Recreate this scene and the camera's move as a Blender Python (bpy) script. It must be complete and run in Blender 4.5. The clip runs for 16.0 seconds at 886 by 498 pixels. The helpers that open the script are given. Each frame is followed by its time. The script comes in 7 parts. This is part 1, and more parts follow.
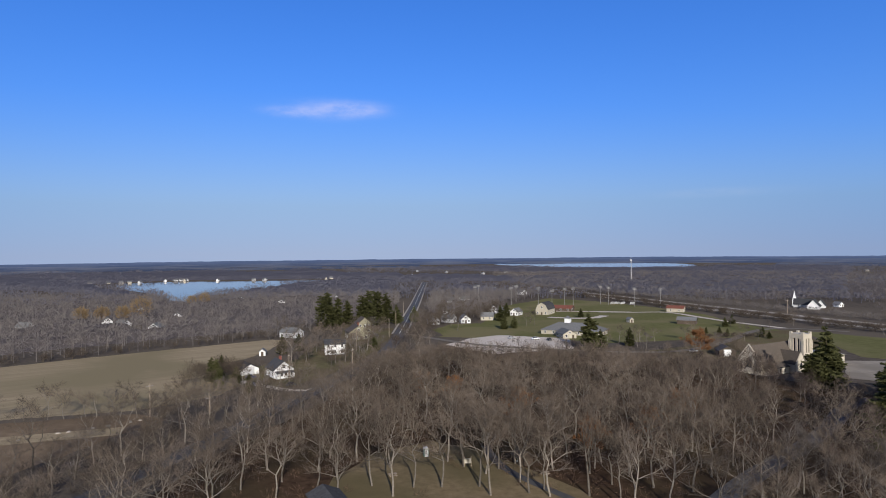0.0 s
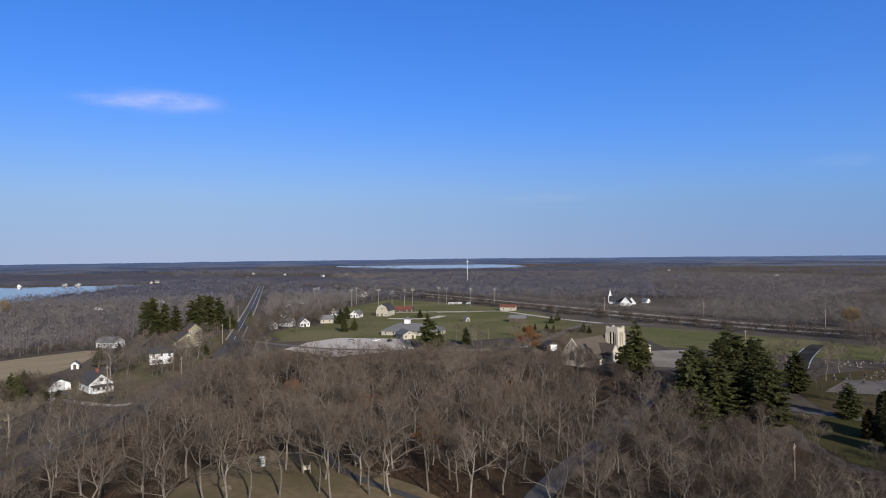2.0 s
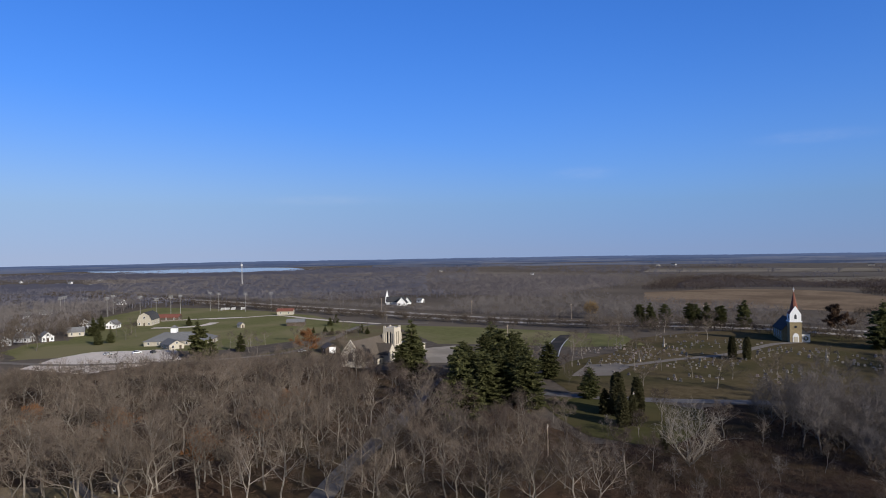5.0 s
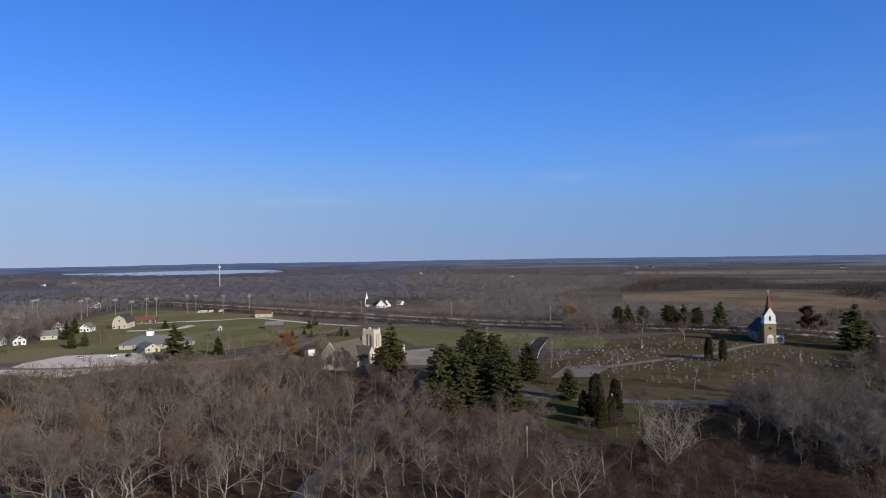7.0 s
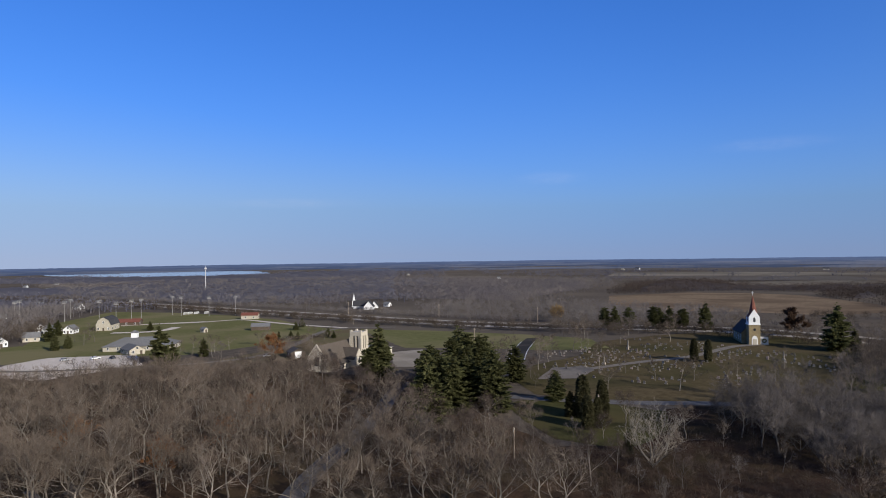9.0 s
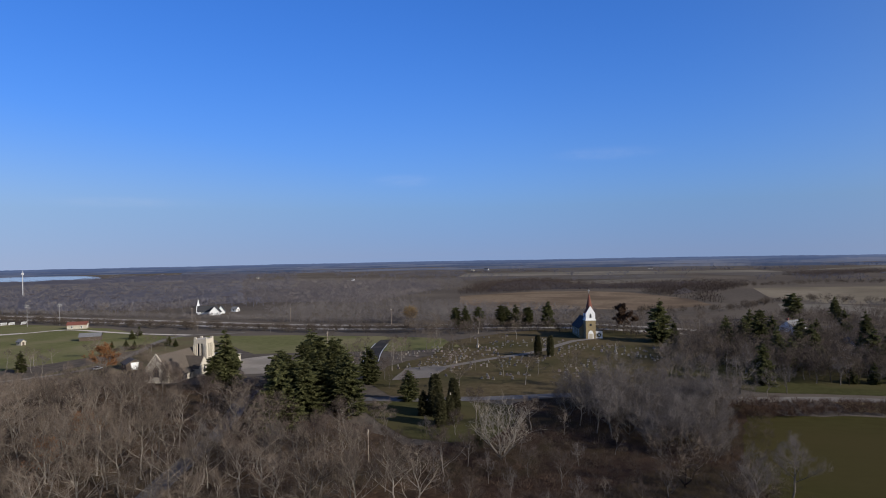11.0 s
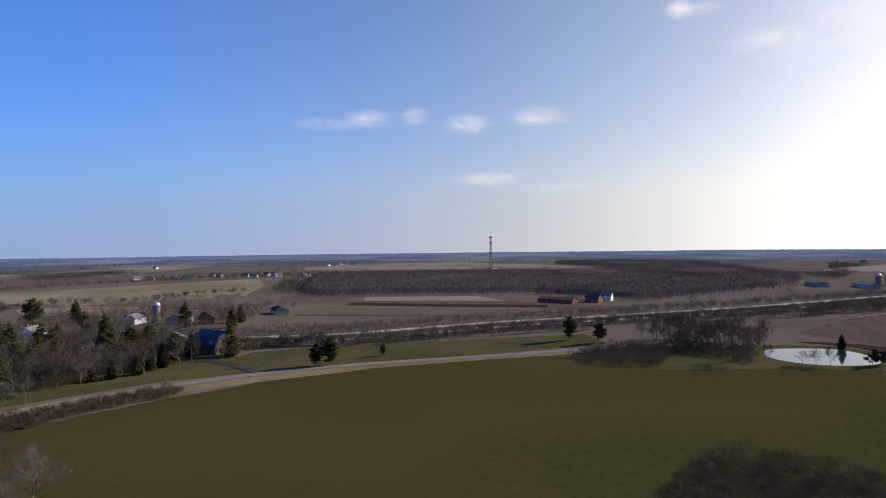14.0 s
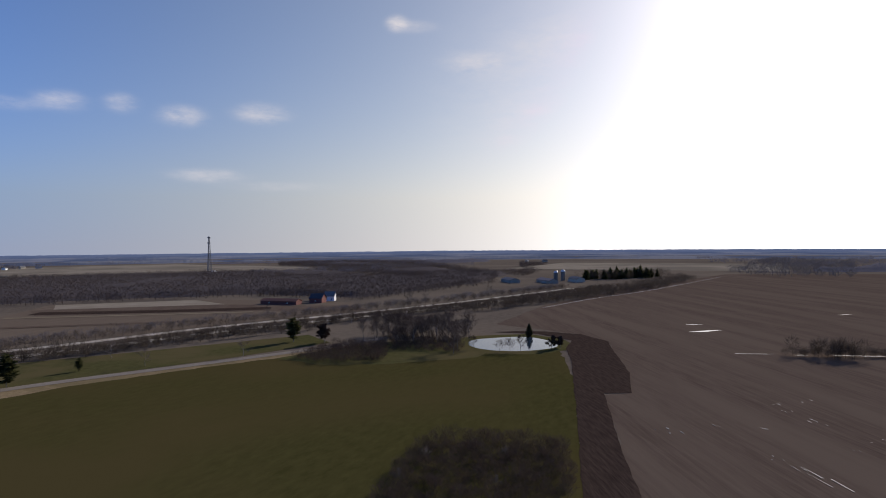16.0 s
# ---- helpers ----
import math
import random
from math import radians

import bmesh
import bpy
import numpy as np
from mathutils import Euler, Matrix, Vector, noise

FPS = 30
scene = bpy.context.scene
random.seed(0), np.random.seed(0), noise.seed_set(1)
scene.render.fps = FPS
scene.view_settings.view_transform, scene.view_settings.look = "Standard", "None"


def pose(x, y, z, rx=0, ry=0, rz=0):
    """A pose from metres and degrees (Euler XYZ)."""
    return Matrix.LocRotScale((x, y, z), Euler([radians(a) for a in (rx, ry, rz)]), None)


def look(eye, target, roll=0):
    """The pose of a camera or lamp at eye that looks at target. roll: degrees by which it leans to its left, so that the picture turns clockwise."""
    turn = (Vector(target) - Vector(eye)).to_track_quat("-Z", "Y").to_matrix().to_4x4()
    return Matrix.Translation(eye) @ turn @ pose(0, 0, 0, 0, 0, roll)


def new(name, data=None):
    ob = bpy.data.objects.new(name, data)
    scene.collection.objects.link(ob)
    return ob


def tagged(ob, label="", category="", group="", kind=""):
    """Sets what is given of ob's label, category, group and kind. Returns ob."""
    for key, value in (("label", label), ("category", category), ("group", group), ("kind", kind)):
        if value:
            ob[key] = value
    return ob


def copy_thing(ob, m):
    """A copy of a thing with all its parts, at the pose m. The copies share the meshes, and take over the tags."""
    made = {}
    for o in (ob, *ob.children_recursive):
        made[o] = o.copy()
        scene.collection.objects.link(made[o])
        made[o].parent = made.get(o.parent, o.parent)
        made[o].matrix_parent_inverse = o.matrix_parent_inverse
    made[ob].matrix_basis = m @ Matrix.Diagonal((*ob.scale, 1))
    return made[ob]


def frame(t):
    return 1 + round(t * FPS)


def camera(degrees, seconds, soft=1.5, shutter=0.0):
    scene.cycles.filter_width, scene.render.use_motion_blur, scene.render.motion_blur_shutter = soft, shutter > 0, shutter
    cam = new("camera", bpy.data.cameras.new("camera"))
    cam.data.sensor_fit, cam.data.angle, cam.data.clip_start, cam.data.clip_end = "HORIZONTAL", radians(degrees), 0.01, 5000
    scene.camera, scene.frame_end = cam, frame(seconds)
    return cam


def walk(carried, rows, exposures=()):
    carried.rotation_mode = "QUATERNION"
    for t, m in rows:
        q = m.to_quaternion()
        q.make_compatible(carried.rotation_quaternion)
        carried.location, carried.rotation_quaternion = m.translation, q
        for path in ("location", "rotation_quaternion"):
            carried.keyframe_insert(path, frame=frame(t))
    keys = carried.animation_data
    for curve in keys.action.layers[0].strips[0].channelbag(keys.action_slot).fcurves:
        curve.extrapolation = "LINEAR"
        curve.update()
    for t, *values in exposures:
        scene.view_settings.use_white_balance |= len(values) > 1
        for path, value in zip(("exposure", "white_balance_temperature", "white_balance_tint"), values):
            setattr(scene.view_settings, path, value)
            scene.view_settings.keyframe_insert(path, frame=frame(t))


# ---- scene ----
cam = camera(68.31, 16.0, soft=1.0)
EYE = (0, 0, 50)
PATH = [
    (0.0, 0.10, 0.27, 0.60), (0.5, -1.47, 0.28, 0.61), (1.0, -4.15, 0.30, 0.63), (1.5, -8.53, 0.31, 0.61),
    (2.0, -13.83, 0.29, 0.63), (2.5, -19.93, 0.24, 0.70), (3.0, -25.27, 0.22, 0.80), (3.5, -29.95, 0.20, 0.80),
    (4.0, -31.72, 0.19, 0.84), (6.5, -34.38, 0.37, 0.93), (7.0, -34.86, 0.40, 0.88), (7.5, -35.18, 0.41, 0.88),
    (8.0, -35.42, 0.47, 0.83), (10.5, -41.78, 0.56, 1.09), (11.0, -48.75, 0.48, 1.08), (11.5, -57.99, 0.36, 1.10),
    (12.0, -68.77, 0.22, 1.21), (12.5, -78.74, 0.06, 1.08), (13.0, -88.03, -0.08, 0.86), (13.5, -96.71, -0.14, 0.82),
    (14.0, -109.05, -0.26, 0.67), (14.5, -120.39, -0.38, 0.55), (15.0, -125.97, -0.42, 0.52), (15.5, -129.90, -0.41, 0.51),
    (16.0, -132.94, -0.42, 0.48)]
EXPOSURES = [(0, 0.08, 6500, 10), (3.5, 0.12, 6500, 10), (10.5, 0.10, 6500, 10), (11.5, 0.16, 6600, 10), (12.5, 0.38, 6800, 12), (13.5, 0.44, 6900, 13), (14.5, 0.5, 6900, 14), (16, 0.1, 6800, 14)]
walk(cam, [(t, pose(*EYE, 90 + tilt, lean, turn)) for t, turn, tilt, lean in PATH], EXPOSURES)

# ---- world, sun ----
SUN_TURN, SUN_UP = radians(-170), radians(22)
SUN_DIR = Vector((-math.sin(SUN_TURN) * math.cos(SUN_UP), math.cos(SUN_TURN) * math.cos(SUN_UP), math.sin(SUN_UP)))
world = bpy.data.worlds.new("world")
scene.world = world
world.use_nodes = True
wn, wl = world.node_tree.nodes, world.node_tree.links
wn.clear()
sky = wn.new("ShaderNodeTexSky")
sky.sky_type, sky.sun_disc = "NISHITA", False
sky.sun_elevation, sky.sun_rotation = SUN_UP, math.atan2(SUN_DIR.x, SUN_DIR.y)
sky.altitude, sky.air_density, sky.dust_density, sky.ozone_density = 250, 1.0, 1.8, 3.0
back = wn.new("ShaderNodeBackground")
back.inputs["Strength"].default_value = 0.086
wout = wn.new("ShaderNodeOutputWorld")
wl.new(back.outputs[0], wout.inputs[0])


def wmath(op, a, b=None):
    n = wn.new("ShaderNodeMath")
    n.operation = op
    for i, v in enumerate((a, b)):
        if v is None:
            continue
        if isinstance(v, (int, float)):
            n.inputs[i].default_value = v
        else:
            wl.new(v, n.inputs[i])
    return n.outputs[0]


# clouds: thin streaks and small puffs, each an ellipse in turn and height, broken up by noise
wco = wn.new("ShaderNodeTexCoord")
wsep = wn.new("ShaderNodeSeparateXYZ")
wl.new(wco.outputs["Generated"], wsep.inputs[0])
w_turn = wmath("ARCTAN2", wmath("MULTIPLY", wsep.outputs[0], -1.0), wsep.outputs[1])
w_up = wmath("ARCSINE", wsep.outputs[2])
# the haze layer near the horizon has the colour of the sky a little above it
wlift = wn.new("ShaderNodeCombineXYZ")
wl.new(wsep.outputs[0], wlift.inputs[0])
wl.new(wsep.outputs[1], wlift.inputs[1])
wl.new(wmath("MAXIMUM", wsep.outputs[2], 0.07), wlift.inputs[2])
wnorm = wn.new("ShaderNodeVectorMath")
wnorm.operation = "NORMALIZE"
wl.new(wlift.outputs[0], wnorm.inputs[0])
wl.new(wnorm.outputs[0], sky.inputs["Vector"])
wmap = wn.new("ShaderNodeMapping")
wmap.inputs["Scale"].default_value = (1, 1, 3.0)
wl.new(wco.outputs["Generated"], wmap.inputs[0])
wnoise = wn.new("ShaderNodeTexNoise")
wnoise.inputs["Scale"].default_value, wnoise.inputs["Detail"].default_value, wnoise.inputs["Roughness"].default_value = 20, 8, 0.66
wl.new(wmap.outputs[0], wnoise.inputs["Vector"])
# turn, height, half width, half height (degrees), strength
CLOUDS = [
    (9.6, 12.2, 4.2, 0.8, 0.32), (7.6, 12.4, 2.6, 0.6, 0.22), (13, 12.0, 2.4, 0.45, 0.25), (-23, 4.6, 5, 0.4, 0.08),
    (-45.4, 6.5, 2.6, 0.5, 0.08), (-62.7, 8.3, 4, 0.5, 0.06), (-98.9, 10.5, 2.2, 0.5, 0.3), (-102.6, 11.0, 1.7, 0.7, 0.5),
    (-106.8, 11.2, 1.2, 0.7, 0.45), (-111.3, 10.5, 1.7, 0.75, 0.65), (-117.6, 11.0, 2.1, 0.8, 0.65), (-113.2, 5.8, 2.8, 0.55, 0.5), (-119, 5.0, 4, 0.4, 0.22),
    (-129.1, 18.6, 0.9, 0.6, 0.9), (-130.6, 18.4, 1.8, 0.5, 0.35), (-135.7, 15.4, 2.4, 0.9, 0.55), (-145, 11.0, 6, 1.2, 0.7), (-139, 8.9, 2.0, 0.5, 0.45), (-141, 5.4, 6, 0.5, 0.4),
    (-150, 16.5, 9, 2.0, 0.6), (-147, 12, 12, 8, 0.4)]
total = None
for c_turn, c_up, c_w, c_h, c_s in CLOUDS:
    du = wmath("DIVIDE", wmath("SUBTRACT", w_turn, radians(c_turn)), radians(c_w))
    dv = wmath("DIVIDE", wmath("SUBTRACT", w_up, radians(c_up)), radians(c_h))
    rr = wmath("ADD", wmath("MULTIPLY", du, du), wmath("MULTIPLY", dv, dv))
    e = wmath("MULTIPLY", wmath("POWER", 2.718, wmath("MULTIPLY", wmath("POWER", rr, 1.5), -1.1)), c_s)
    total = e if total is None else wmath("ADD", total, e)
wramp = wn.new("ShaderNodeMapRange")
wramp.inputs["From Min"].default_value, wramp.inputs["From Max"].default_value = 0.25, 0.68
wl.new(wnoise.outputs[0], wramp.inputs["Value"])
cover = wmath("MINIMUM", wmath("MULTIPLY", total, wramp.outputs[0]), 0.85)
wtint = wn.new("ShaderNodeHueSaturation")
wtint.inputs["Saturation"].default_value = 1.03
# winter air: a deeper blue overhead, and pale bluish haze all round the horizon
wgrey = wn.new("ShaderNodeRGBToBW")
wl.new(sky.outputs[0], wgrey.inputs[0])
wpale = wn.new("ShaderNodeMapRange")
wpale.inputs["From Min"].default_value, wpale.inputs["From Max"].default_value = 3.6, 9.0
wpale.inputs["To Min"].default_value, wpale.inputs["To Max"].default_value = 1.0, 0.0
wl.new(wgrey.outputs[0], wpale.inputs["Value"])
# the air whitens towards the sun
wdot = wn.new("ShaderNodeVectorMath")
wdot.operation = "DOT_PRODUCT"
wl.new(wco.outputs["Generated"], wdot.inputs[0])
wdot.inputs[1].default_value = SUN_DIR
wnear = wn.new("ShaderNodeMapRange")
wnear.interpolation_type = "SMOOTHSTEP"
wnear.inputs["From Min"].default_value, wnear.inputs["From Max"].default_value = -0.15, 0.95
wnear.inputs["To Min"].default_value, wnear.inputs["To Max"].default_value = 1.0, 0.0
wl.new(wdot.outputs["Value"], wnear.inputs["Value"])
wblue = wmath("MULTIPLY", wpale.outputs[0], wnear.outputs[0])
wdeep = wn.new("ShaderNodeMix")
wdeep.data_type, wdeep.blend_type = "RGBA", "MULTIPLY"
wl.new(wblue, wdeep.inputs[0])
wplain = wn.new("ShaderNodeMix")
wplain.data_type = "RGBA"
wsoft = wn.new("ShaderNodeMix")
wsoft.data_type, wsoft.blend_type = "RGBA", "MULTIPLY"
wsoft.inputs[0].default_value = 1.0
wl.new(wgrey.outputs[0], wsoft.inputs[6])
wsoft.inputs[7].default_value = (0.92, 1.0, 1.26, 1)
wl.new(wmath("MULTIPLY", wmath("SUBTRACT", 1.0, wnear.outputs[0]), 0.24), wplain.inputs[0])
wl.new(sky.outputs[0], wplain.inputs[6])
wl.new(wsoft.outputs[2], wplain.inputs[7])
wl.new(wplain.outputs[2], wdeep.inputs[6])
wdeep.inputs[7].default_value = (0.54, 0.99, 1.86, 1)
whaze = wn.new("ShaderNodeMix")
whaze.data_type, whaze.blend_type = "RGBA", "MULTIPLY"
wl.new(wblue, whaze.inputs[0])
wl.new(wgrey.outputs[0], whaze.inputs[6])
whaze.inputs[7].default_value = (0.68, 0.91, 1.46, 1)
wlow = wn.new("ShaderNodeMix")
wlow.data_type = "RGBA"
wl.new(wmath("MULTIPLY", wmath("POWER", 2.718, wmath("MULTIPLY", wmath("MAXIMUM", w_up, 0.0), -9.0)), 0.92), wlow.inputs[0])
wl.new(wdeep.outputs[2], wlow.inputs[6])
wl.new(whaze.outputs[2], wlow.inputs[7])
wl.new(wlow.outputs[2], wtint.inputs["Color"])
wmix = wn.new("ShaderNodeMix")
wmix.data_type, wmix.blend_type = "RGBA", "LIGHTEN"
wl.new(cover, wmix.inputs[0])
wl.new(wtint.outputs[0], wmix.inputs[6])
wmix.inputs[7].default_value = (8.0, 7.9, 8.2, 1)
wl.new(wmix.outputs[2], back.inputs["Color"])
wsides = []
for lo, hi in ((-0.8, -0.3), (0.6, 0.1)):
    wside = wn.new("ShaderNodeMapRange")
    wside.interpolation_type = "SMOOTHSTEP"
    wside.inputs["From Min"].default_value, wside.inputs["From Max"].default_value = lo, hi
    wl.new(wdot.outputs["Value"], wside.inputs["Value"])
    wsides.append(wside.outputs[0])
wl.new(wmath("ADD", 0.086, wmath("MULTIPLY", wmath("MULTIPLY", *wsides), 0.014)), back.inputs["Strength"])

lamp = bpy.data.lights.new("sun", "SUN")
lamp.energy, lamp.angle, lamp.color = 4.8, radians(0.5), (1.0, 0.95, 0.89)
sun = new("sun", lamp)
sun.matrix_world = look((0, 0, 300), Vector((0, 0, 300)) - SUN_DIR)


# ---- materials ----
def material(name, a, b, scale=1.0, rough=0.9, c=None, wide=0.03, bump=0.0, vary=0.0, metal=0.0, island=False, stretch=None, thin=0.0, bands=False):
    """Two colours mixed by fine noise, a third by wide noise; vary: lightness from object to object, or piece to piece."""
    m = bpy.data.materials.new(name)
    m.use_nodes = True
    n, l = m.node_tree.nodes, m.node_tree.links
    bsdf = n["Principled BSDF"]
    bsdf.inputs["Roughness"].default_value, bsdf.inputs["Metallic"].default_value = rough, metal
    bsdf.inputs["Specular IOR Level"].default_value = 0.0 if rough >= 0.95 else 0.25
    co = n.new("ShaderNodeTexCoord")
    where = co.outputs["Object"]
    if stretch:
        mp = n.new("ShaderNodeMapping")
        mp.inputs["Rotation"].default_value = (0, 0, radians(stretch[0]))
        mp.vector_type = "TEXTURE"
        mp.inputs["Scale"].default_value = (1 / stretch[1], 1 / stretch[2], 1)
        l.new(where, mp.inputs[0])
        where = mp.outputs[0]
    fine = n.new("ShaderNodeTexNoise")
    fine.inputs["Scale"].default_value, fine.inputs["Detail"].default_value, fine.inputs["Roughness"].default_value = scale, 8, 0.65
    l.new(where, fine.inputs["Vector"])
    ramp = n.new("ShaderNodeMapRange")
    ramp.inputs["From Min"].default_value, ramp.inputs["From Max"].default_value = 0.32, 0.68
    l.new(fine.outputs[0], ramp.inputs["Value"])
    mix = n.new("ShaderNodeMix")
    mix.data_type = "RGBA"
    mix.inputs[6].default_value, mix.inputs[7].default_value = (*a, 1), (*b, 1)
    l.new(ramp.outputs[0], mix.inputs[0])
    col = mix.outputs[2]
    if c:
        big = n.new("ShaderNodeTexNoise")
        big.inputs["Scale"].default_value, big.inputs["Detail"].default_value, big.inputs["Distortion"].default_value = wide, 5, 0.0 if bands else 0.6
        l.new(where if bands else co.outputs["Object"], big.inputs["Vector"])
        r2 = n.new("ShaderNodeMapRange")
        r2.inputs["From Min"].default_value, r2.inputs["From Max"].default_value = 0.42, 0.62
        l.new(big.outputs[0], r2.inputs["Value"])
        m2 = n.new("ShaderNodeMix")
        m2.data_type = "RGBA"
        l.new(r2.outputs[0], m2.inputs[0])
        l.new(col, m2.inputs[6])
        m2.inputs[7].default_value = (*c, 1)
        col = m2.outputs[2]
    if vary:
        if island:
            rnd = n.new("ShaderNodeNewGeometry").outputs["Random Per Island"]
        else:
            rnd = n.new("ShaderNodeObjectInfo").outputs["Random"]
        r3 = n.new("ShaderNodeMapRange")
        r3.inputs["To Min"].default_value, r3.inputs["To Max"].default_value = 1 - vary, 1 + vary
        l.new(rnd, r3.inputs["Value"])
        hs = n.new("ShaderNodeHueSaturation")
        l.new(r3.outputs[0], hs.inputs["Value"])
        l.new(col, hs.inputs["Color"])
        col = hs.outputs[0]
    l.new(col, bsdf.inputs["Base Color"])
    if bump:
        bp = n.new("ShaderNodeBump")
        bp.inputs["Strength"].default_value, bp.inputs["Distance"].default_value = 0.6, bump
        l.new(fine.outputs[0], bp.inputs["Height"])
        l.new(bp.outputs[0], bsdf.inputs["Normal"])
    if thin:  # fine twigs and needles also pass some light on
        tr, ms = n.new("ShaderNodeBsdfTranslucent"), n.new("ShaderNodeMixShader")
        l.new(col, tr.inputs["Color"])
        ms.inputs[0].default_value = thin
        l.new(bsdf.outputs[0], ms.inputs[1])
        l.new(tr.outputs[0], ms.inputs[2])
        l.new(ms.outputs[0], n["Material Output"].inputs["Surface"])
    return m


# darker copy of the bare canopy, with backlit shade put into its colour
SHADECANOPY = material("shaded_canopy", (0.052, 0.045, 0.044), (0.088, 0.077, 0.076), 0.3, 0.95, (0.064, 0.056, 0.057), 0.004, 0.25)
CANOPY = material("bare_canopy", (0.08, 0.068, 0.063), (0.132, 0.114, 0.107), 0.3, 0.95, (0.096, 0.084, 0.083), 0.004, 0.25)
GROUND = material("rough_ground", (0.074, 0.061, 0.049), (0.12, 0.10, 0.08), 0.25, 0.95, (0.125, 0.103, 0.079), 0.006, 0.15)
LITTER = material("leaf_litter", (0.042, 0.027, 0.018), (0.088, 0.056, 0.036), 0.5, 0.95, (0.062, 0.046, 0.027), 0.05, 0.1)
DRYGRASS = material("dry_grass", (0.145, 0.108, 0.063), (0.215, 0.163, 0.095), 0.5, 0.95, (0.115, 0.094, 0.05), 0.03, 0.1)
STUBBLE = material("stubble_field", (0.24, 0.186, 0.115), (0.36, 0.285, 0.18), 0.35, 0.95, (0.22, 0.178, 0.105), 0.012, 0.1, stretch=(32, 0.07, 1.2))
LAWN = material("green_lawn", (0.105, 0.105, 0.042), (0.145, 0.138, 0.06), 0.3, 0.95, (0.17, 0.148, 0.075), 0.02, 0.06)
# darker copy of the lawn green, holding the shade of farm and backlit grass
LAWNB = material("shade_dark_lawn", (0.045, 0.045, 0.018), (0.068, 0.064, 0.027), 0.3, 0.95, (0.075, 0.063, 0.03), 0.03, 0.06)
WHEAT = material("winter_field", (0.036, 0.0335, 0.0115), (0.054, 0.049, 0.0175), 0.4, 0.95, (0.055, 0.0445, 0.018), 0.009, 0.06, stretch=(118, 0.45, 1.0))
CEMGRASS = material("cemetery_grass", (0.070, 0.053, 0.028), (0.112, 0.086, 0.048), 0.4, 0.95, (0.062, 0.054, 0.026), 0.03, 0.06)
BROWNFIELD = material("harvested_field", (0.066, 0.048, 0.037), (0.10, 0.076, 0.06), 0.5, 0.95, (0.098, 0.075, 0.058), 0.045, 0.12, stretch=(142, 0.09, 1.5), bands=True)
PLOUGHED = material("ploughed_soil", (0.026, 0.018, 0.015), (0.05, 0.036, 0.029), 0.8, 0.95, None, 0.03, 0.25, stretch=(142, 0.2, 1.5))
TANFIELD = material("tan_field", (0.185, 0.152, 0.105), (0.235, 0.196, 0.138), 0.05, 0.95, (0.15, 0.123, 0.086), 0.006)
FALLOW = material("fallow_field", (0.092, 0.072, 0.055), (0.14, 0.112, 0.085), 0.3, 0.95, (0.11, 0.086, 0.065), 0.01, 0.1, stretch=(-58, 0.03, 0.5))
YARD = material("winter_yard_grass", (0.10, 0.088, 0.045), (0.15, 0.13, 0.07), 0.4, 0.95, (0.12, 0.092, 0.055), 0.05, 0.06)
HEDGE = material("hedge_twigs", (0.055, 0.034, 0.024), (0.088, 0.058, 0.041), 0.3, 0.95, None, 1, 0, 0.25, island=True, thin=0.15)
RUSSET = material("russet_meadow", (0.15, 0.108, 0.07), (0.225, 0.165, 0.108), 0.2, 0.95, (0.125, 0.09, 0.06), 0.015, 0.2)
ASPHALT = material("asphalt", (0.055, 0.052, 0.05), (0.08, 0.077, 0.074), 0.8, 0.85, (0.07, 0.066, 0.062), 0.05)
OLDROAD = material("worn_asphalt", (0.145, 0.127, 0.107), (0.20, 0.178, 0.152), 0.6, 0.95, (0.165, 0.143, 0.12), 0.06)
GRAVEL = material("pale_gravel", (0.47, 0.395, 0.31), (0.60, 0.52, 0.42), 0.4, 0.9, (0.49, 0.42, 0.335), 0.04, 0.05)
LOTTAN = material("worn_gravel", (0.25, 0.215, 0.17), (0.34, 0.295, 0.235), 0.4, 0.95, (0.22, 0.19, 0.15), 0.05, 0.04)
CONCRETE = material("concrete", (0.29, 0.25, 0.20), (0.38, 0.335, 0.275), 0.5, 0.9, (0.26, 0.23, 0.185), 0.06)
BARK = material("bare_bark", (0.112, 0.096, 0.078), (0.225, 0.198, 0.165), 3.0, 0.95, None, 1, 0.03, 0.4)
TWIG = material("bare_twigs", (0.084, 0.065, 0.05), (0.148, 0.118, 0.092), 0.6, 0.95, None, 1, 0, 0.4, thin=0.12)
GREYBARK = material("grey_bark", (0.085, 0.073, 0.062), (0.16, 0.14, 0.12), 3.0, 0.95, None, 1, 0.03, 0.3)
BLACKBARK = material("dark_bark", (0.028, 0.02, 0.015), (0.058, 0.043, 0.033), 3.0, 0.95, None, 1, 0.03, 0.3)
# slope litter, darker than LITTER: tree shade is painted into it
SHADELITTER = material("shade_dark_litter", (0.028, 0.018, 0.013), (0.062, 0.040, 0.028), 0.5, 0.95, (0.045, 0.034, 0.02), 0.05, 0.1)
GREYROAD = material("grey_asphalt", (0.09, 0.083, 0.076), (0.125, 0.116, 0.107), 0.6, 0.9, (0.11, 0.10, 0.092), 0.06)
THICKET = material("thicket_twigs", (0.05, 0.036, 0.028), (0.088, 0.064, 0.05), 0.3, 0.95, None, 1, 0, 0.2, island=True, thin=0.2)
# stubble and earth greyed in the base colour to imitate distance haze
FARTAN = material("haze_grey_stubble", (0.17, 0.147, 0.113), (0.225, 0.196, 0.153), 0.05, 0.95, (0.138, 0.12, 0.094), 0.006)
FARBROWN = material("haze_grey_earth", (0.09, 0.079, 0.068), (0.13, 0.115, 0.098), 0.05, 0.95, (0.104, 0.091, 0.078), 0.01)
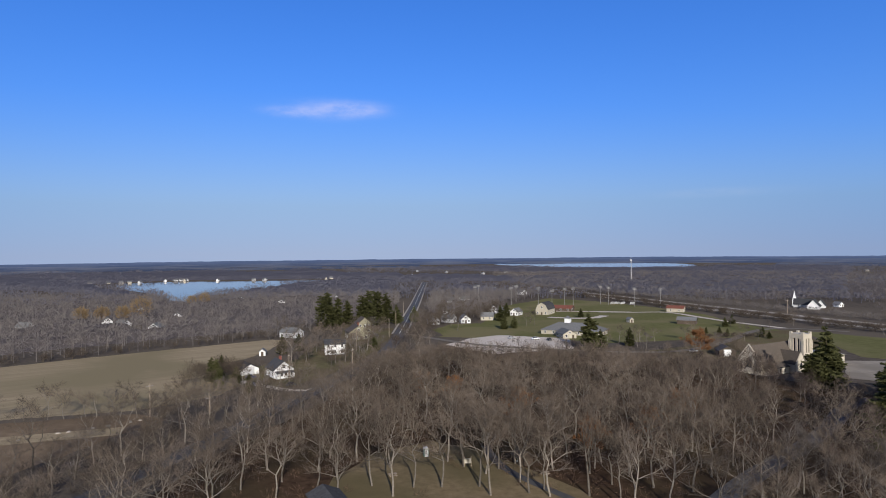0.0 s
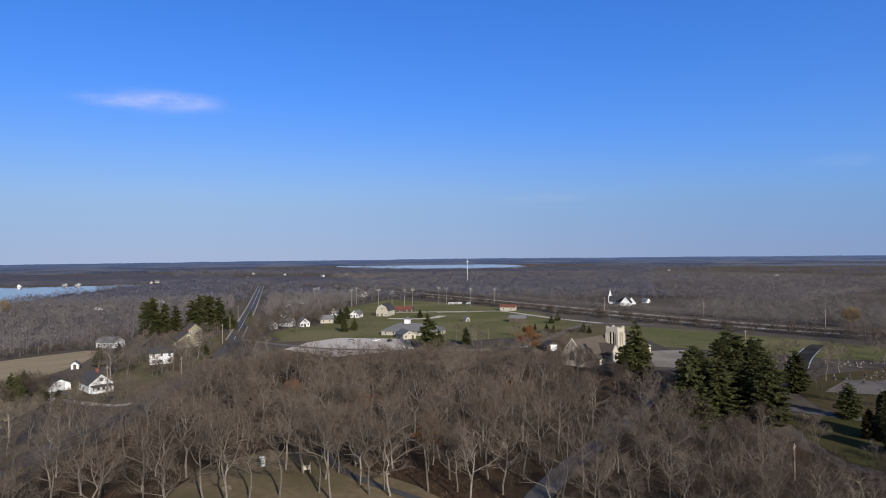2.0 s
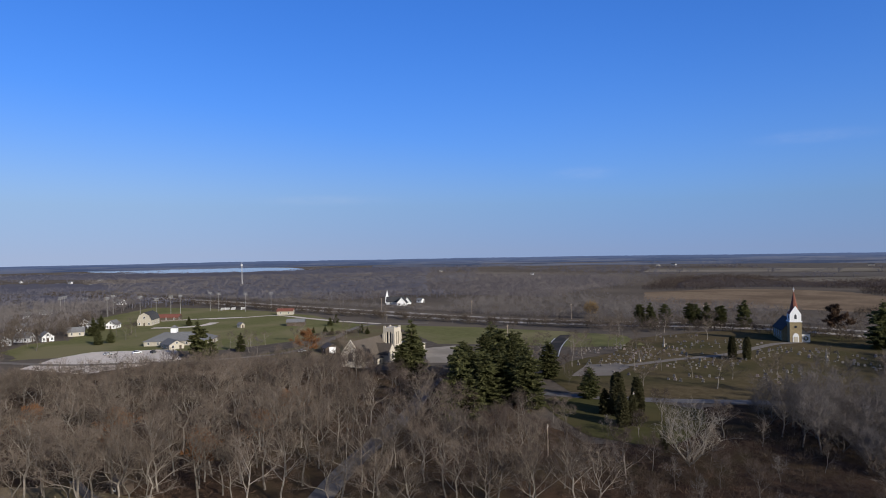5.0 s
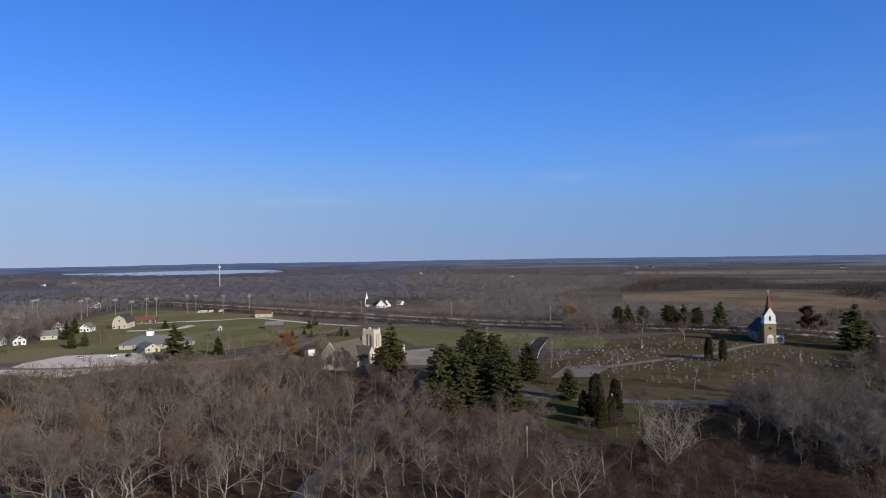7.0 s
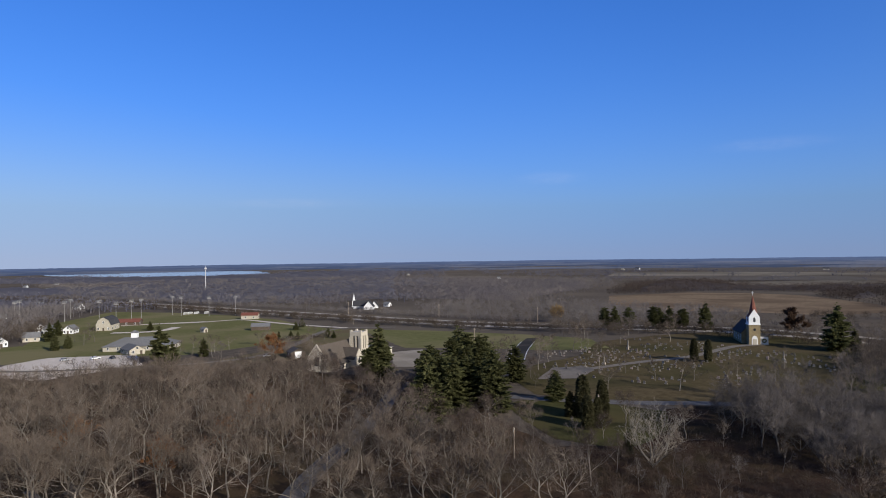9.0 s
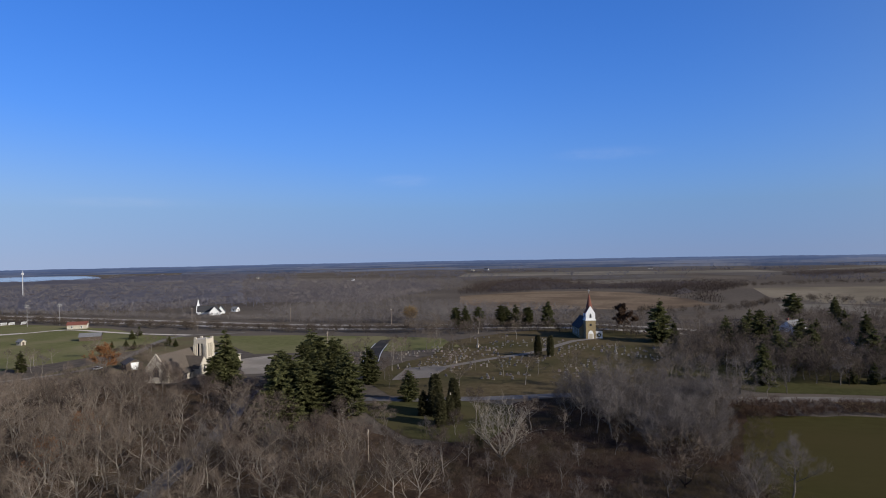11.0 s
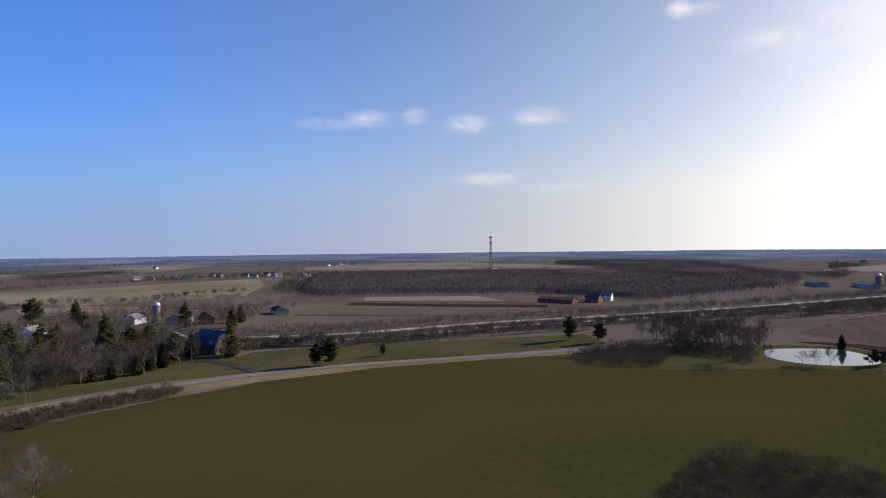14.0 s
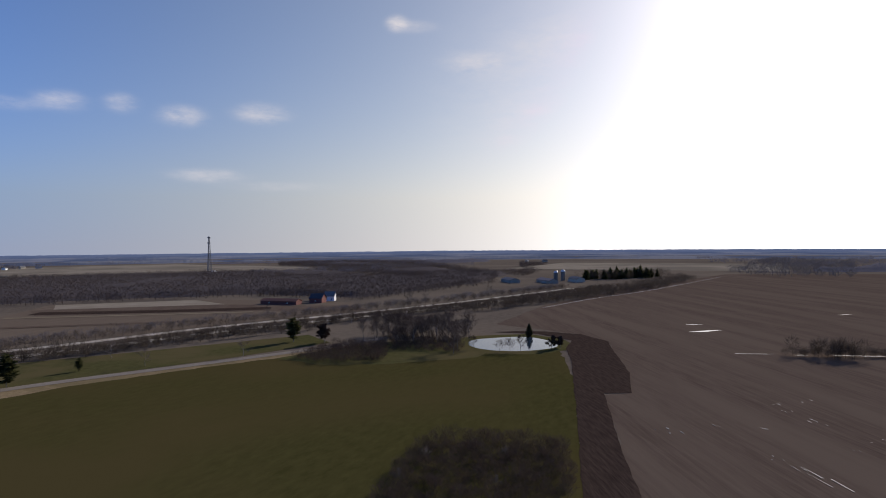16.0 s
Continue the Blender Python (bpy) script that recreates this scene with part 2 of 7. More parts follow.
# asphalt with the church lane's shade painted in; the dark farm drive shares it
SHADELANE = material("shade_dark_asphalt", (0.030, 0.029, 0.029), (0.048, 0.046, 0.046), 0.8, 0.95, (0.06, 0.055, 0.05), 0.1)
PALETWIG = material("pale_twigs", (0.105, 0.089, 0.078), (0.158, 0.138, 0.123), 0.6, 0.95, None, 1, 0, 0.25, thin=0.2)
RUSTLEAF = material("rust_leaves", (0.135, 0.064, 0.03), (0.20, 0.098, 0.044), 0.6, 0.95, None, 1, 0, 0.2)
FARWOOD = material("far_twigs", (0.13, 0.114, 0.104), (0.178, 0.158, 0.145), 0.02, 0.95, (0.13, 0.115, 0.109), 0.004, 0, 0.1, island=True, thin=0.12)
# distant woods: the violet-blue of hazy air is mixed into the twig colour
HAZEWOOD = material("haze_tinted_woods", (0.105, 0.10, 0.115), (0.15, 0.143, 0.16), 0.05, 0.95, (0.125, 0.12, 0.138), 0.004, 0, 0.06, island=True, thin=0.3)
SHRUB = material("shrub_twigs", (0.063, 0.049, 0.037), (0.104, 0.082, 0.062), 0.3, 0.95, None, 1, 0, 0.2, island=True, thin=0.2)
NEEDLE = material("conifer_needles", (0.06, 0.065, 0.027), (0.118, 0.116, 0.051), 0.8, 0.95, None, 1, 0, 0.3, thin=0.42)
CEDAR = material("cedar_foliage", (0.046, 0.045, 0.022), (0.082, 0.074, 0.038), 0.9, 0.95, None, 1, 0, 0.3, thin=0.3)
WILLOW = material("golden_willow", (0.18, 0.12, 0.055), (0.25, 0.17, 0.085), 0.3, 0.9, None, 1, 0, 0.2, thin=0.3)
WHITE = material("white_paint", (0.62, 0.62, 0.61), (0.73, 0.73, 0.71), 0.8, 0.7, None, 1, 0, 0.06)
CREAM = material("cream_siding", (0.33, 0.30, 0.235), (0.42, 0.38, 0.305), 0.8, 0.8, None, 1, 0, 0.08)
GREYSIDE = material("grey_siding", (0.34, 0.34, 0.34), (0.44, 0.44, 0.44), 0.8, 0.8, None, 1, 0, 0.2)
REDWALL = material("barn_red", (0.13, 0.045, 0.035), (0.19, 0.065, 0.05), 0.7, 0.85, None, 1, 0, 0.15)
STONE = material("pale_stone", (0.36, 0.32, 0.25), (0.52, 0.465, 0.37), 1.6, 0.9, (0.42, 0.37, 0.295), 0.4, 0.05)
OLIVE = material("olive_siding", (0.19, 0.175, 0.12), (0.25, 0.23, 0.16), 0.8, 0.8, None, 1, 0, 0.08)
FIELDSTONE = material("yellow_stone", (0.16, 0.12, 0.06), (0.30, 0.235, 0.13), 1.8, 0.9, (0.20, 0.155, 0.09), 0.5, 0.05)
DARKROOF = material("dark_shingles", (0.042, 0.042, 0.045), (0.078, 0.078, 0.081), 1.5, 0.96, (0.055, 0.055, 0.058), 0.3, 0.02, 0.25)
BROWNROOF = material("brown_shingles", (0.066, 0.053, 0.042), (0.108, 0.088, 0.07), 1.5, 0.9, (0.08, 0.066, 0.052), 0.25, 0.03, 0.1)
GREYROOF = material("grey_shingles", (0.12, 0.122, 0.126), (0.18, 0.178, 0.176), 1.2, 0.96, (0.14, 0.138, 0.137), 0.2, 0.02, 0.1)
BLUEROOF = material("blue_metal_roof", (0.022, 0.028, 0.07), (0.034, 0.042, 0.098), 0.5, 0.8, None, 1, 0, 0.05)
REDROOF = material("rust_red_roof", (0.125, 0.045, 0.03), (0.18, 0.068, 0.045), 1.0, 0.8, None, 1, 0, 0.1)
PANE = material("window_glass", (0.02, 0.022, 0.026), (0.035, 0.038, 0.045), 1.0, 0.08)
DARKWOOD = material("dark_wood", (0.06, 0.045, 0.035), (0.10, 0.075, 0.055), 2.0, 0.85)
POLEWOOD = material("pole_wood", (0.22, 0.175, 0.13), (0.31, 0.25, 0.19), 2.0, 0.9)
STEEL = material("galvanised_steel", (0.42, 0.43, 0.44), (0.52, 0.53, 0.54), 1.0, 0.5, None, 1, 0, 0.1, 0.4)
GREYSTEEL = material("weathered_steel", (0.21, 0.20, 0.185), (0.29, 0.28, 0.265), 1.0, 0.8)
TOWERSTEEL = material("mast_steel", (0.10, 0.105, 0.11), (0.15, 0.155, 0.16), 1.0, 0.6)
GRANITE = material("headstone_granite", (0.14, 0.122, 0.10), (0.32, 0.285, 0.24), 2.5, 0.8, None, 1, 0, 0.5)
REDGRANITE = material("dark_headstone", (0.20, 0.15, 0.13), (0.32, 0.25, 0.22), 2.5, 0.6, None, 1, 0, 0.3)
SILO = material("silo_staves", (0.13, 0.115, 0.10), (0.20, 0.18, 0.155), 0.6, 0.9, (0.15, 0.13, 0.11), 0.3, 0.03)
SNOW = material("thin_snow", (0.26, 0.25, 0.24), (0.62, 0.63, 0.65), 0.25, 0.8)
# air haze put into the ridges as blue emission, stronger for each farther one
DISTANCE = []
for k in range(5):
    far = material("haze_glow", (0.028, 0.03, 0.036), (0.055, 0.054, 0.058), 0.012, 0.95, (0.12, 0.11, 0.098) if k < 3 else (0.075, 0.074, 0.075), 0.0034)
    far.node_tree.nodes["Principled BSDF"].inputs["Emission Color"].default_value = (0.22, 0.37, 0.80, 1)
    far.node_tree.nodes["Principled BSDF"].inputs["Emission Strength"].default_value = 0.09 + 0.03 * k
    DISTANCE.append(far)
WATER = material("lake_water", (0.012, 0.022, 0.035), (0.02, 0.032, 0.048), 0.05, 0.06, None, 1, 0.02)
GREENPLASTIC = material("green_plastic", (0.11, 0.17, 0.145), (0.15, 0.21, 0.18), 1.0, 0.5)
LINE = material("road_paint", (0.65, 0.62, 0.5), (0.75, 0.72, 0.6), 0.8, 0.8)


# ---- building helpers ----
def hill(x, y):
    """Height of the ground: a low rise under the cemetery, the rest level."""
    return 6.0 * math.exp(-((x - 330) ** 2 + (y - 185) ** 2) / (2 * 95 ** 2))


class Shape:
    """Vertices and faces of one mesh."""

    def __init__(self):
        self.v, self.f = [], []

    def add(self, pts, faces):
        k = len(self.v)
        self.v += [tuple(p) for p in pts]
        self.f += [tuple(k + i for i in q) for q in faces]
        return self

    def box(self, x0, x1, y0, y1, z0, z1):
        return self.add([(x0, y0, z0), (x1, y0, z0), (x1, y1, z0), (x0, y1, z0), (x0, y0, z1), (x1, y0, z1), (x1, y1, z1), (x0, y1, z1)],
                        [(0, 3, 2, 1), (4, 5, 6, 7), (0, 1, 5, 4), (1, 2, 6, 5), (2, 3, 7, 6), (3, 0, 4, 7)])

    def prism(self, outline, y0, y1):
        """An outline in x and z, drawn out from y0 to y1."""
        n = len(outline)
        pts = [(x, y0, z) for x, z in outline] + [(x, y1, z) for x, z in outline]
        return self.add(pts, [tuple(range(n)), tuple(range(2 * n - 1, n - 1, -1))] + [(i, i + n, (i + 1) % n + n, (i + 1) % n) for i in range(n)])

    def tube(self, a, b, r0, r1, n=6, caps=True):
        a, b = Vector(a), Vector(b)
        d = (b - a).normalized()
        s = d.orthogonal().normalized()
        u = d.cross(s)
        pts = [p + (s * math.cos(6.2832 * i / n) + u * math.sin(6.2832 * i / n)) * r for p, r in ((a, r0), (b, r1)) for i in range(n)]
        faces = [(i, (i + 1) % n, (i + 1) % n + n, i + n) for i in range(n)]
        if caps:
            faces += [tuple(range(n - 1, -1, -1)), tuple(range(n, 2 * n))]
        return self.add(pts, faces)

    def mesh(self, name, mat):
        me = bpy.data.meshes.new(name)
        me.from_pydata(self.v, [], self.f)
        me.materials.append(mat)
        me.update()
        return me


def part(name, shape, mat, parent=None, label="", m=None):
    ob = new(name, shape.mesh(name, mat) if isinstance(shape, Shape) else shape)
    if parent:
        ob.parent = parent
    if m is not None:
        ob.matrix_basis = m
    return tagged(ob, label)


def thing(name, x, y, turn, label, category, group="", z=None, size=1.0):
    ob = new(name)
    ob.matrix_basis = pose(x, y, hill(x, y) - 0.05 if z is None else z, 0, 0, turn) @ Matrix.Diagonal((size, size, size, 1))
    ob.empty_display_size = 0.5
    return tagged(ob, label, category, group)


def inside(p, poly):
    x, y = p
    c = False
    for (x0, y0), (x1, y1) in zip(poly, poly[1:] + poly[:1]):
        if (y0 > y) != (y1 > y) and x < (x1 - x0) * (y - y0) / (y1 - y0) + x0:
            c = not c
    return c


def near_line(p, pts, w):
    x, y = p
    for (x0, y0), (x1, y1) in zip(pts, pts[1:]):
        dx, dy = x1 - x0, y1 - y0
        k = max(0, min(1, ((x - x0) * dx + (y - y0) * dy) / (dx * dx + dy * dy + 1e-9)))
        if (x - x0 - k * dx) ** 2 + (y - y0 - k * dy) ** 2 < w * w:
            return True
    return False


def smooth_line(pts, step=6.0):
    out = []
    q = [pts[0]] + pts + [pts[-1]]
    for i in range(1, len(q) - 2):
        a, b, c, d = (Vector(p) for p in q[i - 1:i + 3])
        n = max(2, int((c - b).length / step))
        for k in range(n):
            t = k / n
            out.append(0.5 * (2 * b + (c - a) * t + (2 * a - 5 * b + 4 * c - d) * t * t + (3 * b - a - 3 * c + d) * t ** 3))
    out.append(Vector(pts[-1]))
    return out


def smooth_ring(pts):
    """A closed outline with its corners rounded off."""
    n = len(pts)
    return [
        (sum(c * q[0] for c, q in zip(w, four)), sum(c * q[1] for c, q in zip(w, four)))
        for i in range(n) for four in [[pts[i - 1], pts[i], pts[(i + 1) % n], pts[(i + 2) % n]]] for t in (0, 0.25, 0.5, 0.75)
        for w in [(0.5 * (-t + 2 * t * t - t ** 3), 0.5 * (2 - 5 * t * t + 3 * t ** 3), 0.5 * (t + 4 * t * t - 3 * t ** 3), 0.5 * (t ** 3 - t * t))]]


def sheet(name, poly, mat, lift, label, rough_edge=0.0, fineness=25.0):
    """A piece of ground cover laid over the ground, with a slightly uneven edge."""
    edge = []
    rng = random.Random(len(poly) * 7 + int(abs(poly[0][0])))
    for (x0, y0), (x1, y1) in zip(poly, poly[1:] + poly[:1]):
        n = max(1, min(60, int(math.hypot(x1 - x0, y1 - y0) / 5)))
        for k in range(n):
            edge.append((x0 + (x1 - x0) * k / n + rng.uniform(-1, 1) * rough_edge, y0 + (y1 - y0) * k / n + rng.uniform(-1, 1) * rough_edge))
    bm = bmesh.new()
    bm.faces.new([bm.verts.new((x, y, 0)) for x, y in edge])
    bmesh.ops.triangulate(bm, faces=bm.faces[:])
    if any(math.hypot(x - 330, y - 185) < 320 for x, y in poly):
        for _ in range(5):
            long = [e for e in bm.edges if e.calc_length() > fineness]
            if not long:
                break
            bmesh.ops.subdivide_edges(bm, edges=long, cuts=1)
            bmesh.ops.triangulate(bm, faces=bm.faces[:])
    bmesh.ops.recalc_face_normals(bm, faces=bm.faces[:])
    for v in bm.verts:
        v.co.z = hill(v.co.x, v.co.y) + lift
    if sum(f.normal.z for f in bm.faces) < 0:
        bmesh.ops.reverse_faces(bm, faces=bm.faces[:])
    me = bpy.data.meshes.new(name)
    bm.to_mesh(me)
    bm.free()
    me.materials.append(mat)
    return tagged(new(name, me), label, name.split("_")[0], kind="structure")


def ribbon(name, pts, width, mat, lift, label, side=0.0, thick=0.0):
    line = smooth_line(pts)
    s = Shape()
    rows = []
    for i, p in enumerate(line):
        d = (line[min(i + 1, len(line) - 1)] - line[max(i - 1, 0)]).normalized()
        o = Vector((-d.y, d.x))
        row = []
        for k in (-0.5, 0, 0.5):
            q = p + o * (side + k * width)
            row.append((q.x, q.y, hill(q.x, q.y) + lift))
        rows.append(row)
    s.v = [q for r in rows for q in r]
    for i in range(len(rows) - 1):
        for k in range(2):
            a = i * 3 + k
            s.f.append((a, a + 3, a + 4, a + 1)[::-1])
    return tagged(part(name, s, mat), label, name.split("_")[0], kind="structure")


# ---- ground and its covers ----
s = Shape()
RINGS = [0.0] + [12 * 1.09 ** k for k in range(70)]
SPOKES = 200
s.v.append((0, 0, hill(0, 0)))
for r in RINGS[1:]:
    for i in range(SPOKES):
        x, y = r * math.cos(6.283185 * i / SPOKES), r * math.sin(6.283185 * i / SPOKES)
        s.v.append((x, y, hill(x, y)))
for i in range(SPOKES):
    s.f.append((0, 1 + i, 1 + (i + 1) % SPOKES))
for k in range(len(RINGS) - 2):
    for i in range(SPOKES):
        a, b = 1 + k * SPOKES + i, 1 + k * SPOKES + (i + 1) % SPOKES
        s.f.append((a, a + SPOKES, b + SPOKES, b))
tagged(part("ground", s, GROUND), "brown winter ground of rough grass and earth", "ground", kind="structure")

# low wooded ridges, one behind another, to the skyline; their glow paints haze
N = 1440
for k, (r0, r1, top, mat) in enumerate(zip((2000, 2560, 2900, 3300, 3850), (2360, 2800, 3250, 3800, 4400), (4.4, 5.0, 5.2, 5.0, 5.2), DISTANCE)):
    s = Shape()
    for i in range(N):
        a = 6.283185 * i / N
        c, q = math.cos(a), math.sin(a)
        rise = top + 2.6 * noise.noise((5 * c, 5 * q, 4 + k)) + 2.0 * noise.noise((30 * c, 30 * q, k)) + 1.8 * noise.noise((260 * c, 260 * q, k))
        turn = math.degrees(math.atan2(-c, q))
        if k == 0:  # open water of the wide lake
            rise = rise if turn > 2 or turn < -27 else -3.0
        for r, z in ((r0, -1.5), (r1 - 60, rise * 0.75), (r1, rise), (r1 + 60, -2.0)):
            s.v.append((r * c, r * q, z))
    for i in range(N):
        for j in range(3):
            p, q = 4 * i + j, 4 * ((i + 1) % N) + j
            s.f.append((p, p + 1, q + 1, q)[::-1])
    tagged(part("backdrop", s, mat), "low wooded ridge with painted blue haze towards the skyline", "backdrop", kind="structure")

WOOD_FLOOR = [(-66, 95), (-58, 160), (-38, 230), (-22, 300), (0, 338), (60, 320), (105, 285), (128, 245), (150, 205), (150, 178), (128, 150), (120, 115), (125, 80), (110, 40), (40, 40), (-30, 60)]
FIELD_W = [(-420, 175), (-330, 250), (-200, 295), (-170, 324), (-101, 381), (-90, 372), (-92, 330), (-100, 290), (-80, 250), (-79, 232), (-100, 210), (-136, 199), (-220, 165)]
PARK = [(-4, 385), (24, 447), (40, 520), (55, 600), (110, 690), (150, 640), (182, 570), (200, 500), (196, 440), (205, 400), (180, 372), (148, 364), (90, 352), (50, 380), (20, 378)]
GREEN_E = [(215, 395), (245, 345), (262, 285), (268, 238), (248, 205), (226, 228), (205, 270), (186, 292), (196, 330)]
FIELD_S = [(202, 60), (233, 17), (251, -17), (262, -60), (264, -110), (262, -150), (245, -160), (222, -180), (208, -215), (193, -255), (136, -190), (99, -140), (70, -105), (60, -60), (80, -20), (118, 20), (150, 45), (180, 55)]
LAWN_S = [(276, -6), (290, -2), (306, -4), (322, -16), (330, -60), (326, -100), (318, -193), (284, -185), (278, -130), (277, -82), (275, -40), (271, -18)]
GRAVE_GROUND = [(198, 205), (243, 250), (262, 229), (301, 196), (316, 150), (319, 131), (296, 118), (250, 112), (215, 128), (196, 150), (190, 190)]
CEMETERY = [(170, 190), (196, 205), (225, 205), (262, 225), (300, 215), (345, 190), (350, 150), (330, 120), (300, 115), (250, 100), (222, 95), (195, 112), (178, 132), (158, 165)]
BROWN_E = [(275, -300), (330, -420), (385, -640), (440, -1000), (60, -1300), (-200, -700), (-120, -250), (40, -80), (74, -122), (96, -151), (121, -184), (116, -192), (177, -276), (214, -299)]
STRIP = [(250, -272), (244, -284), (231, -294), (210, -298), (185, -286), (174, -271), (135, -223), (116, -193), (122, -186), (88, -141), (67, -115), (60, -105), (70, -100), (107, -150), (165, -227), (187, -253), (200, -276), (228, -283)]
POND = [(216, -224), (228, -229), (237, -240), (236, -252), (226, -269), (208, -267), (193, -254), (195, -236), (205, -226)]
LAKE_W = [(-560, 1120), (-502, 1205), (-376, 1200), (-257, 1215), (-215, 1205), (-244, 1090), (-262, 960), (-272, 880), (-280, 820), (-285, 765), (-250, 650), (-275, 655), (-312, 735), (-372, 835), (-450, 930)]
LAKE_N = [(200, 2500), (303, 2001), (442, 1778), (652, 1751), (840, 2300), (613, 2650), (260, 2720)]
MEADOW = [(470, 334), (506, 423), (600, 500), (708, 470), (745, 400), (740, 345), (665, 250), (600, 205), (520, 225), (500, 290)]
YELLOW = [(885, 253), (1115, -64), (900, -60), (715, -26), (660, 123), (720, 190)]
TAN_E = [(1255, -146), (1600, -200), (1900, -350), (1850, -700), (1205, -825), (1130, -600), (1150, -480)]
STRIPS_E = [(482, -25), (575, -95), (648, -136), (586, -264), (470, -330), (405, -295), (394, -161), (389, -57)]
PLOUGH_A = [(602, -112), (560, -225), (441, -312), (405, -297), (480, -215), (552, -106)]
LOT_N = [(0, 352), (14, 376), (32, 390), (70, 372), (66, 332), (23, 318)]
LOT_CHURCH = [(152, 246), (172, 284), (190, 280), (172, 246), (160, 236)]
APRON = [(176, 182), (196, 194), (208, 186), (204, 178), (188, 172)]
ROUGH_GRASS = [(-100, 148), (-92, 178), (-84, 198), (-98, 206), (-136, 194), (-220, 160), (-230, 120), (-140, 130)]
SLOPE_FLOOR = [(96, 60), (104, 100), (118, 122), (138, 106), (156, 110), (174, 124), (184, 120), (196, 106), (214, 80), (216, 58), (207, 50), (180, 45), (150, 34), (118, 8), (92, 2)]
CLEARING = [(-30, 118), (-25, 146), (-19, 160), (-4, 174), (8, 165), (25, 141), (36, 118)]
SLOPE_LAWN = [(126, 124), (132, 142), (142, 162), (154, 162), (168, 136), (172, 122), (156, 110), (138, 106), (130, 112)]
HOUSE_LAWN = [(-92, 262), (-86, 285), (-70, 310), (-72, 345), (-62, 385), (-66, 430), (-34, 432), (-32, 379), (-38, 310), (-48, 268), (-60, 240), (-78, 248)]
PARK_WEST = [(0, 388), (-8, 420), (4, 452), (24, 455), (28, 440), (20, 400)]
FARM_LAWN = [(234, 66), (240, 98), (262, 110), (320, 110), (345, 60), (335, 0), (290, -8), (270, -10), (262, 20)]

for nm, poly, mat, lift, lab in [
    ("wood_floor", WOOD_FLOOR, LITTER, 0.05, "brown leaf litter under bare trees"),
    ("slope_floor", SLOPE_FLOOR, SHADELITTER, 0.06, "brown leaf litter and dead grass darkened by painted tree shade"),
    ("field_stubble", FIELD_W, STUBBLE, 0.05, "pale brown harvested stubble field"),
    ("park_lawn", PARK, LAWN, 0.06, "green mown sports field grass"),
    ("park_lawn_west", PARK_WEST, LAWN, 0.10, "green grass bank beside houses"),
    ("lawn_highway", GREEN_E, LAWN, 0.07, "green grass field beside the highway"),
    ("field_winter", FIELD_S, WHEAT, 0.08, "dark olive green winter crop field"),
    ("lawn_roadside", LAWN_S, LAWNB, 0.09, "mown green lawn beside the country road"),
    ("cemetery_grass", CEMETERY, CEMGRASS, 0.08, "dull winter cemetery grass with graves"),
    ("field_harvested", BROWN_E, BROWNFIELD, 0.05, "grey-brown harvested field with tractor lines"),
    ("field_ploughed", STRIP, PLOUGHED, 0.14, "dark freshly ploughed strip of soil"),
    ("meadow", MEADOW, RUSSET, 0.06, "russet dry grass meadow"),
    ("field_yellow", YELLOW, TANFIELD, 0.06, "straw yellow stubble field"),
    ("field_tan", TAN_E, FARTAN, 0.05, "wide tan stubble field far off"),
    ("field_strips", STRIPS_E, FALLOW, 0.07, "brown field in strips"),
    ("field_dark", PLOUGH_A, BROWNFIELD, 0.13, "brown harvested strip between fields"),
    ("lot_gravel", LOT_N, GRAVEL, 0.11, "pale gravel parking lot of the park"),
    ("church_lawn", [(98, 322), (150, 350), (190, 396), (210, 398), (196, 332), (182, 300), (170, 290), (150, 292), (120, 296), (104, 304)], YARD, 0.09, "dull winter lawn round the church"),
    ("lot_church", LOT_CHURCH, LOTTAN, 0.12, "pale concrete parking lot by the church"),
    ("clearing_grass", CLEARING, DRYGRASS, 0.10, "yellowish dry grass clearing under oaks"),
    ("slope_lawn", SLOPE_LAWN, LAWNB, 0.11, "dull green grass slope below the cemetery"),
    ("apron_cemetery", APRON, OLDROAD, 0.24, "pale worn asphalt turning place in the cemetery"),
    ("rough_grass", ROUGH_GRASS, RUSSET, 0.06, "brown rough grass beside the field"),
    ("house_lawn", HOUSE_LAWN, YARD, 0.10, "dull green house lawns along the road"),
    ("farm_lawn", FARM_LAWN, LAWNB, 0.10, "lawns round the farm houses with shade painted in"),
]:
    sheet(nm, poly, mat, lift, lab, 0.25 if mat in (PLOUGHED, LAWNB, CONCRETE, OLDROAD) else 0.7)
for nm, poly, lab in [("water_pond", POND, "still farm pond reflecting the pale sky"),
                      ("water_lake", LAKE_W, "blue lake among bare woods"), ("water_lake_north", LAKE_N, "wide pale blue lake far off")]:
    sheet(nm, smooth_ring(poly), WATER, 0.16, lab, 0.2)
for poly in ([(173, -346), (166, -352), (163, -367), (168, -360)], [(190, -376), (186, -378), (182, -385), (187, -381)], [(141, -494), (137, -499), (134, -505), (139, -498)],
             [(52, -156), (51.6, -156.2), (46, -151.5), (46.4, -151.3)], [(50, -152.6), (49.6, -152.8), (43, -147.2), (43.4, -147)], [(45, -152), (44.6, -152.2), (39, -147.5), (39.4, -147.3)], [(124, -293), (112, -303), (112.4, -303.6), (124.4, -293.6)],
             [(104, -307), (100, -310), (100.4, -310.6), (104.4, -307.6)], [(92, -317), (76, -330), (76.4, -330.6), (92.4, -317.6)]):
    sheet("water_puddle", poly, WATER, 0.15, "shallow melt water on the brown field", 0.3)
rng = random.Random(19)
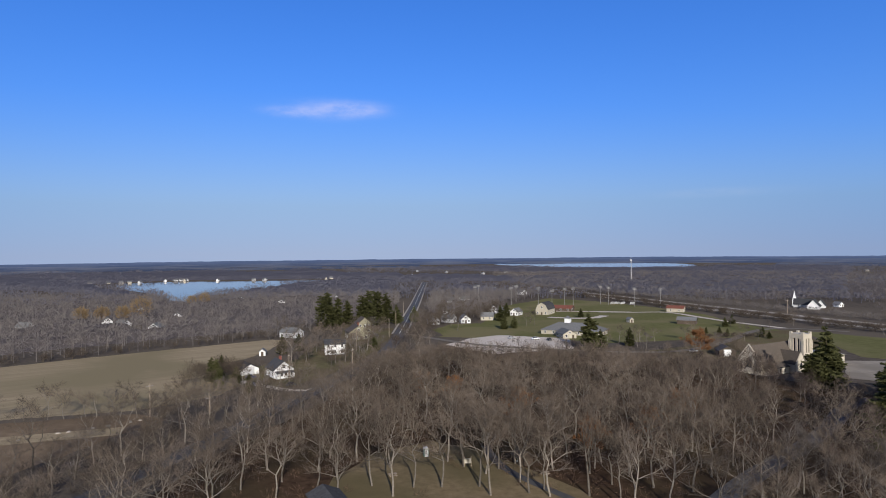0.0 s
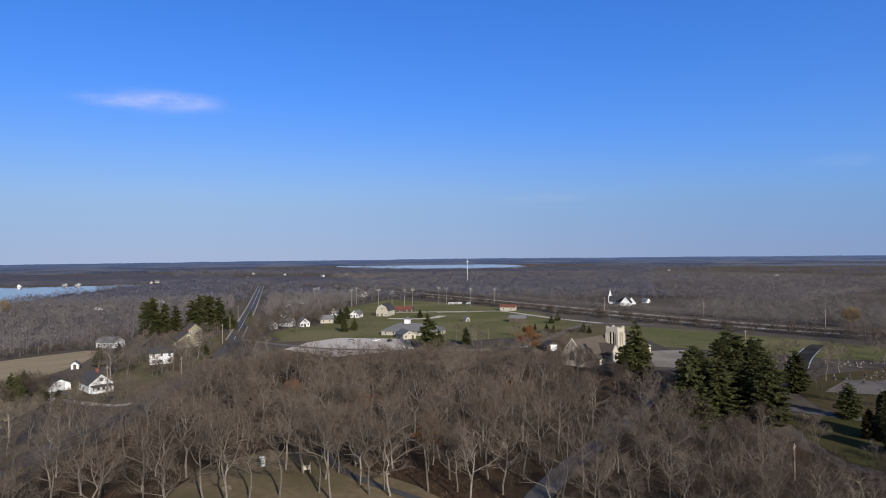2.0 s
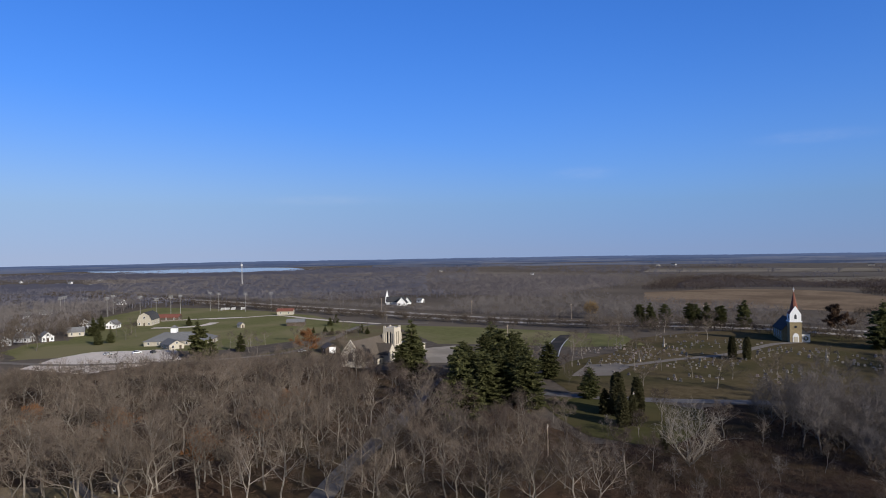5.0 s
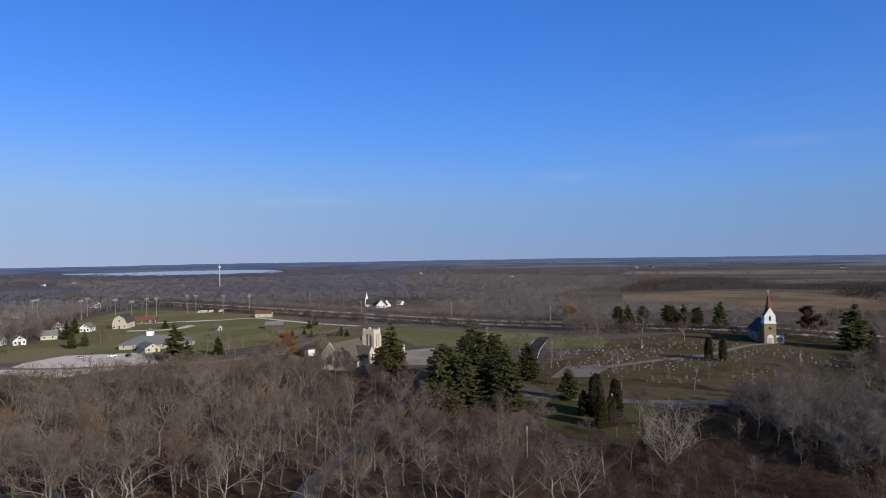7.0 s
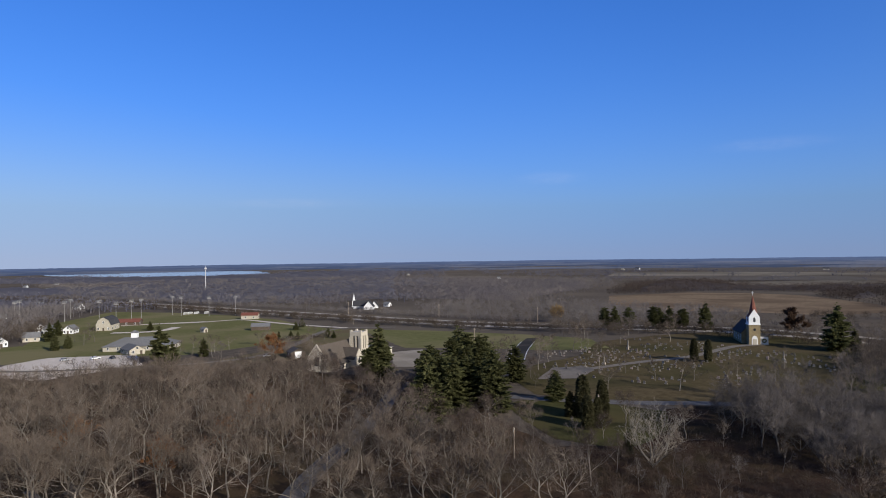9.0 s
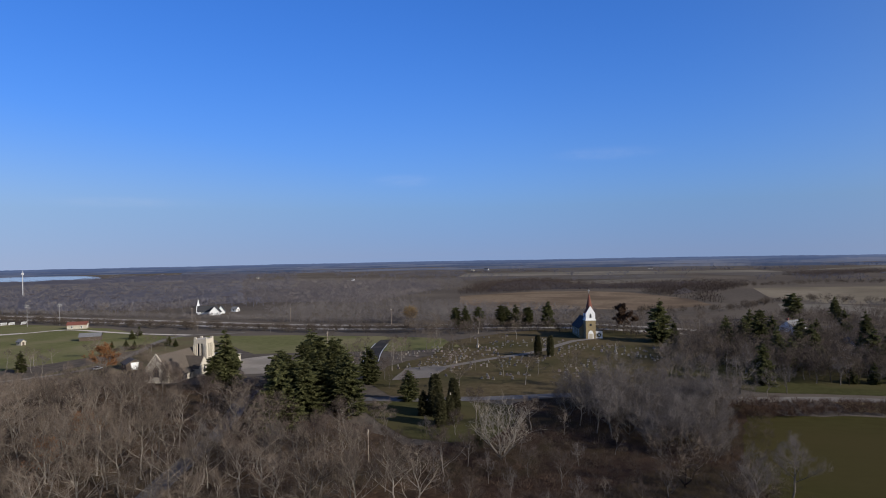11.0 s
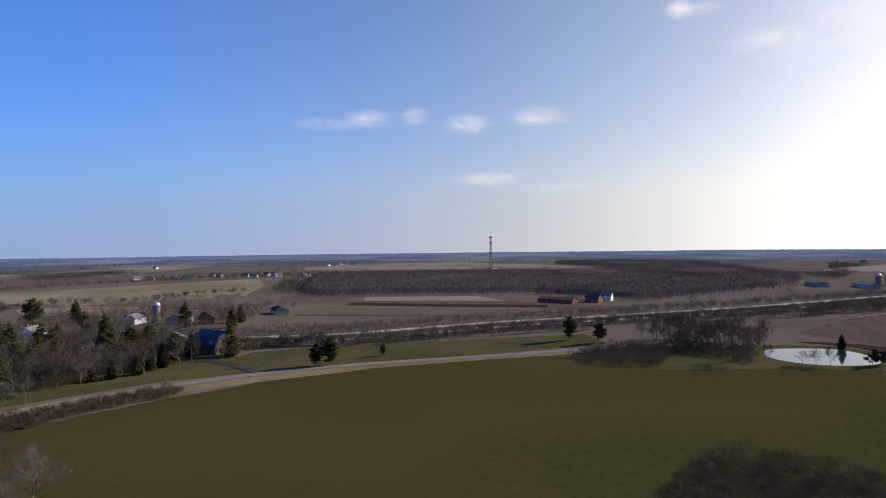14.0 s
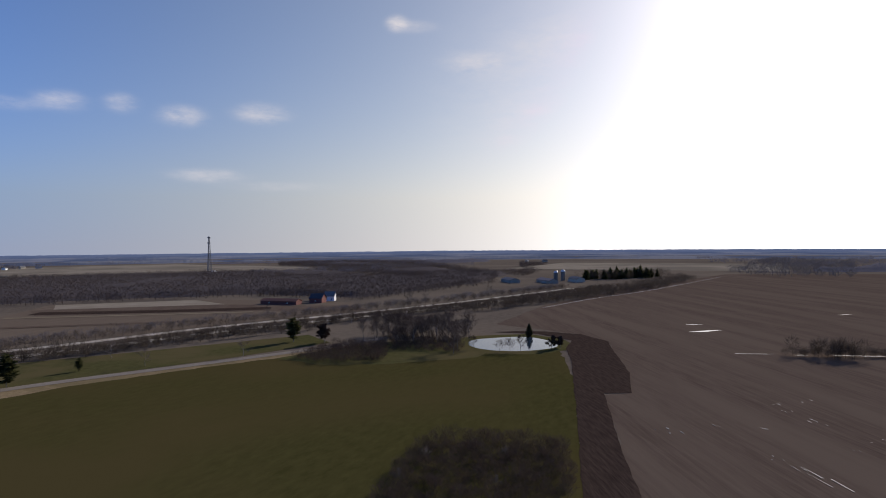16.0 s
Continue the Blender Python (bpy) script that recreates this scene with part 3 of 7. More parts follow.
for x, y, n in [(77, -210, 3), (71, -204, 3), (71, -220, 2), (60, -197, 4), (44, -188, 2), (69, -180, 3), (56, -156, 3), (51, -154, 4), (48, -177, 2), (77, -175, 2), (84, -158, 3), (88, -161, 2)]:
    for _ in range(n):
        u, v, ln = x + rng.gauss(0, 1.6), y + rng.gauss(0, 1.6), rng.uniform(0.8, 2.2)
        sheet("water_puddle", [(u, v), (u + 0.5 * ln, v - 0.52 * ln), (u + ln, v - 0.8 * ln), (u + 0.45 * ln, v - 0.3 * ln)], WATER, 0.15, "thin melt water in a tractor rut", 0.05)
sheet("lawn_thicket", [(262, -142), (234, -148), (216, -168), (200, -206), (206, -220), (226, -224), (246, -238), (264, -212), (266, -180)], LAWNB, 0.1, "dull rough grass below the thicket by the pond", 0.6)
sheet("lawn_pond", [(214 + (x - 214) * 1.5, -246 + (y + 246) * 1.45) for x, y in POND], LAWNB, 0.11, "dull grass bank round the farm pond", 0.6)
# far fields past the woods
FAR = [(1280, 1870, 520, 330, 30, TANFIELD), (1850, 1640, 900, 360, 38, LAWN), (1000, 455, 180, 240, 60, TANFIELD),
       (1330, 800, 230, 460, 35, TANFIELD), (1900, 700, 380, 900, 50, FALLOW),
       (2500, 300, 500, 700, 80, TANFIELD), (2300, 1100, 400, 600, 50, LAWN), (1500, 330, 160, 420, 60, FALLOW),
       (2900, -900, 700, 800, 70, TANFIELD), (700, -1250, 500, 420, 20, TANFIELD), (900, -2000, 900, 500, 10, FALLOW),
       (3000, 1700, 500, 900, 50, TANFIELD), (-700, 3300, 1500, 200, 0, TANFIELD), (1150, 620, 200, 330, 35, FALLOW), (1450, 560, 160, 380, 40, TANFIELD),
       (1700, 1050, 260, 520, 40, FALLOW), (1600, -20, 220, 420, 85, FALLOW), (1900, 160, 240, 600, 75, TANFIELD), (2600, -300, 420, 800, 85, FALLOW),
       (3300, 600, 600, 1100, 70, TANFIELD), (3600, -400, 500, 1200, 85, FALLOW), (2700, 1900, 420, 900, 48, FALLOW), (3500, 1500, 400, 1000, 60, LAWN),
       (2000, -1300, 500, 700, 60, FALLOW), (1500, -2600, 900, 700, 30, TANFIELD), (2200, 2300, 400, 800, 45, TANFIELD)]
FAR_FIELDS = []
for i, (x, y, w, d, a, mat) in enumerate(f for f in FAR if math.hypot(f[0], f[1]) < 2100):
    c, q = math.cos(radians(a)), math.sin(radians(a))
    FAR_FIELDS.append([(x + (u * w * c - v * d * q) / 2, y + (u * w * q + v * d * c) / 2) for u, v in ((-1, -1), (1, -1), (1, 1), (-1, 1))])
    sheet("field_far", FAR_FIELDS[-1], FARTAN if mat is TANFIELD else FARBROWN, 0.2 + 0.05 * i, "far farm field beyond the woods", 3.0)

ROAD = [(-33, 1088), (-30, 800), (-28.5, 640), (-28, 500), (-28, 401), (-29, 350), (-33, 305), (-41, 262), (-51, 222), (-64, 171), (-75, 130), (-90, 80)]
ROAD_S = [(150, 168), (162, 148), (178, 130), (194, 114), (210, 92), (222, 66), (238, 45), (253, 17), (267, -18), (273, -61), (272, -114), (272, -174), (276, -215)]
LANE = [(190, 186), (207, 181), (230, 175), (253, 167), (289, 167), (302, 160)]
PARK_ROAD = [(-24, 400), (-2, 372), (18, 350), (45, 335), (75, 322), (98, 318), (118, 322), (150, 350), (190, 398), (215, 405), (238, 385)]
HIGHWAY = [(60, 1010), (110, 888), (160, 756), (225, 560), (262, 445), (290, 352), (315, 270), (345, 190), (362, 90), (366, 2), (362, -70), (378, -167), (381, -260), (385, -330), (392, -409), (420, -600)]
DRIVE = [(38, 104), (47, 120), (54, 129), (67, 143), (83, 158), (100, 174), (122, 200), (136, 214)]
SIDE = [(-80, 256), (-70, 248), (-56, 238), (-48, 240)]
CHURCH_WAY = [(168, 191), (179, 201), (199, 219), (218, 237), (241, 256), (252, 264)]
FARM_DRIVE = [(270, -14), (284, -8), (300, 2), (312, 16), (318, 30)]
LEVEE = [(318, -400), (322, -422), (338, -505), (347, -591), (371, -723), (409, -916)]
TRACK = [(-160, 172), (-136, 172), (-110, 180), (-92, 186)]
for nm, pts, w, mat, lift, lab in [
    ("road_village", ROAD, 6.4, ASPHALT, 0.18, "dark asphalt village road"),
    ("road_country", ROAD_S[4:], 6.2, OLDROAD, 0.18, "pale worn asphalt country road"),
    ("road_country", ROAD_S[:5], 5, GREYROAD, 0.19, "grey asphalt road below the cemetery"),
    ("road_cemetery", LANE, 4, OLDROAD, 0.2, "narrow pale cemetery lane"),
    ("road_park", PARK_ROAD, 4.5, OLDROAD, 0.2, "pale park road round the sports field"),
    ("road_drive", DRIVE, 5.4, GREYROAD, 0.2, "grey asphalt drive between bare trees"),
    ("road_side", SIDE, 3.5, GRAVEL, 0.16, "gravel house driveway"),
    ("road_church", CHURCH_WAY, 6.4, SHADELANE, 0.21, "asphalt lane by the church with its shade painted dark"),
    ("road_farm", FARM_DRIVE, 5.4, SHADELANE, 0.21, "dark asphalt farm driveway"),
    ("road_track", TRACK, 9, STUBBLE, 0.12, "pale mown track through rough grass"),
    ("ditch_snow", LEVEE, 0.6, SNOW, 0.2, "ditch edge with a line of old snow"),
]:
    ribbon(nm, pts, w, mat, lift, lab)
for side in (-3.5, 3.5):
    ribbon("verge", CHURCH_WAY[2:5], 0.4, SNOW, 0.24, "thin old snow along the shaded lane", side)
ribbon("verge", ROAD_S[6:], 13, DRYGRASS, 0.07, "tan dry grass verge of the country road", -8)
ribbon("road_infield", [(125, 530), (150, 524), (177, 521), (188, 480), (196, 449), (213, 405)], 4.5, GRAVEL, 0.15, "pale gravel path round the playing field")
ribbon("road_infield", [(78, 492), (98, 482), (112, 486), (122, 500)], 7, GRAVEL, 0.15, "pale gravel infield of a ball field")
ribbon("road_infield", [(92, 540), (120, 535), (150, 526)], 6, GRAVEL, 0.14, "pale gravel path by the park halls")
sheet("field_tan", [(639, 162), (658, 120), (607, 50), (546, 66), (566, 140)], FARTAN, 0.15, "pale stubble field behind the farm", 1.0)
sheet("field_pale", [(640, -138), (600, -244), (536, -244), (596, -128)], FARTAN, 0.16, "pale mown strip in front of the woods", 0.5)
ribbon("field_strip", [(570, -109), (517, -182), (475, -254)], 20, PLOUGHED, 0.3, "dark ploughed strip across the brown field")
ribbon("field_strip", [(548, -86), (500, -160), (458, -230)], 7, TANFIELD, 0.27, "pale stubble strip beside ploughed soil")
ribbon("field_strip", [(492, -55), (461, -117), (427, -183)], 9, BROWNFIELD, 0.28, "brown harvested strip across the field")
for side in (-11, 11):
    ribbon("road_highway", HIGHWAY, 8, CONCRETE, 0.22, "pale concrete highway carriageway", side)
ribbon("road_line", ROAD[:5], 0.24, LINE, 0.23, "yellow centre line of the village road")
for side in (-4.3, 4.3):
    ribbon("pavement", ROAD[:5], 1.3, CONCRETE, 0.3, "pale concrete pavement beside the village road", side)
ribbon("pavement", [(10, 168), (12, 155), (16, 145), (24, 133), (34, 118)], 2.2, ASPHALT, 0.16, "narrow grey path under the oaks")

# ---- plants ----


def bare_tree(seed, height, spread, limbs, twigs, fork=0.3, stems=1, up=0.5, thick=0.0128, twig_len=1.2, twig_w=0.05, crook=1.0):
    """Trunk with crooked limbs as one shape; the small branches and fine twigs, each a thin blade, as another."""
    rng = random.Random(seed)
    wood, fine = Shape(), Shape()
    tips = []

    def blade(p, q, w):
        side = (q - p).orthogonal().normalized() * w
        side.rotate(Euler((rng.uniform(0, 6), rng.uniform(0, 6), rng.uniform(0, 6))))
        fine.add([p - side, p + side, q], [(0, 1, 2)])

    def branch(p, d, length, r):
        """A side branch, bent once, with its small branches."""
        for k in range(2):
            d = (d + Vector((rng.uniform(-1, 1), rng.uniform(-1, 1), rng.uniform(-0.3, 0.8))) * 0.3 * crook).normalized()
            q = p + d * length * 0.5
            wood.tube(p, q, r, r * 0.6, 3, False)
            for _ in range(4):
                a = p.lerp(q, rng.random())
                e = (d * 0.8 + Vector((rng.uniform(-1, 1), rng.uniform(-1, 1), rng.uniform(-0.45, 0.3 + up))) * 0.8).normalized()
                ln = length * rng.uniform(0.3, 0.6)
                blade(a, a + e * ln, max(r * 0.55, 0.035))
                tips.append((a + e * ln * 0.5, e))
                tips.append((a + e * ln * 0.9, e))
            p, r = q, r * 0.6
        tips.append((p, d))

    def limb(p, d, length, r):
        for k in range(4):
            d = (d + Vector((rng.uniform(-1, 1), rng.uniform(-1, 1), rng.uniform(-0.5, 0.5 + 0.6 * up))) * 0.34 * crook).normalized()
            q = p + d * length * 0.25
            wood.tube(p, q, r, r * 0.76, 4 if k < 2 else 3, False)
            for _ in range(2 if k else 1):
                side = Vector((rng.uniform(-1, 1), rng.uniform(-1, 1), rng.uniform(-0.4, 0.3 + up))).normalized()
                branch(p.lerp(q, rng.uniform(0.4, 1)), (d * 0.7 + side).normalized(), length * rng.uniform(0.32, 0.55) * (1.1 - 0.12 * k), max(r * 0.5, 0.03))
            p, r = q, r * 0.76
        tips.append((p, d))

    for st in range(stems):
        lean = Vector((rng.uniform(-0.12, 0.12), rng.uniform(-0.12, 0.12), 1)) if stems == 1 else Vector((math.cos(st * 6.28 / stems), math.sin(st * 6.28 / stems), 1.2 / spread))
        lean.normalize()
        r = height * thick / math.sqrt(stems)
        # leader: crooked, from the root to three quarters of the height
        pts = [Vector((0, 0, -0.3)), Vector((0, 0, 0.5))]
        for f in (fork * 0.5, fork, fork + 0.15, fork + 0.28, fork + 0.42):
            wob = 0.02 if f <= fork else 0.045
            pts.append(lean * height * f + Vector((rng.uniform(-1, 1), rng.uniform(-1, 1), 0)) * height * wob)
        radii = [r * 1.6, r * 1.1, r, r * 0.92, r * 0.7, r * 0.5, r * 0.28]
        for i in range(len(pts) - 1):
            wood.tube(pts[i], pts[i + 1], radii[i], radii[i + 1], 7 if i < 3 else 5, False)
        tips.append((pts[-1], lean))
        turn = rng.uniform(0, 6.28)
        for i in range(limbs):
            f = i / max(1, limbs - 1)
            at = 3 + f * 2.99
            base = pts[int(at)].lerp(pts[int(at) + 1], at - int(at))
            a = turn + 2.4 * i + rng.uniform(-0.4, 0.4)
            rise = 0.45 + 0.75 * f + rng.uniform(-0.15, 0.2)
            out = Vector((math.cos(a) * spread, math.sin(a) * spread, rise)).normalized()
            limb(base, out, height * (0.5 - 0.2 * f) * rng.uniform(0.85, 1.2), r * (0.52 - 0.25 * f))
    per = twigs / max(1, len(tips))
    for q, d in tips:
        for _ in range(int(per + rng.random())):
            e = (d * 0.8 + Vector((rng.gauss(0, 0.55), rng.gauss(0, 0.55), rng.gauss(0.25, 0.45)))).normalized()
            a = q + Vector((rng.gauss(0, 0.3), rng.gauss(0, 0.3), rng.gauss(0, 0.25)))
            blade(a, a + e * twig_len * rng.uniform(0.5, 1.5), twig_w * 0.5)
    return wood, fine


def conifer(seed, height, radius, tiers, shape=1.0, density=1.0, bare=0.08, ragged=0.3, spray=1.0, globe=False):
    """Trunk, and whorls of boughs of uneven length, each a spray of short needle blades."""
    rng = random.Random(seed)
    wood, fine = Shape(), Shape()
    wood.tube((0, 0, -0.3), (0, 0, height * 0.97), height * 0.018, 0.03, 6)
    p1, p2 = rng.uniform(0, 6), rng.uniform(0, 6)
    for i in range(tiers):
        k = i / (tiers - 1)
        z = height * (bare + (0.985 - bare) * k)
        reach = radius * ((1 - k) ** shape) * (0.7 + 0.3 * min(1, k * 5)) + 0.12
        if globe:
            reach = radius * math.sin(3.1416 * (0.12 + 0.8 * k)) ** 0.7
        n = max(5, int((4.5 + reach * 1.9) * density))
        for j in range(n):
            a = rng.uniform(0, 6.283)
            lobe = 1 + ragged * (0.6 * math.sin(2 * a + p1 + 5 * k) + 0.6 * math.sin(3 * a + p2 - 9 * k))
            r = reach * lobe * rng.uniform(1 - ragged, 1 + 0.5 * ragged)
            d = Vector((math.cos(a), math.sin(a), rng.uniform(-0.2, 0.15)))
            o = Vector((0, 0, z + rng.uniform(-1.5, 1.5) * height / tiers))
            side = Vector((-d.y, d.x, 0))
            m = 6 + int(r * 2.4)
            for b in range(m):
                f = ((b + rng.random()) / m) ** 0.8
                c = o + d * r * f + Vector((0, 0, -0.16 * r * f + 0.13 * r * f ** 3))
                for sgn in (-1, 1):
                    e = (d * 0.6 + side * sgn * rng.uniform(0.3, 1.0) + Vector((0, 0, rng.uniform(-0.3, 0.35)))).normalized()
                    ln = rng.uniform(0.5, 1.0) * (0.5 + 0.22 * min(r, 4)) * (1.05 - 0.35 * f) * spray
                    w = Vector((rng.uniform(-1, 1), rng.uniform(-1, 1), rng.uniform(-1, 1))).cross(e).normalized() * ln * 0.36
                    fine.add([c - w, c + w, c + e * ln], [(0, 1, 2)])
    return wood, fine


def planted(proto, x, y, turn, size):
    if math.hypot(x, y) > 222:
        proto = FAR_OAKS[OAKS.index(proto) % 3] if proto in OAKS else FAR_PALES[PALES.index(proto)] if proto in PALES else proto
    if proto in SPRUCES and math.hypot(x, y) > 260:
        proto = FAR_SPRUCES[SPRUCES.index(proto)]
    return copy_thing(proto, pose(x, y, hill(x, y) - 0.05, 0, 0, turn) @ Matrix.Diagonal((size, size, size * random.uniform(0.92, 1.08), 1)))


def make_tree(name, shapes, mats, label, category="tree", parts=("trunk", "crown")):
    root = tagged(new(name), label, category)
    for nm, sh, mt in zip(parts, shapes, mats):
        part(nm, sh, mt, root)
    return root


random.seed(11)
OAKS = [make_tree("bare_oak" if k < 4 else "bare_hickory", bare_tree(k, h, sp, lb, tw, fk), (BARK, TWIG),
                  "leafless grey-brown oak in the winter wood" if k < 4 else "leafless hickory with upswept grey limbs")
        for k, h, sp, lb, tw, fk in [(1, 15, 1.0, 7, 1500, 0.32), (2, 13.5, 1.2, 8, 1500, 0.30), (3, 16, 0.9, 7, 1500, 0.36),
                                      (4, 13, 1.1, 7, 1500, 0.33), (5, 15, 0.9, 7, 1500, 0.36), (6, 14, 1.0, 8, 1500, 0.28)]]
PALES = [make_tree("bare_maple", bare_tree(k, h, sp, lb, tw, fk, st, 0.7, 0.016, 1.1, 0.05, 0.5), (GREYBARK, PALETWIG), "pale grey leafless tree with a fine dense crown")
         for k, h, sp, lb, tw, fk, st in [(21, 12, 0.85, 4, 2600, 0.2, 3), (22, 11, 0.85, 3, 2600, 0.18, 4), (23, 13, 0.85, 8, 2600, 0.3, 1)]]
FAR_OAKS = [make_tree("leafless_tree", bare_tree(k, h, sp, 4, 420, 0.3, twig_len=1.5, twig_w=0.12), (BARK, TWIG), "leafless grey-brown oak beyond the wood")
            for k, h, sp in ((7, 14.5, 1.0), (8, 13.5, 1.1), (9, 15, 0.9))]
FAR_PALES = [make_tree("bare_maple", bare_tree(k, h, 0.8, 4, 480, 0.22, 1, 0.7, 0.016, 1.4, 0.1, 0.5), (GREYBARK, PALETWIG), "grey leafless tree with a fine crown")
             for k, h in ((25, 12), (26, 11), (27, 13))]
SAPLINGS = [make_tree("young_tree", bare_tree(k, h, 0.5, 5, 500, 0.3, 1, 0.9, 0.009, 0.9, 0.04, 0.4), (GREYBARK, PALETWIG if k == 32 else TWIG), "slender leafless young tree")
            for k, h in ((31, 9), (32, 7.5))]
RUSTY = make_tree("rust_leaved_oak", bare_tree(41, 12, 1.0, 7, 2600, 0.3, 1, 0.3, 0.015, 0.55, 0.3), (BARK, RUSTLEAF), "oak still holding rust-brown dead leaves")
VASE = make_tree("bare_maple", bare_tree(24, 13.5, 0.8, 4, 700, 0.13, 6, 0.9, 0.028, 1.4, 0.07, 0.3), (BARK, BARK), "pale many-stemmed leafless tree spreading like a vase")
DARKOAK = make_tree("bare_oak", bare_tree(28, 13, 0.9, 6, 600, 0.16, 3, 0.7, 0.021, 1.1, 0.05, 0.7), (BLACKBARK, TWIG), "spreading leafless oak with thick dark limbs beside the field")
# twigs painted darker to carry the shade of dim slopes and backlit woods
SHADETWIG = material("shade_dark_twigs", (0.058, 0.044, 0.036), (0.10, 0.077, 0.063), 0.6, 0.95, None, 1, 0, 0.35, thin=0.12)
SHADETREES = [make_tree("bare_cherry", bare_tree(k, h, 0.8, 6, 1500, 0.24, 1, 0.6, 0.012, 1.1, 0.05, 0.8), (GREYBARK, SHADETWIG), "leafless tree with shade painted into its twigs") for k, h in ((33, 11), (34, 13), (35, 9.5))]
BROWNLEAF = material("withered_leaves", (0.06, 0.038, 0.026), (0.105, 0.068, 0.045), 0.6, 0.95, None, 1, 0, 0.2)
LEAFY = make_tree("brown_leaved_oak", bare_tree(43, 12, 1.0, 8, 5200, 0.2, 1, 0.3, 0.016, 0.7, 0.5), (BARK, BROWNLEAF), "rounded oak full of withered brown leaves")
SPRUCES = [make_tree("spruce", conifer(k, h, r * 0.95, t, 0.5, d, 0.05, 0.3, 1.2), (DARKWOOD, NEEDLE), "tall dark green spruce tree")
           for k, h, r, t, d in ((51, 19, 6.2, 24, 1.0), (52, 16, 5.4, 22, 1.1), (53, 21, 7.2, 25, 0.9))]
FAR_SPRUCES = [make_tree("spruce", conifer(k, h, r, int(t * 0.75), 0.62, d * 0.95, 0.04, 0.22, 1.75), (DARKWOOD, NEEDLE), "dark green spruce among bare trees")
               for k, h, r, t, d in ((54, 19, 5.9, 30, 0.75), (55, 16, 5.3, 28, 0.75), (56, 21, 6.4, 31, 0.72))]
PINES = [make_tree("white_pine", conifer(k, h, r, t, 0.45, 0.8, 0.22, 0.26, 1.45, True), (BARK, NEEDLE), "old pine with a ragged dark crown")
         for k, h, r, t in ((61, 19, 5.2, 18), (62, 17, 4.6, 17))]
TALL = [make_tree("white_pine", conifer(k, 23, r, 26, 0.36, 0.75, 0.07, 0.22, 1.5), (BARK, NEEDLE), "tall dense dark pine behind village houses") for k, r in ((63, 4.4), (64, 5.0))]
CEDARS = [make_tree("red_cedar", conifer(k, h, r, t, 0.42, 1.5, 0.03, 0.22), (DARKWOOD, CEDAR), "dense dark green cedar tree")
          for k, h, r, t in ((71, 11, 2.7, 34), (72, 9, 2.3, 30))]
ARBOR = make_tree("columnar_cedar", conifer(75, 8.5, 1.45, 44, 0.24, 2.0, 0.02, 0.08), (DARKWOOD, CEDAR), "clipped columnar evergreen in the cemetery")
PROTOS = OAKS + FAR_OAKS + FAR_PALES + PALES + SAPLINGS + SHADETREES + [RUSTY, VASE, DARKOAK, LEAFY] + SPRUCES + FAR_SPRUCES + PINES + TALL + CEDARS + [ARBOR]

# where nothing grows
CLEAR = [FIELD_W, PARK, PARK_WEST, GREEN_E, FIELD_S, LAWN_S, BROWN_E, POND, LAKE_W, LAKE_N, LOT_N, LOT_CHURCH, HOUSE_LAWN, MEADOW, YELLOW, TAN_E, STRIPS_E, CEMETERY] + FAR_FIELDS
WAYS = [(ROAD, 6.5), (ROAD_S, 6), (LANE, 4), (PARK_ROAD, 6), (DRIVE, 4.5), (CHURCH_WAY, 6), (FARM_DRIVE, 5), (SIDE, 4), (HIGHWAY, 26)]
BUILT = []  # x, y, radius of every building


def open_ground(x, y, grow=1.0):
    if any(inside((x, y), c) for c in CLEAR) or any(near_line((x, y), w, d * grow) for w, d in WAYS):
        return False
    return all((x - bx) ** 2 + (y - by) ** 2 > br * br for bx, by, br in BUILT)


def scatter(poly, gap, tries, seed, keep=open_ground):
    rng = random.Random(seed)
    xs, ys = [p[0] for p in poly], [p[1] for p in poly]
    out, cells = [], {}
    for _ in range(tries):
        x, y = rng.uniform(min(xs), max(xs)), rng.uniform(min(ys), max(ys))
        if not inside((x, y), poly) or not keep(x, y):
            continue
        g = gap * rng.uniform(0.75, 1.25)
        cx, cy = int(x // gap), int(y // gap)
        if any((x - u) ** 2 + (y - v) ** 2 < g * g for i in (-2, -1, 0, 1, 2) for j in (-2, -1, 0, 1, 2) for u, v in cells.get((cx + i, cy + j), ())):
            continue
        cells.setdefault((cx, cy), []).append((x, y))
        out.append((x, y))
    return out


def tri_mesh(name, pts, mat, label, category):
    """One mesh of separate blades from an array of blades x 3 corners x 3."""
    n = len(pts)
    me = bpy.data.meshes.new(name)
    me.vertices.add(n * 3)
    me.vertices.foreach_set("co", pts.reshape(-1).astype(np.float32))
    me.loops.add(n * 3)
    me.loops.foreach_set("vertex_index", np.arange(n * 3, dtype=np.int32))
    me.polygons.add(n)
    me.polygons.foreach_set("loop_start", np.arange(0, n * 3, 3, dtype=np.int32))
    me.update(calc_edges=True)
    me.materials.append(mat)
    return tagged(new(name, me), label, category, kind="stuff")


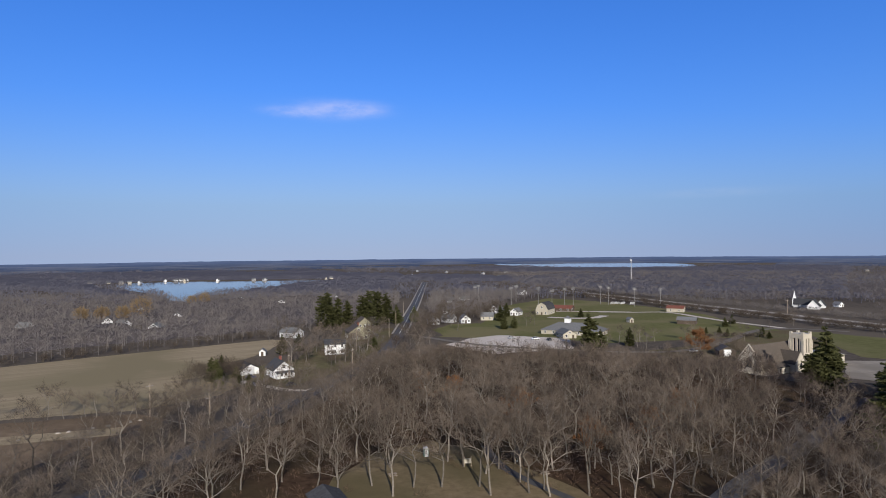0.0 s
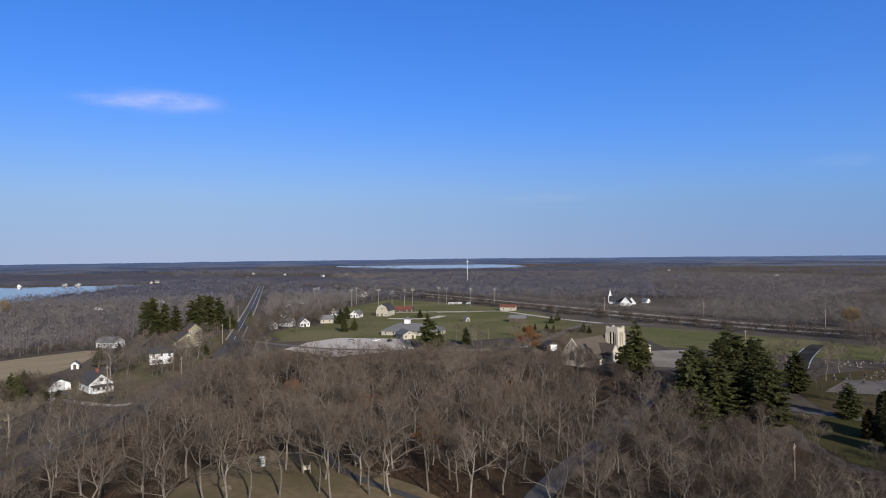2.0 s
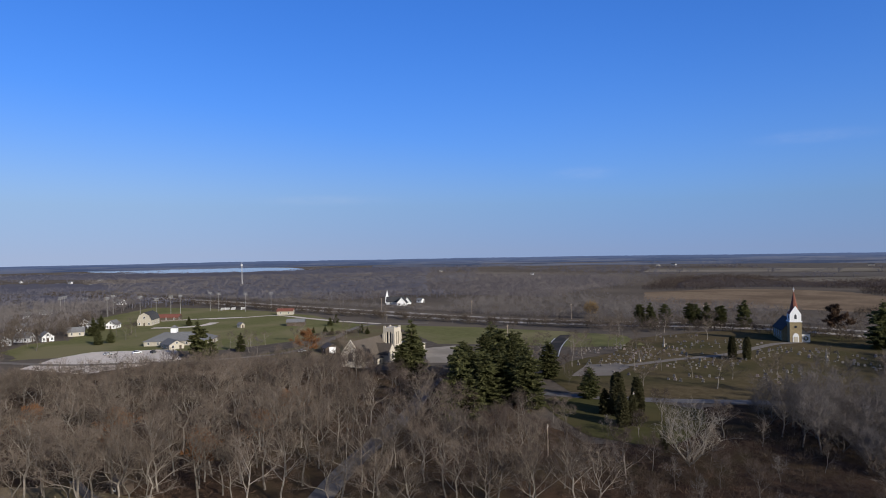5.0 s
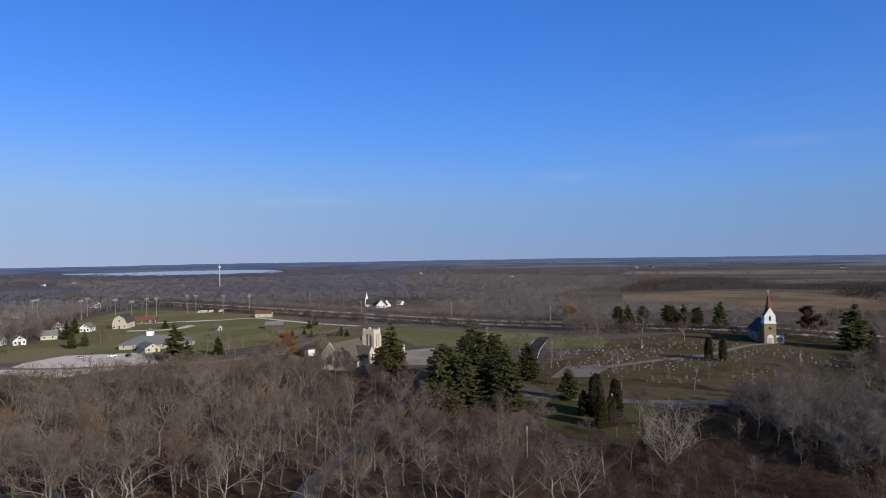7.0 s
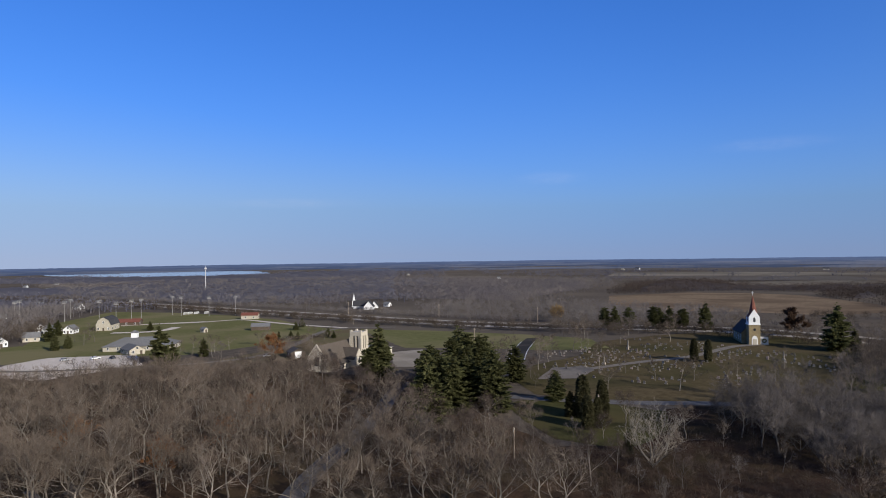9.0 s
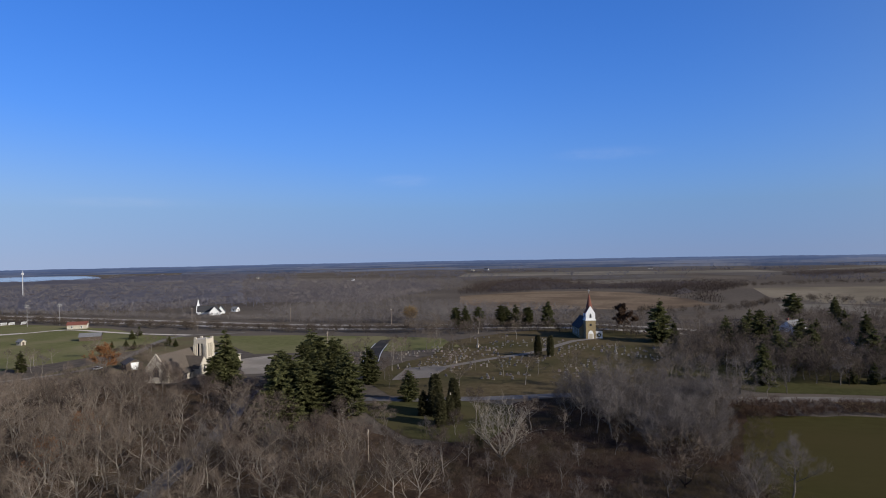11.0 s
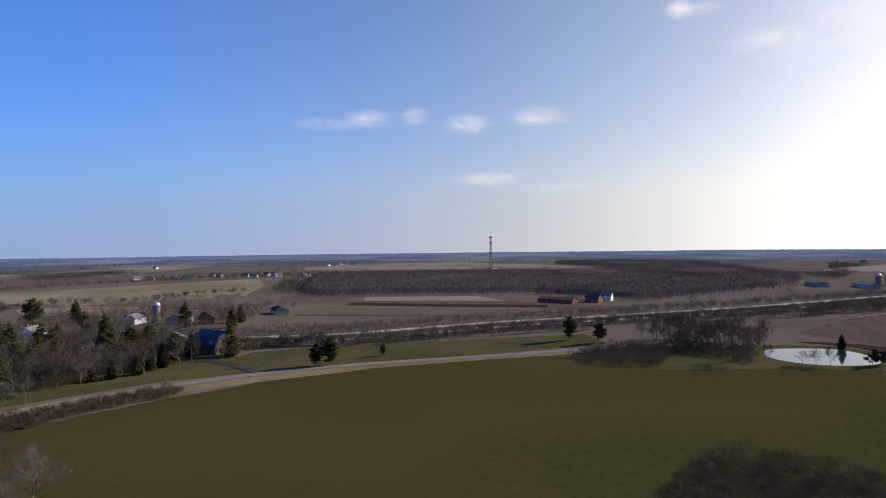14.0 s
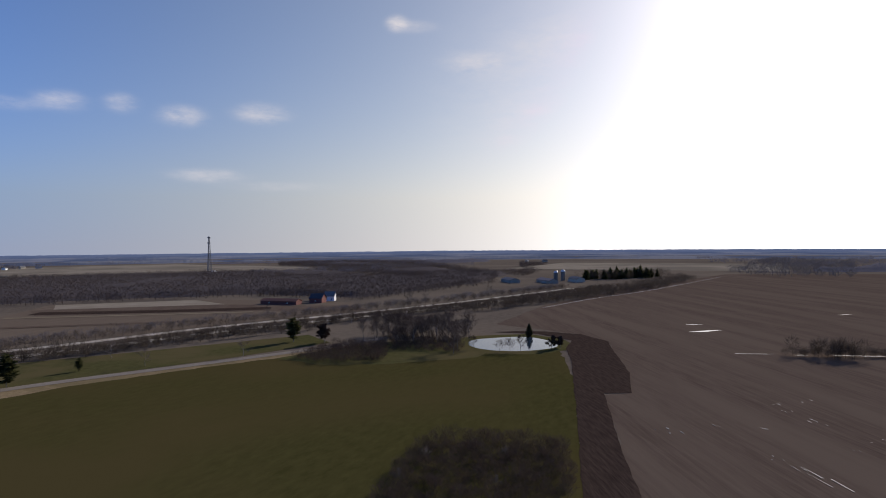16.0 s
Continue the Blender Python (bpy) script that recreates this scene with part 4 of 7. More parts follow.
def brush(name, places, mat, label, category, height=11.0, radius=4.5, blades=60, length=3.0, width=0.3, seed=1, low=0.3, tuft=False):
    """Many leafless crowns in one mesh: thin blades that spread from inside each crown, on a stem."""
    if not places:
        return None
    rng = np.random.RandomState(seed)
    p = np.array([(x, y, hill(x, y)) for x, y in places], float)
    n = len(p)
    size = rng.uniform(0.7, 1.25, n)
    d = rng.normal(0, 1, (n, blades, 3))
    d /= np.linalg.norm(d, axis=2, keepdims=True)
    rad = rng.uniform(0.15, 1.0, (n, blades, 1)) ** 0.6
    centre = p[:, None, :] + np.array([0, 0, 1.0]) * (size * height * (low + 1) / 2)[:, None, None]
    scale = np.stack([np.full(n, radius), np.full(n, radius), np.full(n, height * (1 - low) / 2)], 1) * size[:, None]
    start = centre + d * rad * scale[:, None, :] * 0.8
    way = d * np.array([1, 1, 0.6]) + np.array([0, 0, 0.3 if tuft else 0.75]) + rng.normal(0, 0.3, (n, blades, 3))
    way /= np.linalg.norm(way, axis=2, keepdims=True)
    end = start + way * (length * rng.uniform(0.6, 1.3, (n, blades, 1)))
    off = np.cross(way, rng.normal(0, 1, (n, blades, 3)))
    off /= np.linalg.norm(off, axis=2, keepdims=True) + 1e-9
    off *= width / 2
    tri = np.stack([start, end - off * 1.3, end + off * 1.3] if tuft else [start - off, start + off, end], 2).reshape(-1, 3, 3)
    stem_a = p + np.array([0, 0, -0.2])
    top = p + np.array([0, 0, 1.0]) * (size * height * 0.75)[:, None]
    w = np.zeros((n, 3))
    ang = rng.uniform(0, 3.14, n)
    w[:, 0], w[:, 1] = np.cos(ang), np.sin(ang)
    stems = np.stack([stem_a - w * width * 0.8, stem_a + w * width * 0.8, top], 1)
    w2 = np.stack([-w[:, 1], w[:, 0], w[:, 2]], 1)
    stems2 = np.stack([stem_a - w2 * width * 0.8, stem_a + w2 * width * 0.8, top], 1)
    return tri_mesh(name, np.concatenate([tri, stems, stems2]), mat, label, category)


# ---- buildings ----
def window(parent, x, y, z, w, h, face, frame_mat=None, glass=None):
    """A framed window with its pane on one face of a wall: face is 's', 'n', 'e' or 'w' of the building itself."""
    spot = {"s": pose(x, y, z), "n": pose(x, y, z, 0, 0, 180), "e": pose(x, y, z, 0, 0, 90), "w": pose(x, y, z, 0, 0, -90)}[face]
    f = Shape()
    f.box(-w / 2 - 0.1, -w / 2, -0.08, 0.05, -0.1, h + 0.1).box(w / 2, w / 2 + 0.1, -0.08, 0.05, -0.1, h + 0.1)
    f.box(-w / 2, w / 2, -0.08, 0.05, h, h + 0.1).box(-w / 2, w / 2, -0.12, 0.05, -0.1, 0).box(-w / 2, w / 2, -0.06, 0.05, h * 0.48, h * 0.52)
    ob = part("window", f, frame_mat or WHITE, parent, m=spot)
    part("pane", Shape().box(-w / 2, w / 2, -0.03, 0.02, 0, h), glass or PANE, ob, "dark glass pane")
    return ob


def roof_shape(kind, w, d, h, rh, over=0.45, thick=0.22):
    s = Shape()
    if kind == "gambrel":
        prof = [(-w / 2 - over * 0.6, h - 0.25), (-w * 0.36, h + rh * 0.62), (0, h + rh), (w * 0.36, h + rh * 0.62), (w / 2 + over * 0.6, h - 0.25)]
    else:
        k = rh / (w / 2)
        prof = [(-w / 2 - over, h - over * k), (0, h + rh), (w / 2 + over, h - over * k)]
    ring = [(x, z + thick) for x, z in prof] + [(x, z) for x, z in prof[::-1]]
    m = len(prof)
    for i in range(m - 1):
        quad = [ring[i], ring[i + 1], ring[2 * m - 2 - i], ring[2 * m - 1 - i]]
        s.prism(quad, -d / 2 - over, d / 2 + over)
    return s


def hip_roof(w, d, h, rh, over=0.5):
    a, b = w / 2 + over, d / 2 + over
    r = max(0.3, b - a)
    s = Shape()
    top = [(0, -r, h + rh), (0, r, h + rh)] if d >= w else [(-max(0.3, a - b), 0, h + rh), (max(0.3, a - b), 0, h + rh)]
    pts = [(-a, -b, h), (a, -b, h), (a, b, h), (-a, b, h)] + top + [(-a, -b, h - 0.25), (a, -b, h - 0.25), (a, b, h - 0.25), (-a, b, h - 0.25)]
    f = [(0, 1, 4), (1, 2, 5, 4), (2, 3, 5), (3, 0, 4, 5)] if d >= w else [(0, 1, 5, 4), (1, 2, 5), (2, 3, 4, 5), (3, 0, 4)]
    return s.add(pts, f + [(0, 6, 7, 1), (1, 7, 8, 2), (2, 8, 9, 3), (3, 9, 6, 0), (6, 9, 8, 7)])


def house(label, x, y, turn, w, d, h, rh, wall_mat, roof_mat, name="house", kind="gable", storeys=1, front=2, sides=2, door=True,
          chimney=False, porch=False, gable_window=False, group="", trim=None, category="house", glass=None, barn_door=False):
    """Gable end to the front (-y). Wall, roof, windows with panes, door, chimney, porch."""
    BUILT.append((x, y, max(w, d) * 0.62 + 1.5))
    ob = thing(name, x, y, turn, label, category, group)
    s = Shape()
    if kind == "gable":
        s.prism([(-w / 2, -0.4), (w / 2, -0.4), (w / 2, h), (0, h + rh), (-w / 2, h)], -d / 2, d / 2)
    elif kind == "gambrel":
        s.prism([(-w / 2, -0.4), (w / 2, -0.4), (w / 2, h), (w * 0.36, h + rh * 0.62), (0, h + rh), (-w * 0.36, h + rh * 0.62), (-w / 2, h)], -d / 2, d / 2)
    else:
        s.box(-w / 2, w / 2, -d / 2, d / 2, -0.4, h)
    part("wall", s, wall_mat, ob)
    roof = part("roof", hip_roof(w, d, h, rh) if kind == "hip" else roof_shape(kind, w, d, h, rh), roof_mat, ob)
    if chimney:
        part("chimney", Shape().box(-0.45, 0.45, -0.45, 0.45, 0, 2.0).box(-0.55, 0.55, -0.55, 0.55, 2.0, 2.2), REDWALL, roof, "brick chimney", pose(w * 0.12, d * 0.2, h + rh * 0.7))
    for st in range(storeys):
        z = 0.9 + st * 2.8
        for i in range(front):
            u = (i + 0.5) / front * w - w / 2
            if door and st == 0 and i == front // 2:
                continue
            window(ob, u, -d / 2, z, min(1.1, w / front * 0.6), 1.35, "s", trim, glass)
        for i in range(sides):
            v = (i + 0.5) / sides * d - d / 2
            window(ob, w / 2, v, z, 1.0, 1.35, "e", trim, glass)
            window(ob, -w / 2, v, z, 1.0, 1.35, "w", trim, glass)
    if gable_window:
        window(ob, 0, -d / 2, h + rh * 0.2, 1.2, min(1.3, rh * 0.4), "s", trim, glass)
    if door:
        u = (front // 2 + 0.5) / max(front, 1) * w - w / 2
        part("door", Shape().box(-0.5, 0.5, -0.07, 0.05, 0, 2.05).box(-0.6, -0.5, -0.1, 0.05, 0, 2.15).box(0.5, 0.6, -0.1, 0.05, 0, 2.15).box(-0.6, 0.6, -0.1, 0.05, 2.05, 2.15),
             DARKWOOD, ob, "dark door", pose(u, -d / 2, 0))
    if barn_door:
        part("barn_door", Shape().box(-1.6, 1.6, -0.12, 0.03, 0, 3.2).box(-1.7, 1.7, -0.16, 0.03, 3.2, 3.4), trim or WHITE, ob, "", pose(0, -d / 2, 0))
    if porch:
        pw = w * 0.9
        part("porch_roof", Shape().prism([(-0.2, 2.7), (2.4, 2.35), (2.4, 2.5), (-0.2, 2.95)], -pw / 2, pw / 2), roof_mat, ob, "", pose(0, -d / 2, 0, 0, 0, -90))
        part("porch_wall", Shape().box(-pw / 2, pw / 2, -2.2, 0, -0.3, 0.9).box(-pw / 2, -pw / 2 + 0.2, -2.2, 0, 0.9, 2.4).box(pw / 2 - 0.2, pw / 2, -2.2, 0, 0.9, 2.4), wall_mat, ob, "", pose(0, -d / 2 - 0.0, 0))
        for i in range(6):
            part("post", Shape().box(-0.09, 0.09, -0.09, 0.09, 0.9, 2.4), wall_mat, ob, m=pose(-pw / 2 + 0.2 + i * (pw - 0.4) / 5, -d / 2 - 2.1, 0))
    return ob


# houses along the village road
house("white bungalow with a dark gabled roof and glazed porch", -68, 268, 32, 8.2, 11, 3.4, 3.2, WHITE, DARKROOF, storeys=1, front=4, sides=3, porch=True, gable_window=True, chimney=True)
house("low white garage with a dark roof", -83, 274, 32, 7, 9, 2.6, 1.8, WHITE, DARKROOF, name="garage", front=0, sides=1, door=False, barn_door=True, trim=GREYSIDE, category="garage")
house("two-storey white house with a dark grey roof", -55, 326, 102, 8, 10, 5.2, 1.9, WHITE, DARKROOF, storeys=2, front=3, sides=3)
house("olive-tan gabled house with a wide front gable", -51.5, 381, 20, 11, 12, 4.6, 3.6, OLIVE, BROWNROOF, storeys=1, front=4, sides=3, gable_window=True, trim=WHITE, chimney=True)
house("tall olive-tan house with a brown gabled roof", -52, 414, 20, 8, 10, 6.0, 3.4, OLIVE, BROWNROOF, storeys=2, front=3, sides=3)
house("tan house with a flat-pitched roof behind pines", -54, 452, 100, 8, 12, 6.4, 2.0, OLIVE, BROWNROOF, storeys=2, front=3, sides=3)
house("grey house behind bare shrubs", -92, 392, 60, 8, 12, 3.2, 2.4, GREYSIDE, GREYROOF, front=3, sides=3)
house("small white shed at the field edge", -90, 322, 10, 3, 4, 2.2, 1.2, WHITE, GREYROOF, name="shed", front=1, sides=1, category="shed")
for x, y, a, wm, st in [(3, 466, 60, GREYSIDE, 1), (14, 462, 10, WHITE, 1), (31, 478, 80, CREAM, 1), (46, 520, 40, WHITE, 1), (56, 512, -30, WHITE, 1), (40, 540, 0, WHITE, 1),
                        (-8, 455, 20, GREYSIDE, 1), (8, 640, 30, WHITE, 1), (20, 655, 100, WHITE, 1), (4, 530, 60, WHITE, 1), (18, 580, 0, CREAM, 1)]:
    house("white village house with a grey gabled roof among bare trees", x, y, a, 6.5, 9, 3.0 if st == 1 else 5.0, 2.6, wm, GREYROOF, storeys=st, front=3, sides=2, group="village houses", gable_window=True)
for x, y, a, wm in [(-300, 433, 20, WHITE), (-283, 440, 80, GREYSIDE), (-243, 470, 30, WHITE), (-222, 450, 60, GREYSIDE), (-207, 505, 20, WHITE), (-262, 560, 40, WHITE),
                    (-218, 690, 50, WHITE), (-160, 640, 10, WHITE), (-120, 700, 60, GREYSIDE), (-190, 430, 0, GREYSIDE), (-128, 820, 30, WHITE), (90, 760, 30, WHITE), (60, 820, 80, WHITE)]:
    house("small pale house half hidden in the woods", x, y, a, 7, 9, 3.0, 2.6, wm, GREYROOF, front=2, sides=2, group="houses in the woods", gable_window=True)
rng = random.Random(5)
for i in range(40):  # houses on the lake shores and far village
    if i < 20:
        k = i / 19
        shore = smooth_line([(-640, 1118), (-543, 1164), (-502, 1220), (-376, 1214), (-257, 1230), (-150, 1254)], 6)
        q = shore[int(rng.random() * (len(shore) - 1))]
        x, y = q.x + rng.uniform(-9, 9), q.y + rng.uniform(2, 34)
    elif i < 34:
        x, y = rng.uniform(-260, 160), rng.uniform(1150, 1700)
    else:
        x, y = rng.uniform(420, 900), rng.uniform(820, 1400)
    house("far white house among bare trees", x, y, rng.uniform(0, 180), 5, 6.5, 2.6, 2.0, rng.choice([WHITE, CREAM, GREYSIDE, GREYSIDE]), GREYROOF, front=2, sides=0, door=False, group="far houses")
# park buildings
b = house("gambrel barn hall with cream front and grey roof", 80, 520, -28, 10, 17, 4.2, 5.4, CREAM, DARKROOF, name="barn", kind="gambrel", front=3, sides=3, category="barn", gable_window=True)
house("low building with a rust-red roof", 98, 545, 62, 9, 18, 2.6, 2.0, DARKWOOD, REDROOF, name="hall", front=2, sides=3, category="building")
house("cream concession shed with a red roof", 186, 526, 58, 7, 13, 3.2, 1.8, CREAM, REDROOF, name="shed", front=2, sides=2, category="shed")
pav = house("long park pavilion with a grey hipped roof and cupola", 78, 394, 62, 17, 36, 2.8, 4.0, CREAM, GREYROOF, name="pavilion", kind="hip", front=3, sides=7, category="pavilion")
part("cupola", Shape().box(-1.6, 1.6, -1.6, 1.6, 6.5, 9.2), WHITE, pav, "white louvred cupola", pose(0, 4, 0))
part("cupola_roof", Shape().add([(-2, -2, 9.2), (2, -2, 9.2), (2, 2, 9.2), (-2, 2, 9.2), (0, 0, 10.8)], [(0, 1, 4), (1, 2, 4), (2, 3, 4), (3, 0, 4), (3, 2, 1, 0)]), GREYROOF, pav, "", pose(0, 4, 0))
house("front wing of the park pavilion with a cream gable", 70, 378, 10, 8, 12, 2.6, 2.2, CREAM, GREYROOF, name="pavilion_wing", front=2, sides=2, category="pavilion", gable_window=True)
house("open picnic shelter with a blue-grey roof", 163, 440, 60, 7, 12, 2.8, 1.8, DARKWOOD, GREYROOF, name="picnic_shelter", front=0, sides=0, door=False, category="shelter")
house("small cream kiosk on the sports field", 128, 452, 20, 3, 4, 2.4, 1.2, CREAM, GREYROOF, name="kiosk", front=1, sides=1, category="kiosk")
house("brown garage with a white door beside the church", 131, 306, -10, 7, 9, 2.8, 1.8, DARKWOOD, BROWNROOF, name="garage", front=0, sides=1, door=False, barn_door=True, category="garage")

# stone church with square tower
BUILT += [(132, 267, 17), (147, 270, 8), (122, 262, 10)]
church = thing("stone_church", 132, 267, -59.4, "beige stone church with brown roofs and square tower", "church")
part("nave", Shape().prism([(-5.2, -0.5), (5.2, -0.5), (5.2, 4.6), (0, 10.6), (-5.2, 4.6)], -13, 13), STONE, church, "long beige stone nave")
part("nave_roof", roof_shape("gable", 10.4, 25, 4.6, 6.0, 0.35, 0.3), BROWNROOF, church, "brown shingle nave roof", pose(0, 0.3, 0.1))
part("gable_coping", Shape().prism([(-5.5, 4.3), (-5.2, 4.9), (0, 11.2), (5.2, 4.9), (5.5, 4.3), (5.9, 4.5), (0, 11.8), (-5.9, 4.5)], -13.2, -12.6), STONE, church)
part("transept", Shape().prism([(-3.4, -0.5), (3.4, -0.5), (3.4, 3.8), (0, 8.2), (-3.4, 3.8)], -4.5, 4.5), STONE, church, "stone side wing with a pointed gable", pose(6.4, 4.5, 0, 0, 0, 90))
part("transept_roof", roof_shape("gable", 6.8, 8.4, 3.8, 4.4, 0.25, 0.25), BROWNROOF, church, "", pose(6.1, 4.5, 0.1, 0, 0, 90))
part("aisle", Shape().prism([(5.0, -0.5), (8.2, -0.5), (8.2, 2.6), (5.0, 4.0)], -12, 0.5), STONE, church, "low stone side aisle")
part("aisle_roof", Shape().prism([(4.9, 4.2), (8.6, 2.6), (8.6, 2.85), (4.9, 4.5)], -12.3, 0.8), BROWNROOF, church)
part("lancet_window", Shape().prism([(-1.3, 0), (1.3, 0), (1.3, 2.6), (0.8, 3.6), (0, 4.2), (-0.8, 3.6), (-1.3, 2.6)], -0.06, 0.1), PANE, church, "dark pointed window", pose(0, -13.0, 2.4))
for px in (-3.2, 3.2):
    part("lancet_window", Shape().prism([(-0.4, 0), (0.4, 0), (0.4, 1.5), (0, 2.1), (-0.4, 1.5)], -0.06, 0.1), PANE, church, "dark pointed window", pose(px, -13.0, 1.6))
part("lancet_window", Shape().prism([(-0.7, 0), (0.7, 0), (0.7, 2.0), (0, 3.0), (-0.7, 2.0)], -0.06, 0.1), PANE, church, "dark pointed window", pose(10.9, 4.5, 1.6, 0, 0, 90))
for i in range(4):
    window(church, 8.2, -10.5 + i * 2.8, 0.8, 0.8, 1.3, "e", STONE)
TW, TH = 3.0, 14.6
s = Shape().box(-TW, TW, -TW, TW, -0.5, 6.8).box(-TW, TW, -TW, TW, TH - 1.9, TH)
for sx in (-1, 1):
    for sy in (-1, 1):
        x0, y0 = sx * (TW - 0.5), sy * (TW - 0.5)
        s.box(x0 - 0.5, x0 + 0.5, y0 - 0.5, y0 + 0.5, 6.8, TH - 1.9)
        s.box(x0 - 0.45, x0 + 0.45, y0 - 0.45, y0 + 0.45, TH, TH + 0.7)
        s.box(x0 + sx * 0.25 - 0.5, x0 + sx * 0.25 + 0.5, y0 + sy * 0.25 - 0.5, y0 + sy * 0.25 + 0.5, -0.5, TH - 2.6)
for k in range(-1, 2):
    for sgn in (-1, 1):
        w = 0.3 if k else 0.36
        s.box(k * 1.6 - w, k * 1.6 + w, sgn * (TW - 0.3) - 0.3, sgn * (TW - 0.3) + 0.3, 6.8, TH - 1.9)
        s.box(sgn * (TW - 0.3) - 0.3, sgn * (TW - 0.3) + 0.3, k * 1.6 - w, k * 1.6 + w, 6.8, TH - 1.9)
tower = part("tower", s, STONE, church, "square stone bell tower with tall twin openings", pose(5, 14, 0))
part("belfry_core", Shape().box(-TW + 0.9, TW - 0.9, -TW + 0.9, TW - 0.9, 6.8, TH - 1.9), DARKROOF, tower, "dark belfry inside")
house("pale flat-pitched church hall", 162, 281, 20, 11, 12, 4.2, 0.9, CREAM, GREYROOF, name="church_hall", front=3, sides=2, category="church")

# chapel on the rise
BUILT += [(302, 170, 10), (310, 182, 12)]
chapel = thing("chapel", 301, 165, -47, "small stone chapel with white belfry and red spire", "chapel")
part("nave", Shape().prism([(-4.6, -1), (4.6, -1), (4.6, 5.2), (0, 10.2), (-4.6, 5.2)], 2.4, 19), FIELDSTONE, chapel, "fieldstone nave")
part("nave_roof", roof_shape("gable", 9.2, 16.6, 5.2, 5.0, 0.4, 0.25), DARKROOF, chapel, "dark shingle roof", pose(0, 10.8, 0.1))
for i in range(4):
    for sx, fc in ((4.6, "e"), (-4.6, "w")):
        window(chapel, sx, 5 + i * 3.6, 1.6, 0.9, 2.6, fc)
part("tower", Shape().box(-2.5, 2.5, -2.5, 2.5, -1, 9.5), FIELDSTONE, chapel, "yellow fieldstone tower base")
part("cornice", Shape().box(-2.75, 2.75, -2.75, 2.75, 9.4, 9.9), WHITE, chapel, "white cornice")
bel = Shape().box(-2.4, 2.4, -2.4, 2.4, 9.9, 13.1)
for sgn in (-1, 1):
    bel.prism([(-2.4, 13.1), (2.4, 13.1), (0, 16.8)], sgn * 2.4 - 0.25 * (sgn > 0), sgn * 2.4 + 0.25 * (sgn < 0))
part("belfry_roof", Shape().prism([(-2.55, 13.0), (2.55, 13.0), (0, 16.7)], -2.14, 2.14), REDROOF, chapel, "rust-red roof behind the white gables")
part("belfry", bel, WHITE, chapel, "white wooden belfry with gables")
for a in range(4):
    part("louvre", Shape().prism([(-0.5, 0), (0.5, 0), (0.5, 1.5), (0.3, 2.0), (0, 2.2), (-0.3, 2.0), (-0.5, 1.5)], -2.48, -2.38), DARKROOF, chapel, "dark arched louvre", pose(0, 0, 10.8, 0, 0, a * 90))
spire = Shape()
ring = [(2.2 * math.cos(0.785 * k + 0.39), 2.2 * math.sin(0.785 * k + 0.39), 13.1) for k in range(8)]
spire.add(ring + [(0, 0, 23.6)], [(k, (k + 1) % 8, 8) for k in range(8)])
part("spire", spire, REDROOF, chapel, "steep rust-red spire")
part("cross", Shape().box(-0.09, 0.09, -0.09, 0.09, 23.2, 25.2).box(-0.6, 0.6, -0.08, 0.08, 24.3, 24.5), STEEL, chapel, "metal cross")
part("door_surround", Shape().prism([(-1.3, -0.5), (1.3, -0.5), (1.3, 3.0), (0.8, 4.0), (0, 4.4), (-0.8, 4.0), (-1.3, 3.0)], -2.62, -2.5), WHITE, chapel, "white arched door surround")
part("door", Shape().box(-0.9, 0.9, -2.7, -2.6, -0.3, 2.7), CREAM, chapel, "pale double door")
part("rose_window", Shape().tube((0, -2.62, 7.2), (0, -2.45, 7.2), 0.6, 0.6, 14), PANE, chapel, "round dark window")
part("side_porch", Shape().box(2.5, 6.2, -1.6, 2.4, -0.8, 3.9), WHITE, chapel, "white side porch")
part("side_porch_roof", Shape().prism([(2.3, 3.9), (6.4, 3.9), (6.4, 4.1), (2.3, 6.2)], -1.9, 2.6), DARKROOF, chapel)
wr = Shape()
for k in range(18):
    a = k * 6.2832 / 18
    for u in range(6):
        r = 0.8 + 0.26 * math.cos(u * 1.0472)
        wr.v.append((4.4 + r * math.cos(a), -1.72 + 0.26 * math.sin(u * 1.0472), 1.9 + r * math.sin(a)))
wr.f = [(6 * k + u, 6 * k + (u + 1) % 6, 6 * ((k + 1) % 18) + (u + 1) % 6, 6 * ((k + 1) % 18) + u) for k in range(18) for u in range(6)]
part("wreath", wr, NEEDLE, chapel, "dark green wreath")
part("chimney", Shape().box(1.0, 1.8, 15, 15.8, 7, 11.2), REDWALL, chapel, "brick chimney")

# white church beyond the highway
house("white gabled church hall beyond the highway", 305, 540, -35, 9, 14, 2.6, 5.2, WHITE, DARKROOF, name="white_church", front=2, sides=2, door=False, category="church")
house("smaller white gable of the roadside church", 316, 549, -35, 6.5, 9, 2.4, 4.4, WHITE, DARKROOF, name="church_wing", front=1, sides=1, door=False, category="church")
house("white house near the roadside church", 334, 555, 20, 5, 6, 2.4, 2.0, WHITE, GREYROOF, front=2, sides=1)
sp = thing("church_steeple", 306, 572, -35, "slim white steeple beside a dark roof", "steeple")
part("base", Shape().box(-1.6, 1.6, -1.6, 1.6, -0.3, 6), WHITE, sp)
part("spire", Shape().add([(-1.3, -1.3, 6), (1.3, -1.3, 6), (1.3, 1.3, 6), (-1.3, 1.3, 6), (0, 0, 13)], [(0, 1, 4), (1, 2, 4), (2, 3, 4), (3, 0, 4)]), WHITE, sp)
house("dark-roofed low church wing", 305, 555, 55, 9, 15, 2.8, 4.4, GREYSIDE, DARKROOF, name="church_wing", front=1, sides=2, door=False, category="church")

